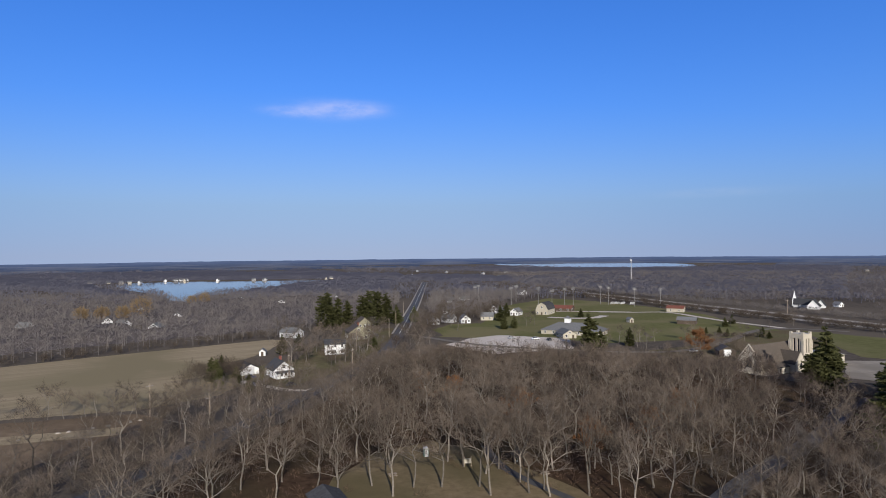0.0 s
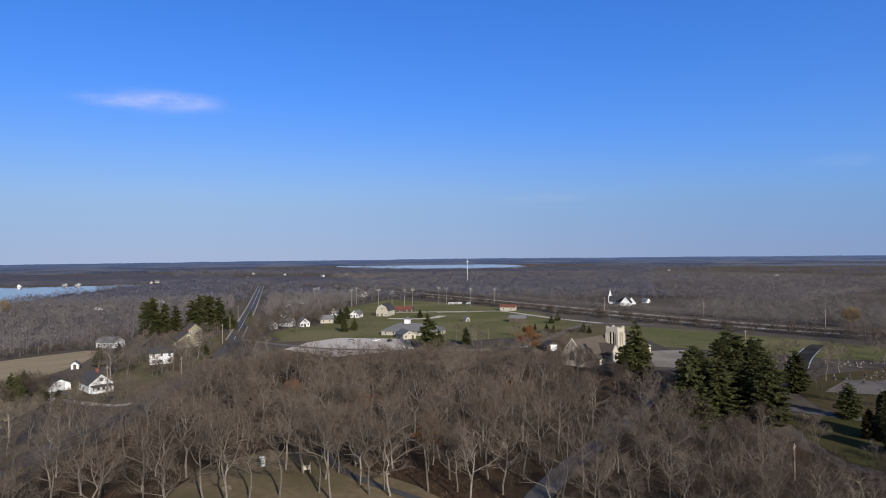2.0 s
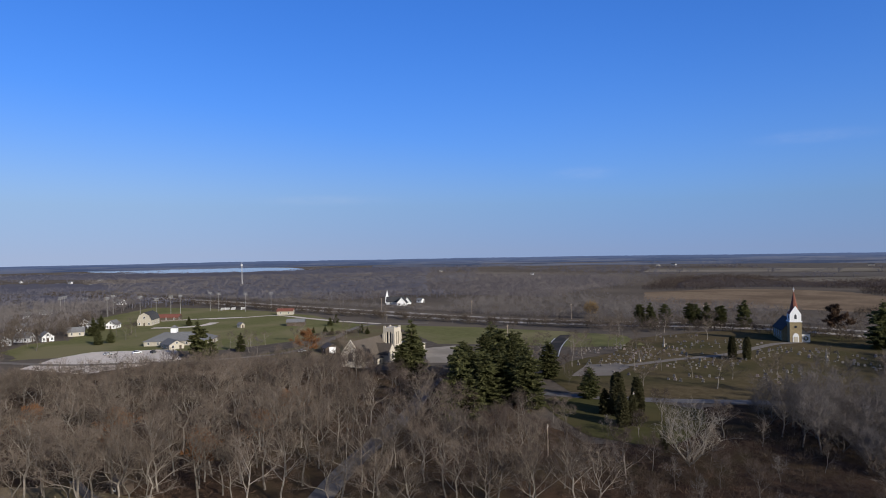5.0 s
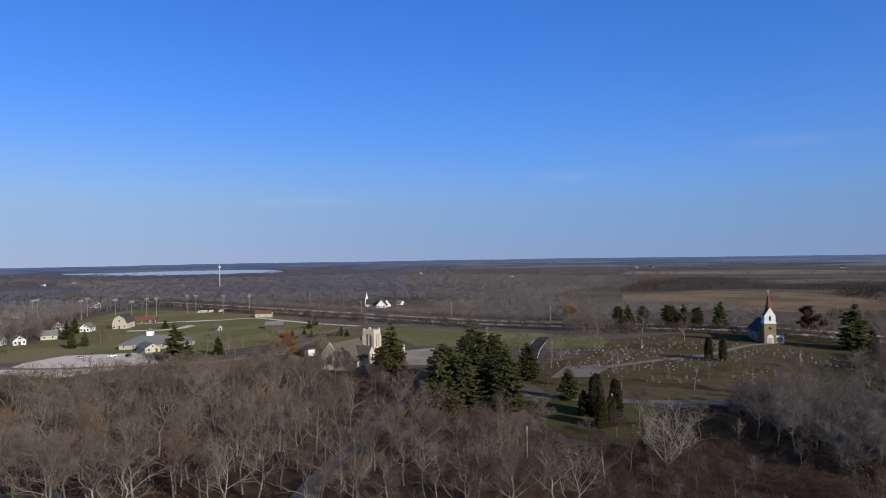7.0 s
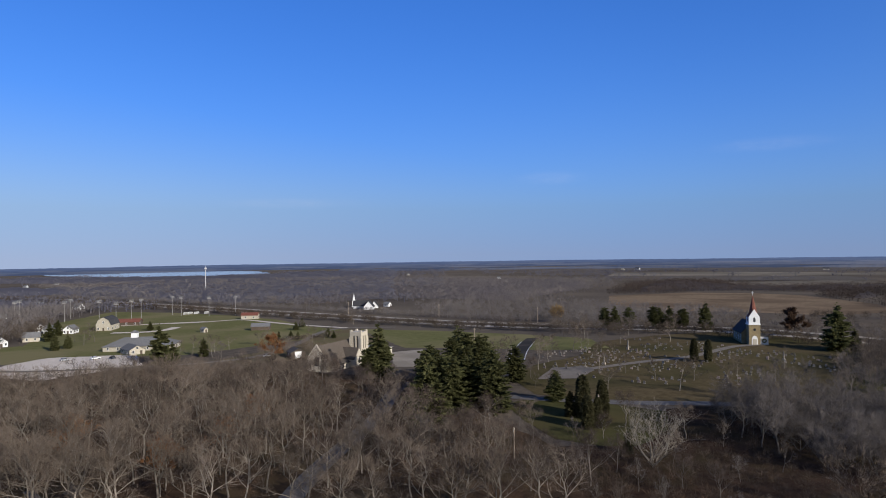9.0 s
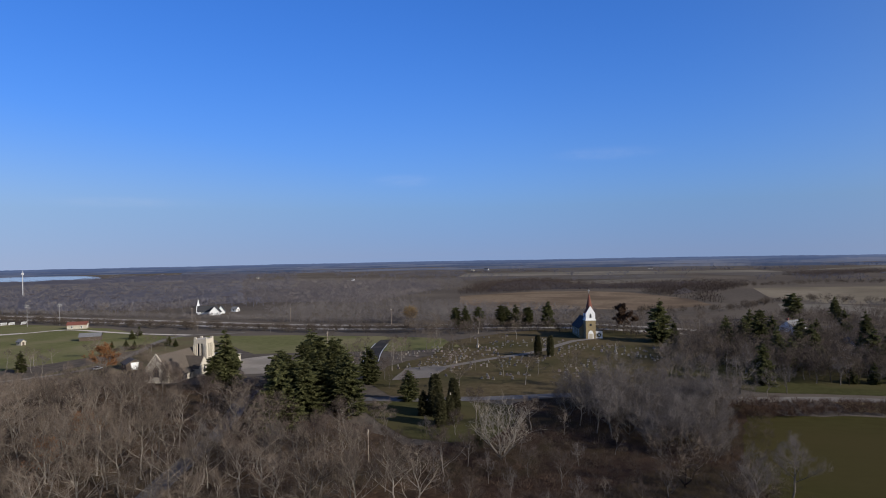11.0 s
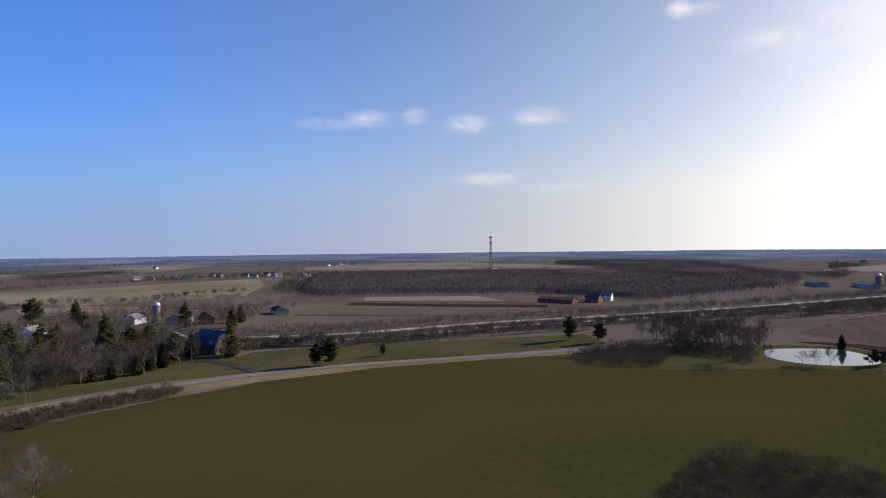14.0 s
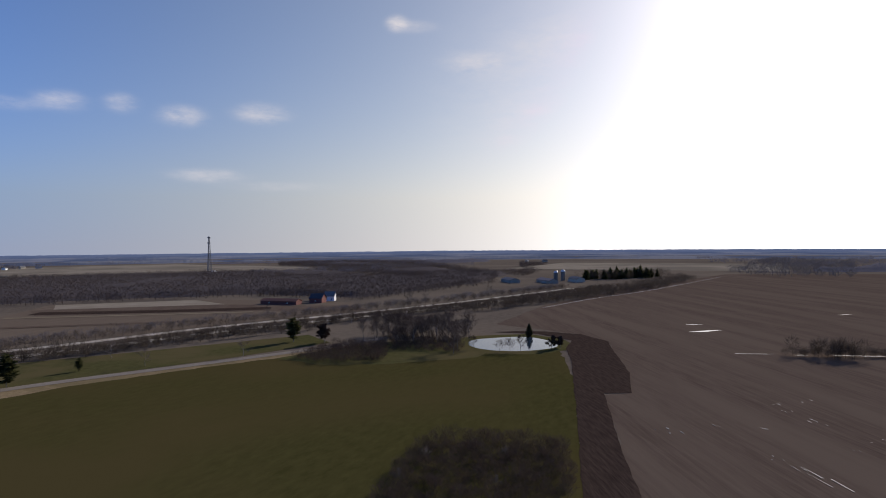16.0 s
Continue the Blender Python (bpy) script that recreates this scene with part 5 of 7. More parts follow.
# farm past the country road
house("blue-roofed gambrel barn with dark walls", 330, 2, -53, 13, 18, 4.0, 6.2, DARKWOOD, BLUEROOF, name="barn", kind="gambrel", front=2, sides=3, category="barn", barn_door=True, trim=REDWALL)
house("white farmhouse with a brick chimney", 374, 88, 75, 9, 11, 6.0, 3.2, WHITE, GREYROOF, storeys=2, front=3, sides=3, chimney=True)
house("pale house under dark conifers", 336, 82, 100, 8, 10, 3.4, 3.2, WHITE, GREYROOF, front=3, sides=2, gable_window=True)
house("white gabled house under dark conifers", 328, 55, 105, 8, 11, 4.6, 3.6, WHITE, DARKROOF, storeys=1, front=3, sides=2, gable_window=True)
house("white gabled house beside the farm lane", 310, 26, 105, 7, 10, 4.4, 3.4, WHITE, DARKROOF, storeys=1, front=3, sides=2, gable_window=True)
house("grey machine shed behind the blue barn", 352, 20, 100, 12, 20, 3.6, 2.8, GREYSIDE, GREYROOF, name="machine_shed", front=1, sides=0, category="shed")
house("farm shed with pale metal roof", 470, 24, 70, 10, 20, 4.0, 3.0, GREYSIDE, DARKROOF, name="farm_shed", front=1, sides=0, category="shed")
house("white farm shed beside the silo", 478, 52, 60, 8, 14, 4.0, 3.0, WHITE, GREYROOF, name="farm_shed", front=1, sides=0, category="shed")
house("red barn with a white door", 460, 8, 100, 9, 12, 4.0, 3.6, REDWALL, DARKROOF, name="red_barn", front=0, sides=1, door=False, barn_door=True, category="barn")
house("low hip-roofed house in the fields", 512, -44, 96, 10, 22, 3.4, 2.4, CREAM, DARKROOF, kind="hip", front=3, sides=5)
house("red machine shed of a far farm", 502, -278, 120, 10, 34, 3.0, 1.8, REDWALL, REDROOF, name="red_shed", front=1, sides=2, category="shed")
house("red barn of a far farm", 492, -308, 120, 9, 12, 4.2, 3.6, REDWALL, DARKROOF, name="red_barn", front=1, sides=1, category="barn")
house("white farmhouse of a far farm", 500, -326, 130, 7, 9, 4.6, 3.6, WHITE, GREYROOF, front=2, sides=2, gable_window=True)
house("small white farm building", 508, -316, 130, 5, 7, 3.6, 3.0, WHITE, GREYROOF, name="farm_shed", front=1, sides=1, category="shed")
house("long blue cattle shed of a far farm", 516, -660, 60, 13, 42, 3.6, 2.4, CONCRETE, BLUEROOF, name="cattle_shed", front=2, sides=0, category="shed")
house("long pale cattle shed of a far farm", 560, -640, 60, 13, 38, 3.6, 2.4, CONCRETE, GREYROOF, name="cattle_shed", front=2, sides=0, category="shed")
house("white shed of a far farm", 500, -700, 60, 12, 26, 4.4, 2.4, CREAM, GREYROOF, name="cattle_shed", front=2, sides=0, category="shed")
rng = random.Random(8)
for i in range(26):  # far farms and hamlet
    if i < 17:
        k = i / 16
        x, y = 1200 - 40 * k + rng.uniform(-60, 60), 110 - 290 * k + rng.uniform(-15, 15)
    else:
        x, y = rng.choice([(1760, -300), (1800, -330), (1700, 700), (1620, 900), (1200, 1400), (1500, 1200), (1850, 200), (1100, -1350), (700, -1600)])
        x, y = x + rng.uniform(-60, 60), y + rng.uniform(-60, 60)
    house("far pale farm building", x, y, rng.uniform(0, 180), 8, 13, 3.6, 2.8, rng.choice([WHITE, GREYSIDE, GREYSIDE, CREAM]), rng.choice([GREYROOF, DARKROOF]), name="farm_building", front=2, sides=0, door=False, group="far farm buildings", category="building")


def silo(x, y, r, h):
    ob = thing("silo", x, y, 0, "grey concrete farm silo with a metal dome", "silo")
    s = Shape().tube((0, 0, -0.3), (0, 0, h), r, r, 20)
    for k in range(int(h / 1.2)):
        s.tube((0, 0, 0.8 + k * 1.2), (0, 0, 0.9 + k * 1.2), r + 0.05, r + 0.05, 20)
    part("barrel", s, SILO, ob)
    d = Shape()
    for k in range(5):
        a0, a1 = k * 0.314, (k + 1) * 0.314
        d.tube((0, 0, h + r * 0.9 * math.sin(a0)), (0, 0, h + r * 0.9 * math.sin(a1)), r * 1.03 * math.cos(a0), r * 1.03 * math.cos(a1) + 0.02, 20, k == 4)
    part("dome", d, STEEL, ob, "shiny metal dome")
    BUILT.append((x, y, r + 2))


silo(484, 40, 2.6, 11.5)
silo(530, -712, 3.0, 12)
silo(545, -716, 3.0, 10)


def utility_pole(x, y, h, turn, label="weathered wooden utility pole"):
    ob = thing("utility_pole", x, y, turn, label, "pole", "utility poles")
    part("pole", Shape().tube((0, 0, -0.3), (0, 0, h), 0.19, 0.13, 8), POLEWOOD, ob)
    part("crossarm", Shape().box(-1.2, 1.2, -0.07, 0.07, h - 0.9, h - 0.75), POLEWOOD, ob)
    for u in (-1.05, -0.4, 0.4, 1.05):
        part("insulator", Shape().tube((u, 0, h - 0.75), (u, 0, h - 0.55), 0.06, 0.05, 6), GREYSIDE, ob)


for x, y, h, a in [(-91, 201, 10.5, 60), (-68, 188, 9.5, 60), (-61, 255, 11, 80), (-38, 268, 11, 80), (-45, 332, 11, 80), (-33, 386, 11, 85), (-33, 440, 11, 90), (-33, 520, 11, 90),
                   (106, 118, 8, 40), (148, 128, 8, 30), (206, 258, 11, 20), (320, 330, 11, 20), (300, 420, 11, 20), (262, 500, 11, 20), (340, 240, 11, 20), (318, 172, 12, 20)]:
    utility_pole(x, y, h, a)


def light_mast(x, y, h, turn):
    ob = thing("field_light", x, y, turn, "tall grey sports field light pole", "lamp", "sports field lights")
    part("pole", Shape().tube((0, 0, -0.3), (0, 0, h), 0.2, 0.12, 8), GREYSTEEL, ob)
    part("crossbar", Shape().box(-1.8, 1.8, -0.15, 0.15, h - 0.4, h), GREYSTEEL, ob)
    part("crossbar", Shape().box(-1.8, 1.8, -0.15, 0.15, h - 1.5, h - 1.2), GREYSTEEL, ob)
    for u in (-1.5, -0.5, 0.5, 1.5):
        for z in (h, h - 1.1):
            part("floodlight", Shape().box(u - 0.22, u + 0.22, -0.25, 0.1, z - 0.1, z + 0.35), TOWERSTEEL, ob)


for x, y in [(62, 608), (70, 640), (86, 600), (92, 560), (108, 588), (116, 590), (146, 612), (150, 598), (168, 578), (187, 566), (30, 640), (34, 655)]:
    light_mast(x, y, 16.5, 15)

mono = thing("cell_monopole", 290, 1014, 0, "slim white communications monopole above the woods", "mast")
part("pole", Shape().tube((0, 0, -0.3), (0, 0, 36), 0.7, 0.4, 10), GREYSIDE, mono)
part("antenna", Shape().tube((0, 0, 36), (0, 0, 39), 0.2, 0.1, 6), WHITE, mono)
for k in range(3):
    part("antenna_panel", Shape().box(-0.9, 0.9, 1.1, 1.4, 33.4, 35.8), WHITE, mono, m=pose(0, 0, 0, 0, 0, 120 * k))

mast = thing("lattice_mast", 1184, -508, 20, "dark steel lattice communications mast", "mast")
for k in range(3):
    a, b = (6.2832 * j / 3 for j in (k, k + 1))
    part("leg", Shape().tube((5 * math.cos(a), 5 * math.sin(a), -0.3), (1.0 * math.cos(a), 1.0 * math.sin(a), 68), 0.42, 0.3, 6), TOWERSTEEL, mast)
    br = Shape()
    for i in range(16):
        r0, r1 = 5 - 4 * i / 16, 5 - 4 * (i + 1) / 16
        z0, z1 = 68 * i / 16, 68 * (i + 1) / 16
        br.tube((r0 * math.cos(a), r0 * math.sin(a), z0), (r1 * math.cos(b), r1 * math.sin(b), z1), 0.2, 0.2, 4)
        br.tube((r0 * math.cos(b), r0 * math.sin(b), z0), (r1 * math.cos(a), r1 * math.sin(a), z1), 0.2, 0.2, 4)
        br.tube((r1 * math.cos(a), r1 * math.sin(a), z1), (r1 * math.cos(b), r1 * math.sin(b), z1), 0.18, 0.18, 4)
    part("bracing", br, TOWERSTEEL, mast)
    for z in (66, 56):
        part("antenna_panel", Shape().box(-1.6, 1.6, 1.6, 2.1, z - 1.6, z + 1.4), TOWERSTEEL, mast, m=pose(0, 0, 0, 0, 0, 120 * k + 30))
part("equipment_hut", Shape().box(-14, -6, -4, 2, -0.3, 3.6).prism([(-14.4, 3.6), (-5.6, 3.6), (-10, 5)], -4.4, 2.4), WHITE, mast, "white equipment hut")


# ---- trees in place ----
random.seed(21)


def copse(protos, places, size=(0.85, 1.15)):
    for x, y in places:
        planted(random.choice(protos), x, y, random.uniform(0, 360), random.uniform(*size))


# the near wood: single trees first, the rest beyond them as a mass of crowns
def in_wood(x, y):
    return open_ground(x, y) and not inside((x, y), SLOPE_LAWN) and not (inside((x, y), CLEARING) and noise.noise((x * 0.06, y * 0.06, 3)) > -0.15)


NEAR_WOOD = [(-62, 112), (-54, 160), (-38, 225), (-20, 262), (40, 262), (112, 232), (118, 190), (112, 150), (98, 104), (84, 80), (60, 98), (38, 114), (20, 126), (0, 134), (-32, 130), (-52, 104)]
spots = scatter(NEAR_WOOD, 7.8, 6000, 3, in_wood)
spots.sort(key=lambda p: math.hypot(*p))
near, rest = spots[:285], spots[285:]
for x, y in near:
    pool = OAKS if x < 70 else OAKS + SHADETREES if x < 92 else SHADETREES
    if x > 96 and random.random() < 0.4:
        continue
    planted(random.choice(pool), x, y, random.uniform(0, 360), random.uniform(0.85, 1.12))
for k, (x, y) in enumerate([(2, 205), (-8, 212), (114, 293), (34, 150), (52, 166), (64, 178), (20, 186)]):
    planted(RUSTY, x, y, k * 50, 0.9 if k != 2 else 1.15)
BACK_WOOD = [(-36, 235), (-28, 268), (-6, 284), (40, 276), (80, 264), (108, 252), (122, 238), (112, 228), (40, 258), (-20, 258)]
brush("bare_wood", rest + scatter(BACK_WOOD, 6.0, 3000, 4), TWIG, "mass of bare grey-brown oak crowns", "wood", 11.5, 4.4, 380, 1.8, 0.1, 5, 0.3)

copse([OAKS[2], OAKS[4]], [(-16, 140), (-11, 134), (-7, 139), (-1, 139), (-24, 144), (7, 139), (9, 134), (17, 135), (21, 133), (29, 133), (4, 152), (-13, 152), (12, 150)], (0.95, 1.1))
UNDERGROWTH = material("undergrowth", (0.07, 0.043, 0.028), (0.125, 0.082, 0.055), 0.2, 0.95, None, 1, 0, 0.5, island=True)
brush("undergrowth", scatter(WOOD_FLOOR, 3.6, 9000, 6, in_wood), UNDERGROWTH, "brown tangle of dead undergrowth on the wood floor", "undergrowth", 1.8, 1.8, 38, 0.9, 0.065, 6, 0.0)
# scrub and pale trees on the slopes below the cemetery
SCRUB = [(128, 60), (122, 100), (136, 98), (160, 104), (182, 112), (196, 100), (214, 78), (214, 60), (198, 66), (176, 60), (150, 48)]
copse(PALES, scatter([(154, 64), (156, 82), (166, 100), (182, 106), (203, 104), (216, 82), (214, 64), (196, 66), (176, 60), (155, 52)], 6.4, 900, 7), (0.8, 1.05))
for x, y in [(170, 88), (174, 79), (172, 70), (211, 80), (219, 77), (229, 70), (203, 97), (190, 95), (207, 106), (221, 90), (157, 66)]:
    planted(PALES[int(x) % 3], x, y, x * 31, random.uniform(1.1, 1.35))
copse(PALES[:2], [(230, 62), (238, 58), (246, 60), (226, 70)], (0.6, 0.8))
brush("scrub", scatter([(70, 118), (80, 160), (100, 182), (118, 190), (112, 150), (120, 128), (128, 104), (118, 84), (96, 88)], 4.2, 1500, 63), THICKET, "bare brown saplings and shrubs under the trees", "shrubs", 4.5, 2.4, 130, 1.2, 0.05, 63, 0.05)
planted(VASE, 127, 94, 40, 1.2)
copse(SHADETREES + PALES[2:], [(73, 136), (89, 155), (85, 127), (94, 127), (101, 106), (107, 95), (118, 97)], (0.8, 1.0))
copse(SHADETREES + SAPLINGS, [(116, 138), (128, 140), (130, 121), (112, 126), (120, 146), (136, 116), (150, 120), (170, 168), (177, 187), (165, 172)], (0.6, 0.85))
copse(OAKS + PALES[2:], [(208, 166), (234, 212), (229, 199), (222, 228), (240, 205), (215, 222), (250, 222), (214, 140), (236, 136), (226, 186), (262, 190), (280, 196), (256, 128), (200, 172)], (0.45, 0.75))
planted(DARKOAK, 136, 53, 20, 1.15)
planted(DARKOAK, 130, 38, 130, 0.8)
copse(OAKS[:2], [(152, 102), (204, 120), (198, 135), (116, 138), (122, 128)], (0.65, 0.85))
copse(SHADETREES + SAPLINGS, scatter([(96, 92), (108, 112), (124, 90), (128, 40), (118, 30), (100, 60)], 7.5, 300, 28), (0.5, 0.8))
copse(SAPLINGS, scatter(SCRUB, 14, 300, 8), (0.6, 0.9))
copse(SAPLINGS + PALES[2:], [(137, 41), (128, 36), (150, 44), (142, 34)], (0.8, 1.0))
brush("scrub", scatter(SCRUB + [(120, 40), (104, 60), (100, 92), (112, 112)], 5.5, 1500, 9), SHRUB, "tangle of bare brown shrubs", "shrubs", 3, 2.4, 120, 1.0, 0.05, 9, 0.02)
brush("scrub", scatter([(92, -60), (100, -76), (118, -98), (124, -112), (112, -126), (94, -128), (76, -104), (74, -76)], 2.6, 1600, 10, lambda x, y: True), THICKET, "dark reddish thicket of bare shrubs in the field", "shrubs", 3.6, 2.6, 300, 1.0, 0.06, 10, 0.0)
brush("scrub", scatter([(104, 60), (112, 112), (124, 100), (140, 98), (165, 100), (196, 98), (212, 76), (196, 64), (150, 46), (118, 22)], 3.2, 2600, 64, lambda x, y: True), THICKET, "dark reddish tangle of bare shrubs and briars", "shrubs", 2.2, 2.0, 80, 1.0, 0.06, 64, 0.0)
# hedge between country road and green field, and round the pond
brush("hedge", scatter([(198, 60), (212, 72), (230, 46), (247, 18), (238, 10), (220, 36)], 2.4, 1500, 11, lambda x, y: not near_line((x, y), ROAD_S, 4.5)), HEDGE, "bare russet hedge beside the country road", "hedge", 2.6, 2.0, 260, 1.0, 0.06, 11, 0.0)
brush("scrub", scatter([(202, 64), (180, 60), (150, 50), (118, 26), (112, 18), (122, 14), (150, 38), (180, 48), (204, 54)], 3.5, 700, 29, lambda x, y: True), SHRUB, "bare shrubs along the edge of the green field", "shrubs", 2.4, 2.0, 130, 1.0, 0.05, 29, 0.0)
brush("thicket", scatter([(256, -148), (235, -150), (221, -169), (234, -182), (257, -196), (278, -184)], 3.0, 1500, 12, lambda x, y: not near_line((x, y), ROAD_S, 3)), THICKET, "dense dark mound of bare shrubs before the pond", "shrubs", 3.6, 2.8, 230, 1.1, 0.07, 12, 0.0)
brush("thicket", scatter([(246, -184), (233, -200), (212, -206), (222, -220), (244, -236), (270, -208)], 3.4, 1500, 14, lambda x, y: True), THICKET, "low dark bare thicket beside the pond", "shrubs", 3.2, 2.6, 200, 1.1, 0.07, 14, 0.02)
brush("thicket", scatter([(250, -214), (240, -235), (247, -252), (276, -239), (283, -221), (268, -206)], 6.0, 900, 15, lambda x, y: True), THICKET, "dark bare understorey behind the pond's thicket", "shrubs", 6.5, 3.2, 170, 1.5, 0.08, 15, 0.05)
copse(SHADETREES, scatter([(252, -208), (236, -232), (247, -256), (280, -244), (292, -222), (272, -202)], 6.0, 500, 13, lambda x, y: True) + [(262, -190), (254, -204), (214, -205), (222, -215)], (0.9, 1.2))
copse(SAPLINGS, [(94, -70), (104, -84), (112, -98), (88, -96), (100, -112)], (0.4, 0.6))
copse(SHADETREES, [(203, -224), (200, -228), (197, -232), (218, -222), (230, -228)], (0.55, 0.75))
copse(SAPLINGS + PALES[2:], [(240, 17), (219, 70), (214, 66), (281, -16), (290, -2), (300, 40), (286, 58)], (0.7, 0.95))
copse(OAKS[:2], [(284, -94), (277, -134)], (0.55, 0.62))
# roadside lines of bare trees along the highway
for side, seed, lab in ((-27, 14, "dark bare hedgerow along the highway"), (34, 15, "dark bare hedgerow along the highway"), (0, 16, "low bare shrubs between the carriageways")):
    pts = smooth_line(HIGHWAY, 4.5)
    rng = random.Random(seed)
    spots = []
    for i in range(1, len(pts)):
        d = (pts[i] - pts[i - 1]).normalized()
        for _ in range(2 if side else 1):
            q = pts[i] + Vector((-d.y, d.x)) * (side + rng.gauss(0, 4 if side else 0.8))
            if side or q.y > 150:
                spots.append((q.x, q.y))
    brush("hedgerow", spots, SHRUB if side < 0 else FARWOOD, lab, "hedge", (5.5 if side < 0 else 5.0) if side else 1.2, 3.4 if side else 1.5, 120 if side < 0 else 62, 1.7, 0.17, seed, 0.0)
spots = []
rng = random.Random(66)
for p, q in zip(smooth_line(HIGHWAY, 4), smooth_line(HIGHWAY, 4)[1:]):
    d = (q - p).normalized()
    if q.y < 70 and noise.noise((q.x * 0.03, q.y * 0.03, 5)) > -0.55:
        for side in (-21, -26, 19):
            c = q + Vector((-d.y, d.x)) * (side + rng.gauss(0, 2.5))
            spots.append((c.x, c.y))
brush("hedgerow", spots, SHRUB, "uneven dark row of bare trees along the highway", "hedge", 5.6, 2.8, 110, 1.5, 0.13, 67, 0.0)
rng = random.Random(61)
line = smooth_line(HIGHWAY, 5)
for _ in range(46):  # single bare trees along it
    i = rng.randrange(30, len(line) - 1)
    d = (line[i] - line[i - 1]).normalized()
    q = line[i] + Vector((-d.y, d.x)) * rng.choice((rng.uniform(-48, -26), rng.uniform(24, 48)))
    if all((q.x - bx) ** 2 + (q.y - by) ** 2 > br * br for bx, by, br in BUILT) and not inside(q, GREEN_E):
        planted(rng.choice(OAKS + PALES + SAPLINGS), q.x, q.y, rng.uniform(0, 360), rng.uniform(0.45, 0.75))
brush("bare_trees", scatter([(256, 240), (300, 310), (345, 262), (384, 205), (392, 120), (360, 112), (345, 190), (300, 226)], 6, 1500, 62, lambda x, y: not near_line((x, y), HIGHWAY, 18) and all((x - bx) ** 2 + (y - by) ** 2 > br * br for bx, by, br in BUILT)), TWIG, "thin bare trees behind the cemetery", "trees", 8, 3.2, 110, 1.6, 0.1, 62, 0.1)
copse(OAKS, scatter([(-106, 106), (-98, 150), (-80, 186), (-66, 210), (-54, 214), (-50, 190), (-62, 150), (-72, 106)], 7.5, 600, 65, lambda x, y: not near_line((x, y), ROAD, 5)), (0.65, 0.9))
# shrubs on the rough grass west of the village road, and along the field
brush("scrub", scatter([(-104, 112), (-96, 150), (-80, 186), (-66, 182), (-76, 140), (-86, 110)], 5, 700, 17), SHRUB, "bare shrubs on rough grass", "shrubs", 4.5, 2.6, 170, 1.3, 0.08, 17, 0.05)
copse(OAKS + SAPLINGS, scatter([(-92, 105), (-82, 150), (-72, 178), (-68, 150), (-80, 105)], 8, 300, 18), (0.5, 0.75))
copse(OAKS + PALES, scatter([(-78, 205), (-60, 205), (-56, 232), (-66, 244), (-84, 222)], 8, 300, 19), (0.5, 0.8))
copse([OAKS[1], OAKS[3], PALES[1]], [(-146, 193), (-140, 196), (-134, 196), (-128, 198), (-122, 200), (-117, 200), (-112, 203), (-108, 202), (-104, 205), (-98, 207), (-95, 201), (-90, 208), (-84, 214), (-78, 218), (-84, 222), (-160, 190), (-172, 186), (-180, 183)], (0.5, 0.8))
brush("scrub", [(-92 + random.gauss(0, 6), 272 + random.gauss(0, 10)) for _ in range(40)], SHRUB, "bare shrubs beside the white garage", "shrubs", 6, 3, 180, 1.5, 0.1, 20, 0.05)
for x, y, k, sz in [(-90, 256, 0, 0.5), (-86, 250, 1, 0.45), (-96, 280, 1, 0.4), (-75, 335, 0, 0.5)]:
    planted(SPRUCES[k], x, y, x * 7, sz)
copse(OAKS + PALES, [(-66, 316), (-68, 290), (-73, 333), (-42, 293), (-65, 330), (-50, 297), (-97, 392), (-106, 408), (-44, 310), (-76, 322), (-60, 352), (-44, 402), (-70, 372), (-20, 420), (-16, 440)], (0.75, 1.0))
copse(OAKS + PALES, [(-70, 296), (-64, 300), (-66, 308), (-72, 305), (-78, 312), (-36, 345), (-58, 345), (-38, 300), (-92, 376), (-100, 372), (-84, 384), (-64, 360)], (0.6, 0.8))

# park and village trees
copse(OAKS + PALES, [(153, 339), (133, 361), (135, 353), (160, 350), (171, 357), (97, 342), (99, 336), (102, 331), (184, 421), (185, 410), (105, 352), (114, 356), (95, 356), (86, 346), (144, 345), (195, 392), (26, 472), (35, 485), (14, 449), (4, 438), (54, 434), (52, 457),
                     (61, 444), (34, 548), (45, 564), (25, 567), (10, 478), (22, 500), (-4, 470), (62, 470), (16, 520), (40, 505), (-10, 430), (8, 414)], (0.5, 0.75))
brush("hedge", [(random.uniform(146, 174), random.uniform(366, 376)) for _ in range(26)], SHRUB, "dark bare shrubs along the park road", "hedge", 2.2, 2.0, 110, 1.0, 0.1, 77, 0.0)
brush("shrubs", [(random.uniform(108, 150), random.uniform(300, 336)) for _ in range(34)], TWIG, "bare shrubs and small trees by the church drive", "shrubs", 6, 3.0, 160, 1.4, 0.08, 78, 0.05)
copse(SHADETREES + OAKS[:2], [(262, 54), (270, 58), (280, 48), (288, 42), (296, 31), (276, 64), (300, 55), (309, 46), (292, 74), (284, 86), (306, 78), (262, 78), (270, 90), (318, 62), (330, 66), (258, 62)], (0.8, 1.05))
copse(OAKS + SHADETREES, [(-20, 330), (-18, 346), (-21, 360), (-17, 374), (-24, 312), (-22, 296), (-26, 284), (-14, 318), (-12, 338), (-41, 350), (-40, 334), (-42, 318), (-46, 300), (-50, 286), (-8, 352), (-12, 300)], (0.8, 1.0))
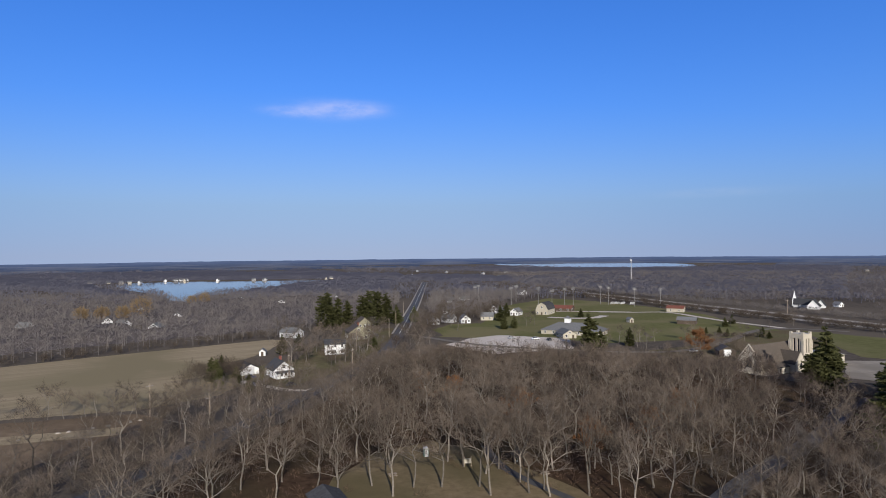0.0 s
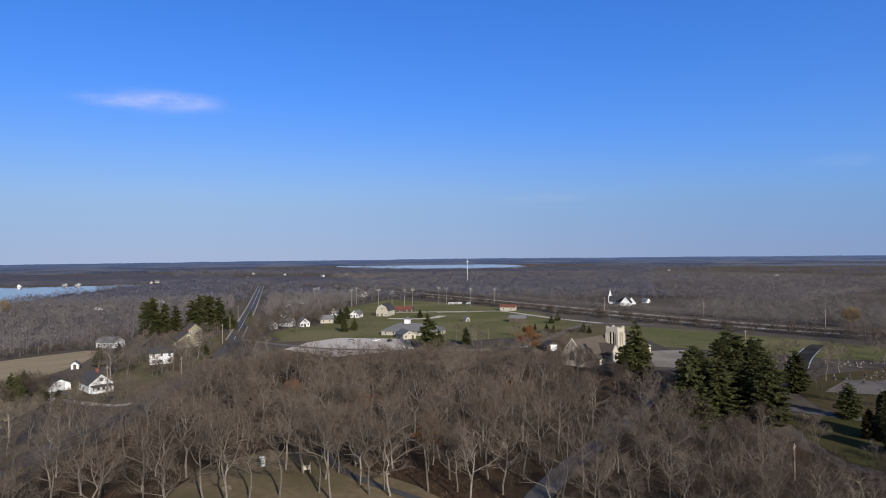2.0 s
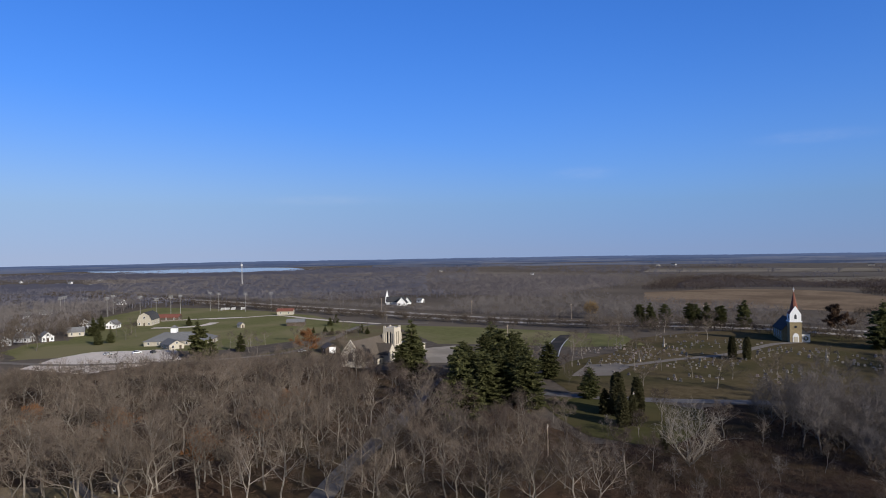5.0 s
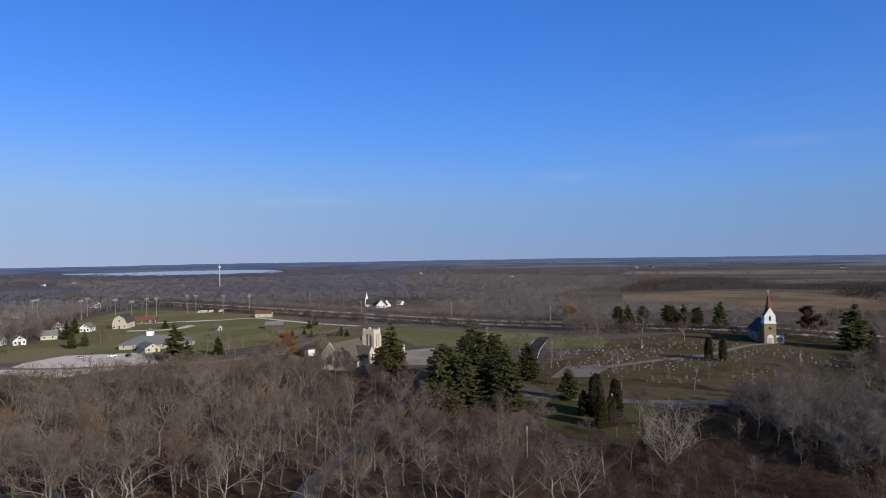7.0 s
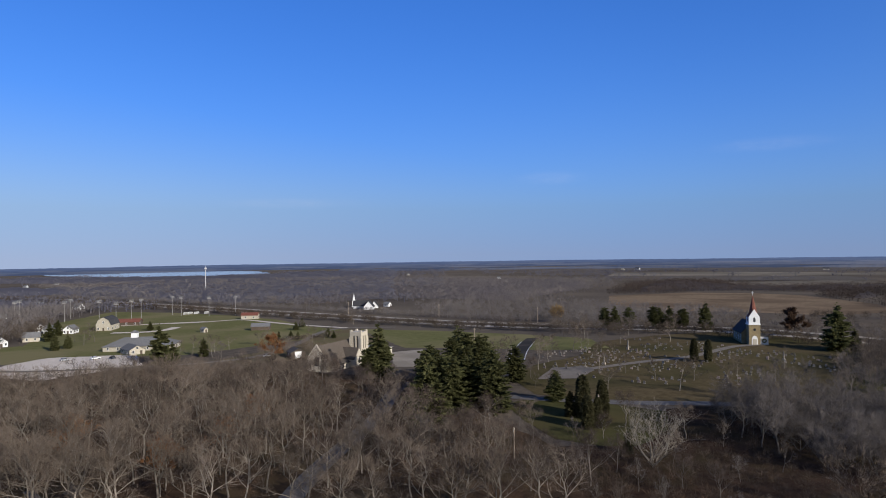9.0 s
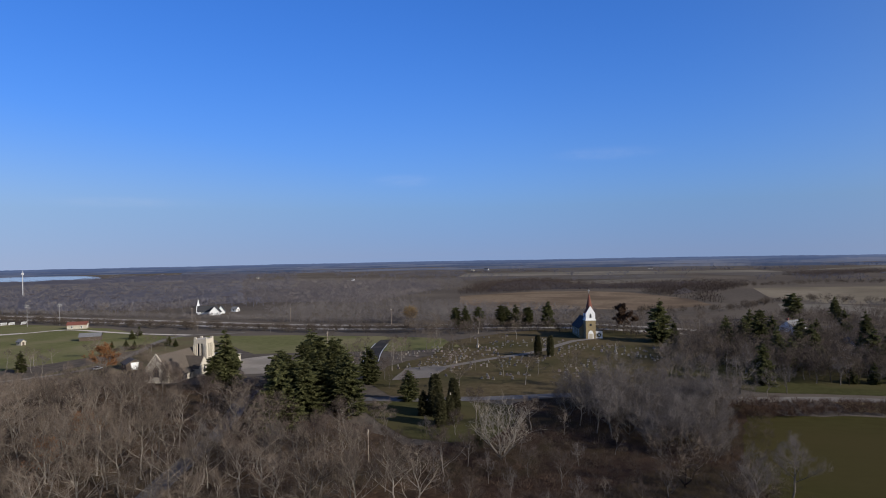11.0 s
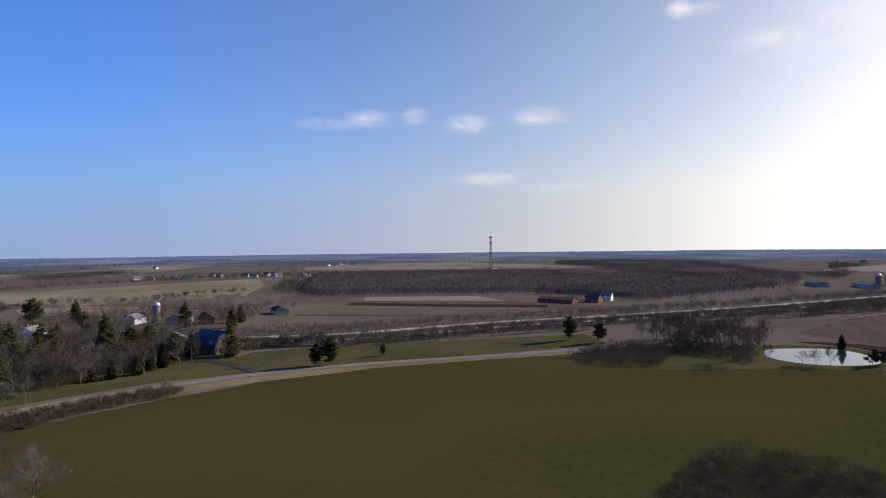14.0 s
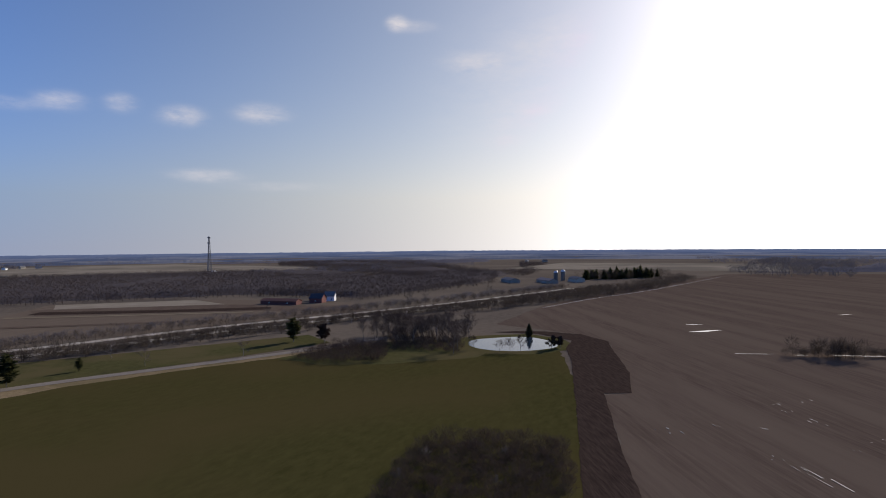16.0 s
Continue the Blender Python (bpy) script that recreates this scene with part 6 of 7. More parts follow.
# conifers
for kind, k, x, y, sz in [
    (SPRUCES, 1, 162, 386, 0.26), (SPRUCES, 1, 155, 388, 0.24), (SPRUCES, 1, 177, 367, 0.3), (SPRUCES, 1, 179, 361, 0.28), (SPRUCES, 1, 165, 382, 0.24), (SPRUCES, 1, 185, 381, 0.3), (SPRUCES, 1, 191, 435, 0.42), (SPRUCES, 0, 47, 500, 0.6),
    (TALL, 0, -83, 438, 1.0), (TALL, 1, -78, 434, 1.05), (TALL, 0, -72, 440, 0.9), (TALL, 1, -80, 446, 1.0), (SPRUCES, 0, -66, 444, 0.9), (TALL, 0, -57, 447, 0.95), (TALL, 1, -52, 445, 1.05), (TALL, 0, -46, 450, 1.0), (TALL, 1, -41, 456, 0.95), (TALL, 0, -50, 458, 1.0),
    (SPRUCES, 1, -81, 325, 0.55), (SPRUCES, 1, -84, 243, 0.45), (CEDARS, 0, -79, 247, 0.7), (SPRUCES, 1, -92, 257, 0.55), (CEDARS, 1, -71, 236, 0.7), (SPRUCES, 1, -36, 332, 0.5),
    (SPRUCES, 1, -34, 460, 0.85), (SPRUCES, 1, -22, 470, 0.7), (SPRUCES, 0, 73, 330, 0.95), (SPRUCES, 1, 80, 336, 0.6), (SPRUCES, 1, 96, 340, 0.55), (SPRUCES, 1, 40, 470, 0.7),
    (SPRUCES, 1, 38, 420, 0.55), (SPRUCES, 1, 45, 425, 0.5), (SPRUCES, 1, 102, 490, 0.4), (SPRUCES, 1, 180, 420, 0.4),
    (SPRUCES, 2, 134, 230, 0.98), (PINES, 1, 141, 238, 0.8), (PINES, 0, 127, 226, 0.7),
    (SPRUCES, 2, 151, 199, 1.04), (SPRUCES, 0, 141, 190, 1.0), (SPRUCES, 1, 160, 194, 1.05), (SPRUCES, 0, 108, 158, 1.1), (SPRUCES, 1, 120, 170, 1.15), (SPRUCES, 2, 133, 157, 0.92), (SPRUCES, 2, 122, 164, 0.9), (SPRUCES, 1, 136, 196, 1.1), (SPRUCES, 0, 154, 190, 0.95), (SPRUCES, 0, 140, 168, 0.9),
    (SPRUCES, 1, 146, 180, 1.1), (PINES, 0, 128, 186, 0.85), (SPRUCES, 1, 168, 186, 0.85), (SPRUCES, 0, 130, 166, 0.9), (SPRUCES, 1, 157, 154, 0.68), ([ARBOR], 0, 148, 134, 1.5), ([ARBOR], 0, 152, 130, 1.3), (CEDARS, 1, 146, 137, 0.9), (PINES, 0, 138, 178, 0.9), (PINES, 1, 148, 191, 1.1), (PINES, 0, 126, 172, 0.9), ([ARBOR], 0, 140, 125, 1.2), ([ARBOR], 0, 143, 124, 1.05),
    (CEDARS, 1, 131, 104, 0.62),
    (SPRUCES, 0, 310, 132, 1.12), (SPRUCES, 1, 318, 128, 0.6), ([LEAFY], 0, 339, 163, 1.25),
    (SPRUCES, 1, 318, 96, 0.8), (SPRUCES, 0, 300, 84, 0.9), (SPRUCES, 2, 282, 72, 0.72), (SPRUCES, 1, 278, 66, 0.75), (SPRUCES, 0, 320, 72, 0.85), (SPRUCES, 2, 330, 96, 0.8), (SPRUCES, 1, 342, 70, 0.8),
    (SPRUCES, 0, 300, 46, 0.75), (SPRUCES, 1, 294, 38, 0.7), (SPRUCES, 1, 278, 30, 0.45), (SPRUCES, 1, 272, 38, 0.45), (SPRUCES, 2, 322, 38, 0.8), (PINES, 0, 300, 18, 0.65), (CEDARS, 0, 316, 12, 1.0), (SPRUCES, 1, 313, -5, 0.9), (SPRUCES, 1, 248, 68, 0.9), (SPRUCES, 0, 299, 97, 0.85), (SPRUCES, 2, 315, 94, 0.75), (SPRUCES, 1, 290, 66, 0.95), (SPRUCES, 1, 300, 42, 1.05), (SPRUCES, 0, 509, 93, 0.8),
    (PINES, 1, 275, -38, 0.56), (PINES, 0, 276, -44, 0.64), (PINES, 1, 291, -71, 0.3), (PINES, 0, 300, -173, 0.66), ([LEAFY], 0, 286, -183, 0.85),
    ([LEAFY], 0, 191, -247, 0.52), ([LEAFY], 0, 190, -253, 0.48), (CEDARS, 0, 225, -272, 0.65), (SPRUCES, 2, 290, 60, 0.7), (SPRUCES, 0, 310, 66, 0.8), (SPRUCES, 1, 322, 84, 0.9), (PINES, 1, 326, 30, 0.8), (SPRUCES, 0, 306, 34, 0.75), (SPRUCES, 2, 336, 50, 0.75), (CEDARS, 0, 286, 26, 0.9), (CEDARS, 0, 292, 22, 1.0), (SPRUCES, 1, 268, 44, 0.4), (PINES, 0, 346, 96, 0.8), (SPRUCES, 1, 405, 60, 0.8), (SPRUCES, 0, 420, 72, 0.7), (PINES, 0, 470, 110, 1.0),
    (SPRUCES, 1, 430, -8, 0.8), (SPRUCES, 1, 460, -14, 0.7), (SPRUCES, 0, 440, 20, 0.8)]:
    planted(kind[k], x, y, (x * 37 + y * 11) % 360, sz)
for k, (x, y, h) in enumerate([(304, 257, 14), (311, 262, 11), (307, 252, 17.5), (317, 250, 15), (319, 234, 15), (328, 236, 13), (324, 227, 16.5), (333, 226, 13), (329, 221, 12), (336, 212, 16.5), (352, 236, 13), (346, 250, 12)]):
    planted((PINES[0], SPRUCES[0], SPRUCES[1], PINES[1])[k % 4], x, y, k * 40, h / 21)
copse(OAKS + PALES, scatter([(262, 235), (300, 300), (372, 205), (380, 120), (350, 110), (340, 195), (300, 222)], 11, 600, 27, lambda x, y: True), (0.5, 0.8))
for x, y in ((245, 160), (249, 156)):
    planted(ARBOR, x, y, x * 9, 1.08)
copse(OAKS + PALES, scatter([(250, 64), (262, 108), (345, 112), (420, 60), (400, -10), (330, -14), (280, 10)], 8, 900, 24), (0.55, 0.85))
copse(OAKS, [(205, 205), (214, 212), (232, 215), (262, 212), (178, 150), (205, 150), (222, 128), (190, 196), (332, 150), (176, 205), (182, 214), (196, 222), (208, 232)], (0.55, 0.85))
for x, y, sz in [(335, 326, 0.8), (-250, 476, 1.2), (-238, 482, 1.3), (-226, 486, 1.3), (-262, 470, 1.1), (-238, 615, 1.2), (-228, 620, 1.1)]:
    w = brush("golden_willow", [(x, y)], WILLOW, "golden-yellow leafless winter willow", "tree", 14 * sz, 6.5 * sz, 800, 2.4, 0.28, abs(int(x)), 0.1)
    w["kind"] = ""

# ---- wide woods ----
def all_inside(x, y, poly):
    """Which of many places lie in an outline."""
    c = np.zeros(x.shape, bool)
    for (x0, y0), (x1, y1) in zip(poly, poly[1:] + poly[:1]):
        if y0 != y1:
            c ^= ((y0 > y) != (y1 > y)) & (x < (x1 - x0) * (y - y0) / (y1 - y0) + x0)
    return c


def all_near(x, y, pts, w):
    c = np.zeros(x.shape, bool)
    for (x0, y0), (x1, y1) in zip(pts, pts[1:]):
        dx, dy = x1 - x0, y1 - y0
        k = np.clip(((x - x0) * dx + (y - y0) * dy) / (dx * dx + dy * dy), 0, 1)
        c |= (x - x0 - k * dx) ** 2 + (y - y0 - k * dy) ** 2 < w * w
    return c


def canopy(name, polys, mat, label, height, r0, r1, ratio=1.011, step=0.5, seed=1, patches=None, inset=5, low=0.4):
    """The closed mass of twigs below the crowns' tops of a wood: a lumpy sheet down to the ground at its edges."""
    rng = np.random.RandomState(seed)
    rows, cols = int(math.log(r1 / r0) / math.log(ratio)), int(226 / step)
    rad = r0 * ratio ** np.arange(rows)
    az = np.radians(48 - step * np.arange(cols))
    r, a = np.meshgrid(rad, az, indexing="ij")
    a = a + rng.uniform(-0.3, 0.3, a.shape) * radians(step)
    r = r * (1 + rng.uniform(-0.3, 0.3, a.shape) * (ratio - 1))
    x, y = -np.sin(a) * r, np.cos(a) * r
    keep = np.zeros(x.shape, bool)
    for p in polys:
        keep |= all_inside(x, y, p)
    if patches is not None:
        keep |= patches(x, y, a, r)
    for c in CLEAR:
        keep &= ~all_inside(x, y, c)
    for w, d in WAYS:
        keep &= ~all_near(x, y, w, d + 4)
    step_in = np.zeros(keep.shape, bool)
    step_in[inset:, 3:-3] = keep[inset:, 3:-3] & keep[:-inset, 3:-3] & keep[inset:, :-6] & keep[inset:, 6:]
    keep = step_in
    for bx, by, br in BUILT:
        keep &= (x - bx) ** 2 + (y - by) ** 2 > (br + 3) ** 2
    cell = keep[:-1, :-1] & keep[1:, :-1] & keep[:-1, 1:] & keep[1:, 1:]
    full = np.zeros(keep.shape, bool)
    full[1:-1, 1:-1] = cell[:-1, :-1] & cell[1:, :-1] & cell[:-1, 1:] & cell[1:, 1:]
    deep = full.copy()
    deep[2:] &= full[:-2]
    z = np.where(deep, height * rng.uniform(low, 1.1, x.shape), np.where(full, 0.25 * height, -0.3)) + 6.0 * np.exp(-((x - 330) ** 2 + (y - 185) ** 2) / 18050)
    verts = np.stack([x, y, z], 2).reshape(-1, 3)
    i, j = np.nonzero(cell)
    k = i * cols + j
    quads = np.stack([k, k + 1, k + cols + 1, k + cols], 1)
    used, back = np.unique(quads, return_inverse=True)
    me = bpy.data.meshes.new(name)
    me.from_pydata(verts[used].tolist(), [], back.reshape(-1, 4).tolist())
    me.materials.append(mat)
    me.polygons.foreach_set("use_smooth", [True] * len(me.polygons))
    me.update()
    return tagged(new(name, me), label, "wood", kind="stuff")


NORTH = [(-900, 150), (-420, 178), (-330, 252), (-205, 298), (-172, 328), (-104, 386), (-60, 465), (-44, 600), (-50, 720), (-900, 720)]
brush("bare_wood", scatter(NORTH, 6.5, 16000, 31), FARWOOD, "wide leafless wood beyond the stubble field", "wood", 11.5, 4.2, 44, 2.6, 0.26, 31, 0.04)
brush("scrub", [(p.x + random.gauss(0, 3), p.y + 3 + random.gauss(0, 3)) for p in smooth_line([(-420, 178), (-330, 253), (-205, 299), (-172, 329), (-104, 387)], 2.2)], SHRUB, "bare shrubs along the edge of the wood", "shrubs", 4.5, 2.4, 60, 1.5, 0.14, 79, 0.0)
NORTH_E = [(-14, 470), (-12, 720), (110, 720), (60, 610), (42, 540), (20, 470)]
brush("bare_wood", scatter(NORTH_E, 7.5, 3000, 32), FARWOOD, "bare trees between village houses", "wood", 11, 4.4, 60, 2.8, 0.28, 32, 0.2)
VILLAGE = [(-18, 395), (-14, 470), (0, 560), (60, 560), (58, 500), (34, 430), (12, 400)]
brush("bare_wood", scatter(VILLAGE, 5.4, 1600, 33), TWIG, "bare trees between village houses", "wood", 9.5, 4, 170, 1.8, 0.14, 33, 0.15)
ACROSS = [(120, 1000), (190, 800), (270, 600), (380, 620), (470, 430), (520, 520), (760, 620), (900, 760), (800, 1200), (420, 1400), (100, 1450)]
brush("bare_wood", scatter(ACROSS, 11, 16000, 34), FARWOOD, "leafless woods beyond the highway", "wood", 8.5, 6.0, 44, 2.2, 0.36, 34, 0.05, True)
MARSH = [(330, 500), (300, 430), (330, 330), (370, 240), (450, 240), (480, 320), (470, 430), (400, 520)]
brush("bare_wood", scatter(MARSH, 9, 2500, 35), FARWOOD, "bare brush beside the highway", "wood", 8, 4.2, 130, 2.0, 0.16, 35, 0.02)
WOOD_SE = [(790, -640), (1000, -700), (1250, -690), (1600, -880), (1640, -1100), (1309, -1150), (900, -900), (740, -800)]
WOOD_FARM = [(800, -950), (690, -950), (860, -1300), (1020, -1200)]
for seed, poly in ((36, [(620, 520), (760, 420), (840, 310), (960, 270), (1020, 420), (960, 640), (820, 640)]),
                   (37, [(620, 200), (720, 260), (900, 270), (780, 330), (680, 330)]),
                   (38, [(1240, -150), (1000, -95), (760, -60), (663, -80), (640, -175), (600, -290), (577, -349), (640, -480), (760, -620), (1010, -700), (1120, -600)]),
                   (39, [(480, -345), (600, -300), (650, -490), (800, -660), (720, -900), (560, -620)]),
                   (40, [(1250, 250), (1500, 180), (1600, 260), (1350, 340)]), (41, WOOD_SE), (42, WOOD_FARM)):
    # crowns use the shade-darkened twig colour
    brush("bare_wood", scatter(poly, 6.6, 16000, seed, lambda x, y: open_ground(x, y) and noise.noise((x * 0.006, y * 0.006, seed)) > -0.35), SHADETWIG, "far band of leafless woods", "wood", 8.5, 5.0, 34, 2.0, 0.34, seed, 0.0, True)
brush("farm_trees", scatter([(258, 72), (264, 104), (345, 108), (356, 30), (318, 10), (290, 26), (262, 44)], 4.4, 2600, 30, lambda x, y: not near_line((x, y), ROAD_S, 9) and all((x - bx) ** 2 + (y - by) ** 2 > (br * 0.7) ** 2 for bx, by, br in BUILT)), TWIG, "dense bare trees round the farm houses", "trees", 12, 4.4, 330, 1.7, 0.09, 30, 0.1)
brush("yard_trees", scatter([(-70, 292), (-84, 316), (-72, 350), (-80, 400), (-58, 430), (-36, 420), (-40, 340), (-48, 290)], 9, 500, 55, lambda x, y: not near_line((x, y), ROAD, 8) and all((x - bx) ** 2 + (y - by) ** 2 > br * br for bx, by, br in BUILT)), TWIG, "bare yard trees between village houses", "trees", 8, 3.6, 220, 1.5, 0.1, 55, 0.15)
brush("farm_trees", scatter([(400, 120), (520, 120), (560, 40), (540, -60), (470, -30), (410, 10)], 8, 1200, 45), TWIG, "bare trees round the farm", "trees", 10, 4.4, 170, 2.0, 0.14, 45, 0.12)
brush("farm_trees", [(1200 - 40 * k + random.uniform(-70, 70), 110 - 290 * k + random.uniform(-14, 14)) for k in (i / 69 for i in range(70))], SHRUB, "dark bare trees between the houses of a far hamlet", "trees", 7, 5, 60, 2.4, 0.4, 76, 0.02)
brush("hedgerow", [(330 + k * 1.1 + random.gauss(0, 3), -12 - k * 1.6 + random.gauss(0, 3)) for k in range(30)] + [(335 + random.gauss(0, 3), -30 - k * 3.2) for k in range(58)], SHRUB, "bare hedge behind the roadside lawn", "hedge", 5, 2.6, 120, 1.6, 0.14, 46, 0.03)
for seed, pts in ((81, [(694, 142), (682, 67), (756, 27), (770, -30)]), (82, [(470, 215), (560, 170), (640, 170), (694, 142)]), (83, [(864, 288), (1012, 206), (1122, 53)])):
    brush("hedgerow", [(p.x + random.gauss(0, 4), p.y + random.gauss(0, 4)) for p in smooth_line(pts, 4.0)], SHRUB, "bare hedge along a field edge", "hedge", 6, 3.4, 90, 1.8, 0.2, seed, 0.05)
brush("hedgerow", [(636 + k * 1.9 + random.gauss(0, 5), 135 - k * 4.6 + random.gauss(0, 4)) for k in range(36)], FARWOOD, "bare hedge between fields", "hedge", 4.5, 4, 90, 1.6, 0.2, 47, 0.1)
brush("hedgerow", [(336 + k * 0.22 + random.gauss(0, 5), -330 - k * 2.4 + random.gauss(0, 5)) for k in range(150)], SHRUB, "dark hedgerow beside the field ditch", "hedge", 7, 4.5, 70, 2.0, 0.22, 48, 0.02)
brush("hedgerow", scatter([(334, -345), (334, -410), (336, -460), (350, -590), (388, -800), (440, -860), (402, -680), (376, -514), (362, -438)], 6, 3000, 72, lambda x, y: True), SHRUB, "wide dark hedgerow of bare trees along the ditch", "hedge", 8.5, 4.2, 110, 2.0, 0.17, 72, 0.02)
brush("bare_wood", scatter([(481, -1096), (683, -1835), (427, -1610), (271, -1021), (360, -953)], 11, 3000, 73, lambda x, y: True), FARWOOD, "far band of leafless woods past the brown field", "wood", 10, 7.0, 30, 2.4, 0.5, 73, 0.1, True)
brush("bare_trees", [(90 + random.gauss(0, 6), -313 + random.gauss(0, 3)) for _ in range(16)], SHRUB, "clump of bare trees beside a ditch", "trees", 8.5, 3.4, 240, 1.8, 0.11, 49, 0.05)
brush("hedgerow", [(106 - 1.1 * k + random.gauss(0, 1), -303 - 0.93 * k + random.gauss(0, 1)) for k in range(46)], SHRUB, "low dark hedge along a field ditch", "hedge", 4, 2.4, 150, 1.2, 0.09, 74, 0.0)
brush("bare_trees", scatter([(232, 98), (262, 112), (300, 120), (322, 124), (345, 110), (300, 96), (262, 88), (240, 82)], 5.5, 900, 75, lambda x, y: not near_line((x, y), ROAD_S, 7) and all((x - bx) ** 2 + (y - by) ** 2 > br * br for bx, by, br in BUILT)), TWIG, "brown bare trees below the chapel rise", "trees", 9, 3.8, 260, 1.5, 0.09, 75, 0.08)
for k in range(42):
    u = random.random()
    planted(SPRUCES[k % 3], 520 - 40 * u + random.gauss(0, 9), -755 - 110 * u + random.gauss(0, 8), k * 50, random.uniform(0.6, 0.85))
brush("bare_trees", [(520 - 40 * u + random.gauss(0, 14), -750 - 125 * u + random.gauss(0, 12)) for u in (i / 79 for i in range(80))], SHRUB, "dark bare trees among conifers at a far farm", "trees", 13, 5, 90, 2.4, 0.25, 80, 0.03)

EAST_WOODS = [[(620, 520), (760, 420), (840, 310), (960, 270), (1020, 420), (960, 640), (820, 640)], [(620, 200), (720, 260), (900, 270), (780, 330), (680, 330)],
              [(1240, -150), (1000, -95), (760, -60), (663, -80), (640, -175), (600, -290), (577, -349), (640, -480), (760, -620), (1010, -700), (1120, -600)],
              [(480, -345), (600, -300), (650, -490), (800, -660), (720, -900), (560, -620)], [(1250, 250), (1500, 180), (1600, 260), (1350, 340)], [(481, -1096), (683, -1835), (427, -1610), (271, -1021), (360, -953)], WOOD_SE, WOOD_FARM]
canopy("bare_wood", [NORTH, NORTH_E], CANOPY, "closed grey-brown mass of leafless woods", 5.5, 300, 900, 1.012, 0.5, 91, None, 8)
canopy("bare_wood", [ACROSS], CANOPY, "closed grey-brown mass of woods beyond the highway", 5.0, 500, 1500, 1.012, 0.5, 93, None, 5, 0.6)
# east woods take the canopy copy that has shade in its colour
canopy("bare_wood", EAST_WOODS, SHADECANOPY, "closed mass of leafless woods past the fields, shade painted in", 5.2, 450, 1900, 1.010, 0.5, 94, None, 4, 0.75)


def far_patches(x, y, a, r):
    """Thick towards the lakes, in strips towards the plains."""
    w = np.sin(x * 0.0045 + 1.3 * np.sin(y * 0.0031)) + np.sin(y * 0.0058 + 1.7 * np.sin(x * 0.0023) + 2) + 0.5 * np.sin(x * 0.017 + y * 0.011)
    return np.where(a > radians(-34), (w > -1.5) & (r > 720), (w > 0.75) & (r > 1150))


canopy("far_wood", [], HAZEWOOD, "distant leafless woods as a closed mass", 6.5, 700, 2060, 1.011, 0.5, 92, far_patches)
# far woods to the skyline, thick towards the lakes and broken by fields towards the plains
rng = random.Random(51)
places = []
while len(places) < 4200:
    a = radians(rng.uniform(-176, 46))
    r = 700 * (2150 / 700) ** rng.random()
    x, y = -math.sin(a) * r, math.cos(a) * r
    north = a > radians(-36)
    patch = noise.noise((x * 0.0011, y * 0.0011, 7)) + 0.5 * noise.noise((x * 0.004, y * 0.004, 2))
    if (not north and (r < 1150 or patch < 0.10)) or (north and patch < -0.42) or not open_ground(x, y):
        continue
    places.append((x, y))
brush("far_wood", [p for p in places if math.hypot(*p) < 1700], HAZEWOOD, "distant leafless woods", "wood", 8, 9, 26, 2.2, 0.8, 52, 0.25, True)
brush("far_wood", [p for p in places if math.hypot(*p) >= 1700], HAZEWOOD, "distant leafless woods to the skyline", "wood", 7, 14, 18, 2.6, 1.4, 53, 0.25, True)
# ---- graves ----
def gravestone(name, label, shapes):
    root = tagged(new(name), label, "gravestone", "graves in the cemetery")
    for nm, sh, mt in shapes:
        part(nm, sh, mt, root)
    return root


def slab(w, h, mt):
    return [("plinth", Shape().box(-w / 2 - 0.15, w / 2 + 0.15, -0.25, 0.25, -0.2, 0.2), CONCRETE),
            ("stone", Shape().prism([(-w / 2, 0.2), (w / 2, 0.2), (w / 2, h * 0.85), (w * 0.3, h), (-w * 0.3, h), (-w / 2, h * 0.85)], -0.13, 0.13), mt)]


GRAVES = [gravestone("gravestone", "pale upright granite gravestone on grass", slab(1.0, 1.0, GRANITE)), gravestone("gravestone", "small pale gravestone on grass", slab(0.6, 0.8, GRANITE)),
          gravestone("gravestone", "dark reddish granite gravestone on grass", slab(1.2, 0.9, REDGRANITE)), gravestone("gravestone", "low wide pale gravestone on grass", slab(1.3, 0.6, GRANITE)),
          gravestone("obelisk", "tall pale stone obelisk monument in the cemetery", [("plinth", Shape().box(-0.6, 0.6, -0.6, 0.6, -0.2, 0.9), CONCRETE),
                     ("shaft", Shape().tube((0, 0, 0.9), (0, 0, 3.6), 0.5, 0.28, 4).tube((0, 0, 3.6), (0, 0, 4.1), 0.28, 0.02, 4), GRANITE)]),
          gravestone("stone_cross", "pale stone cross monument in the cemetery", [("plinth", Shape().box(-0.5, 0.5, -0.4, 0.4, -0.2, 0.6), CONCRETE),
                     ("cross", Shape().box(-0.14, 0.14, -0.12, 0.12, 0.6, 2.5).box(-0.6, 0.6, -0.12, 0.12, 1.6, 1.88), GRANITE)])]
rng = random.Random(77)
count = 0
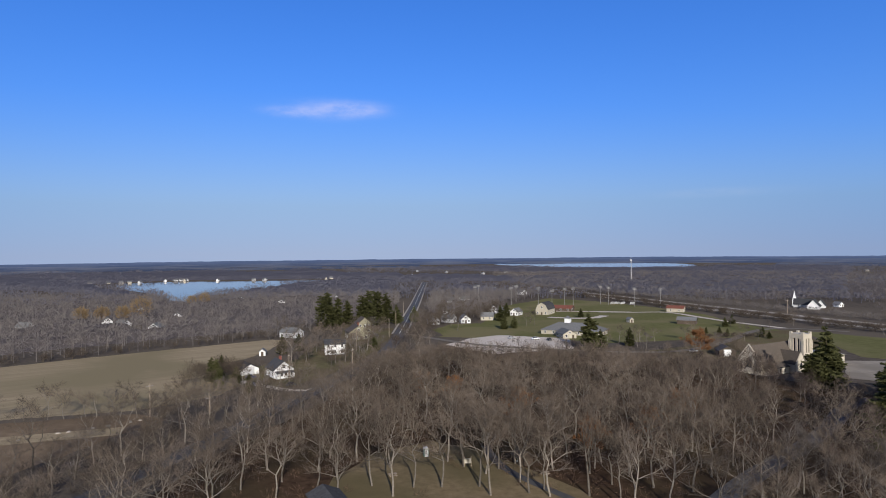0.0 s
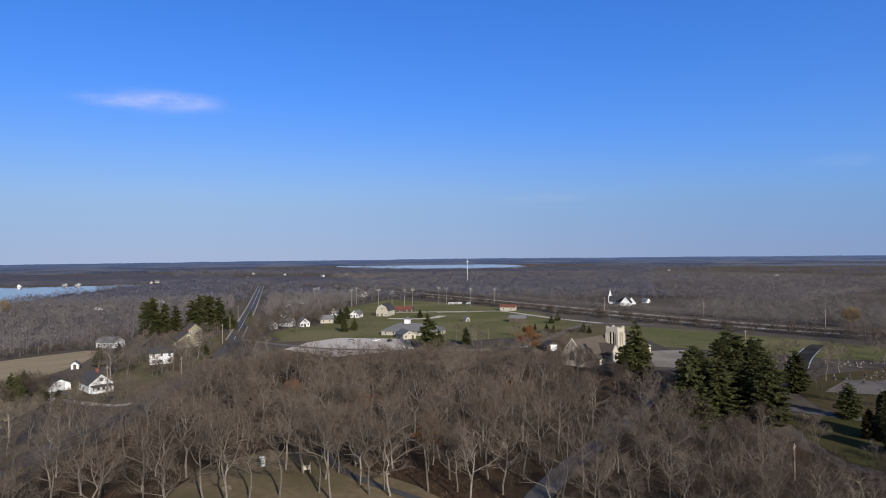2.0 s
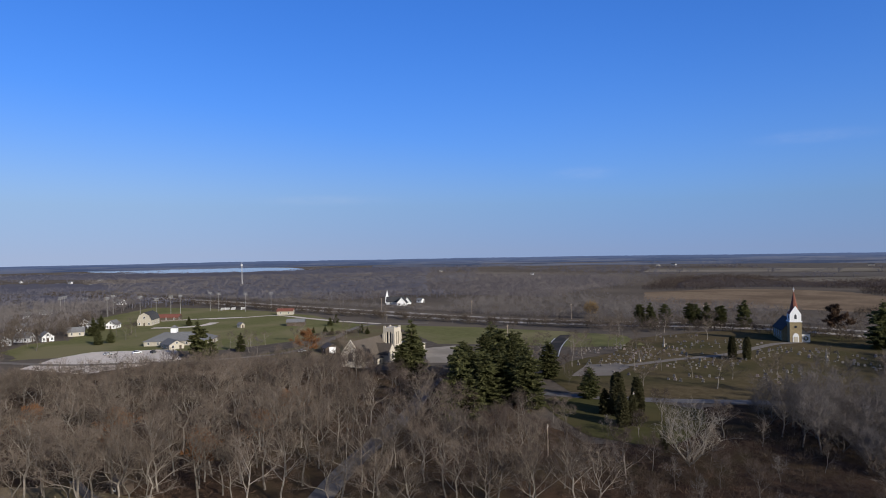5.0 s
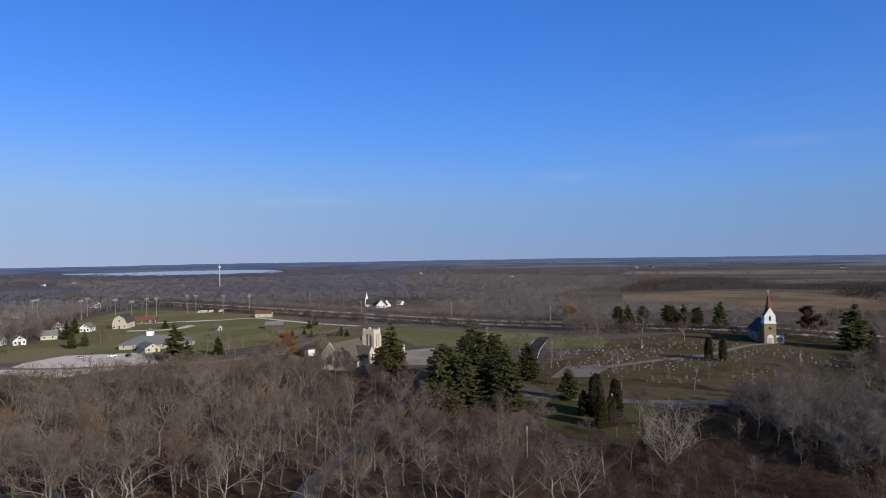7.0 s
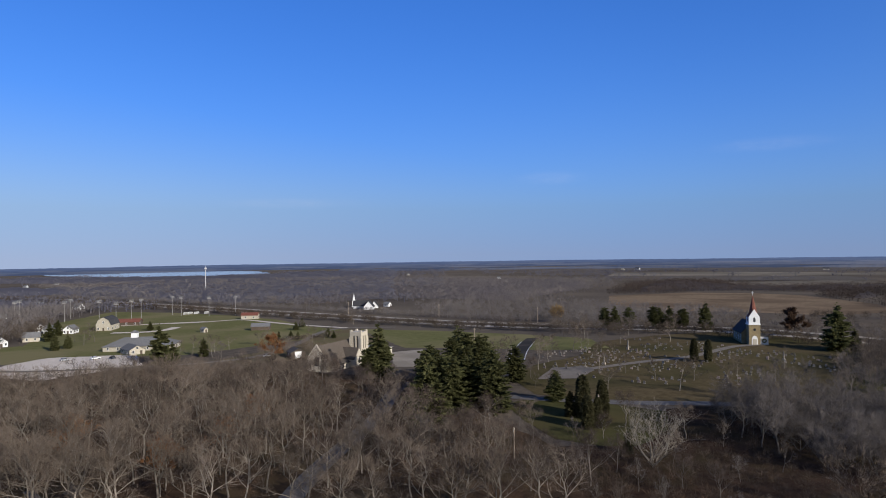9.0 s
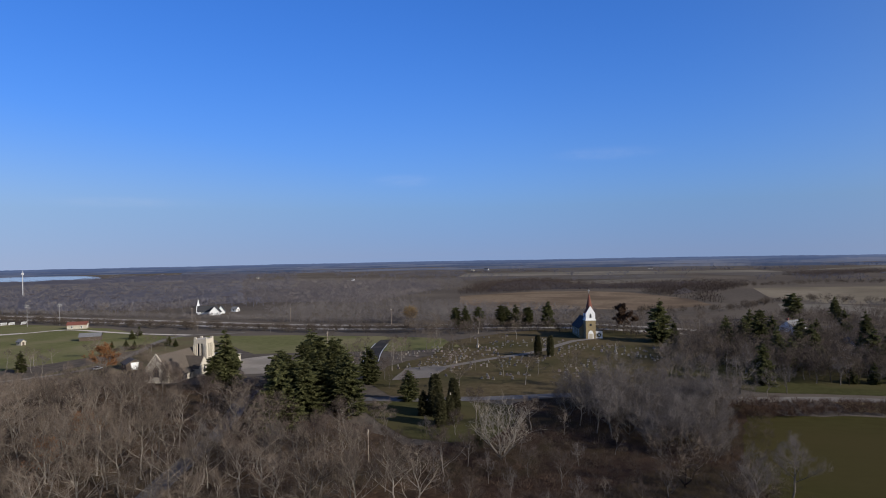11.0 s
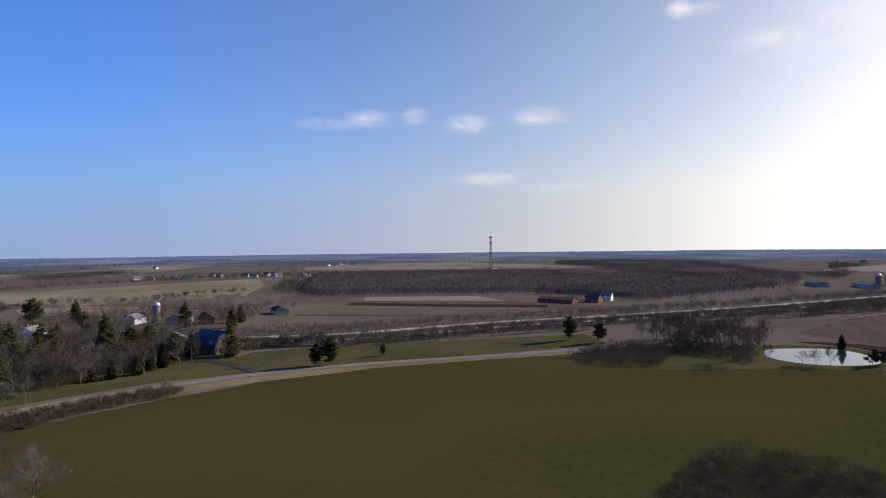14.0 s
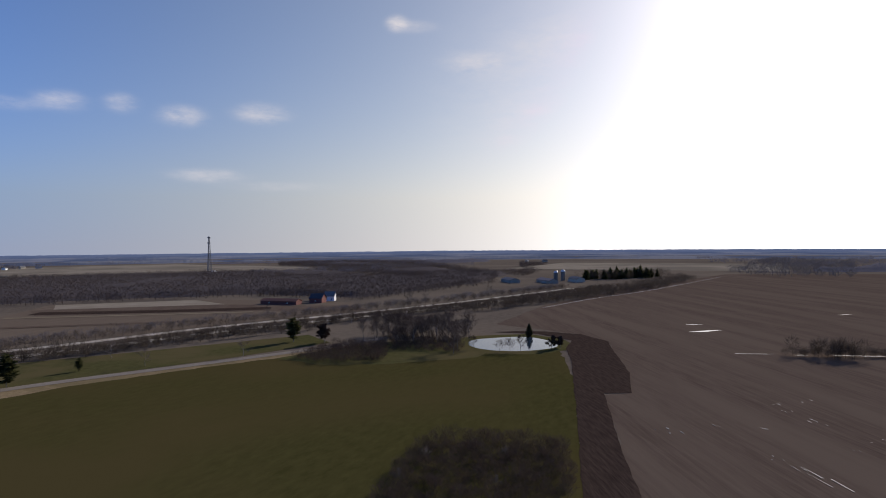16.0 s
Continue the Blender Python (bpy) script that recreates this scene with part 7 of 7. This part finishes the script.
for row in range(40):
    for col in range(44):
        x = 176 + row * 4.4 + rng.gauss(0, 0.4)
        y = 104 + col * 2.7 + rng.gauss(0, 0.5)
        if count >= 280 or not inside((x, y), GRAVE_GROUND) or near_line((x, y), LANE, 3.5) or near_line((x, y), ROAD_S, 6) or not all((x - bx) ** 2 + (y - by) ** 2 > br * br for bx, by, br in BUILT):
            continue
        if noise.noise((x * 0.045, y * 0.045, 9)) < -0.12 or rng.random() < 0.35:
            continue
        copy_thing(rng.choices(GRAVES, (8, 7, 6, 5, 0.6, 0.5))[0], pose(x, y, hill(x, y) + 0.05, rng.uniform(-3, 3), rng.uniform(-3, 3), 105 + rng.gauss(0, 6)) @ Matrix.Diagonal((0.8, 0.8, rng.uniform(0.65, 1.15), 1)))
        count += 1
PROTOS += GRAVES

for p in PROTOS:
    for o in (*p.children_recursive, p):
        bpy.data.objects.remove(o)


# ---- small things ----
def car(x, y, turn, paint, label):
    ob = thing("car", x, y, turn, label, "car", z=hill(x, y) + 0.2)
    body = Shape().prism([(-2.15, 0.35), (2.15, 0.35), (2.2, 0.75), (1.5, 0.92), (-1.9, 0.98), (-2.2, 0.8)], -0.88, 0.88)
    part("body", body, paint, ob)
    part("cabin", Shape().prism([(-1.7, 0.95), (1.0, 0.92), (0.45, 1.42), (-1.2, 1.45)], -0.78, 0.78), PANE, ob, "dark glazed cabin")
    part("roof", Shape().box(-1.2, 0.45, -0.76, 0.76, 1.42, 1.48), paint, ob)
    for u in (-1.35, 1.35):
        for v in (-0.85, 0.85):
            part("wheel", Shape().tube((u, v - 0.1, 0.32), (u, v + 0.1, 0.32), 0.32, 0.32, 12), DARKROOF, ob)


for x, y, a, m, lab in [(-58, 246, 60, DARKROOF, "dark parked car on the house drive"), (51, 368, 10, WHITE, "white parked car on the gravel lot"), (38, 372, 15, GREYSIDE, "grey parked car on the gravel lot"),
                        (58, 364, 100, DARKROOF, "dark parked car on the gravel lot"), (120, 316, 30, GREYSIDE, "grey parked car beside the church"), (-78, 262, 20, BLUEROOF, "dark blue car beside the garage")]:
    car(x, y, a, m, lab)

for x, y in [(156, 606), (160, 606), (165, 605), (173, 602)]:
    gl = thing("soccer_goal", x, y, 20, "small white goal frame on the sports field", "goal", "goals on the sports field")
    for u in (-2.2, 2.2):
        part("post", Shape().box(u - 0.1, u + 0.1, -0.1, 0.1, -0.1, 2.1), WHITE, gl)
        part("brace", Shape().tube((u, 0, 2.1), (u, 1.4, 0), 0.06, 0.06, 6), WHITE, gl)
    part("crossbar", Shape().box(-2.3, 2.3, -0.1, 0.1, 2.0, 2.2), WHITE, gl)
    part("net", Shape().add([(-2.2, 0.1, 2.0), (2.2, 0.1, 2.0), (2.2, 1.4, 0), (-2.2, 1.4, 0), (-2.2, 0.16, 2.0), (2.2, 0.16, 2.0), (2.2, 1.46, 0), (-2.2, 1.46, 0)], [(0, 1, 2, 3), (7, 6, 5, 4)]), GREYSIDE, gl, "pale net")
board = thing("notice_board", 5, 152, 10, "pale notice board on two posts in the clearing", "sign")
part("panel", Shape().box(-0.8, 0.8, -0.06, 0.06, 0.9, 2.0), CREAM, board)
for u in (-0.8, 0.8):
    part("post", Shape().box(u - 0.07, u + 0.07, 0.06, 0.2, -0.2, 2.4), POLEWOOD, board)
toilet = thing("portable_toilet", -5, 160, 20, "pale green portable toilet cabin in the clearing", "toilet")
part("cabin", Shape().box(-0.55, 0.55, -0.55, 0.55, -0.1, 2.1), GREENPLASTIC, toilet)
part("roof", Shape().prism([(-0.6, 2.1), (0.6, 2.1), (0.4, 2.35), (-0.4, 2.35)], -0.6, 0.6), WHITE, toilet, "white domed roof")
part("door", Shape().box(-0.4, 0.4, -0.6, -0.55, 0.05, 1.95), GREYSIDE, toilet)
house("small brown shed under the oaks", 18, 154, 20, 3.2, 4, 2.2, 1.0, DARKWOOD, BROWNROOF, name="shed", front=1, sides=1, category="shed")
house("dark-roofed picnic shelter with pale eaves in the wood", -23, 127, 25, 6, 8, 2.4, 1.3, DARKWOOD, DARKROOF, name="picnic_shelter", front=0, sides=0, door=False, category="shelter")
rng = random.Random(15)
for k in range(14):
    x, y = -118 + k * 2.3 + rng.uniform(-1, 1), 175 + k * 2.05 + rng.uniform(-1, 1)
    b = Shape()
    n = 7
    ring = [(rng.uniform(0.3, 0.7) * math.cos(6.283 * i / n), rng.uniform(0.3, 0.6) * math.sin(6.283 * i / n)) for i in range(n)]
    b.v = [(u, v, -0.1) for u, v in ring] + [(u * 0.6, v * 0.6, rng.uniform(0.3, 0.5)) for u, v in ring] + [(0, 0, 0.5)]
    b.f = [(i, (i + 1) % n, (i + 1) % n + n, i + n) for i in range(n)] + [(i + n, (i + 1) % n + n, 2 * n) for i in range(n)]
    if k % 3:
        tagged(part("boulder", b, GRANITE, m=pose(x, y, 0.05, 0, 0, k * 50) @ Matrix.Diagonal((1.6, 1.0, 0.8, 1))), "pale field boulder at the field edge", "boulder", "boulders along the field")
for x, y, a in [(-12, 146, 20), (22, 146, 40)]:
    tb = thing("picnic_table", x, y, a, "weathered wooden picnic table under the oaks", "table", "picnic tables")
    part("tabletop", Shape().box(-0.9, 0.9, -0.38, 0.38, 0.7, 0.76), POLEWOOD, tb)
    for v in (-0.7, 0.7):
        part("bench", Shape().box(-0.9, 0.9, v - 0.14, v + 0.14, 0.42, 0.47), POLEWOOD, tb)
    for u in (-0.65, 0.65):
        part("leg", Shape().box(u - 0.05, u + 0.05, -0.75, 0.75, 0.36, 0.42).box(u - 0.05, u + 0.05, -0.5, -0.4, -0.15, 0.7).box(u - 0.05, u + 0.05, 0.4, 0.5, -0.15, 0.7), POLEWOOD, tb)
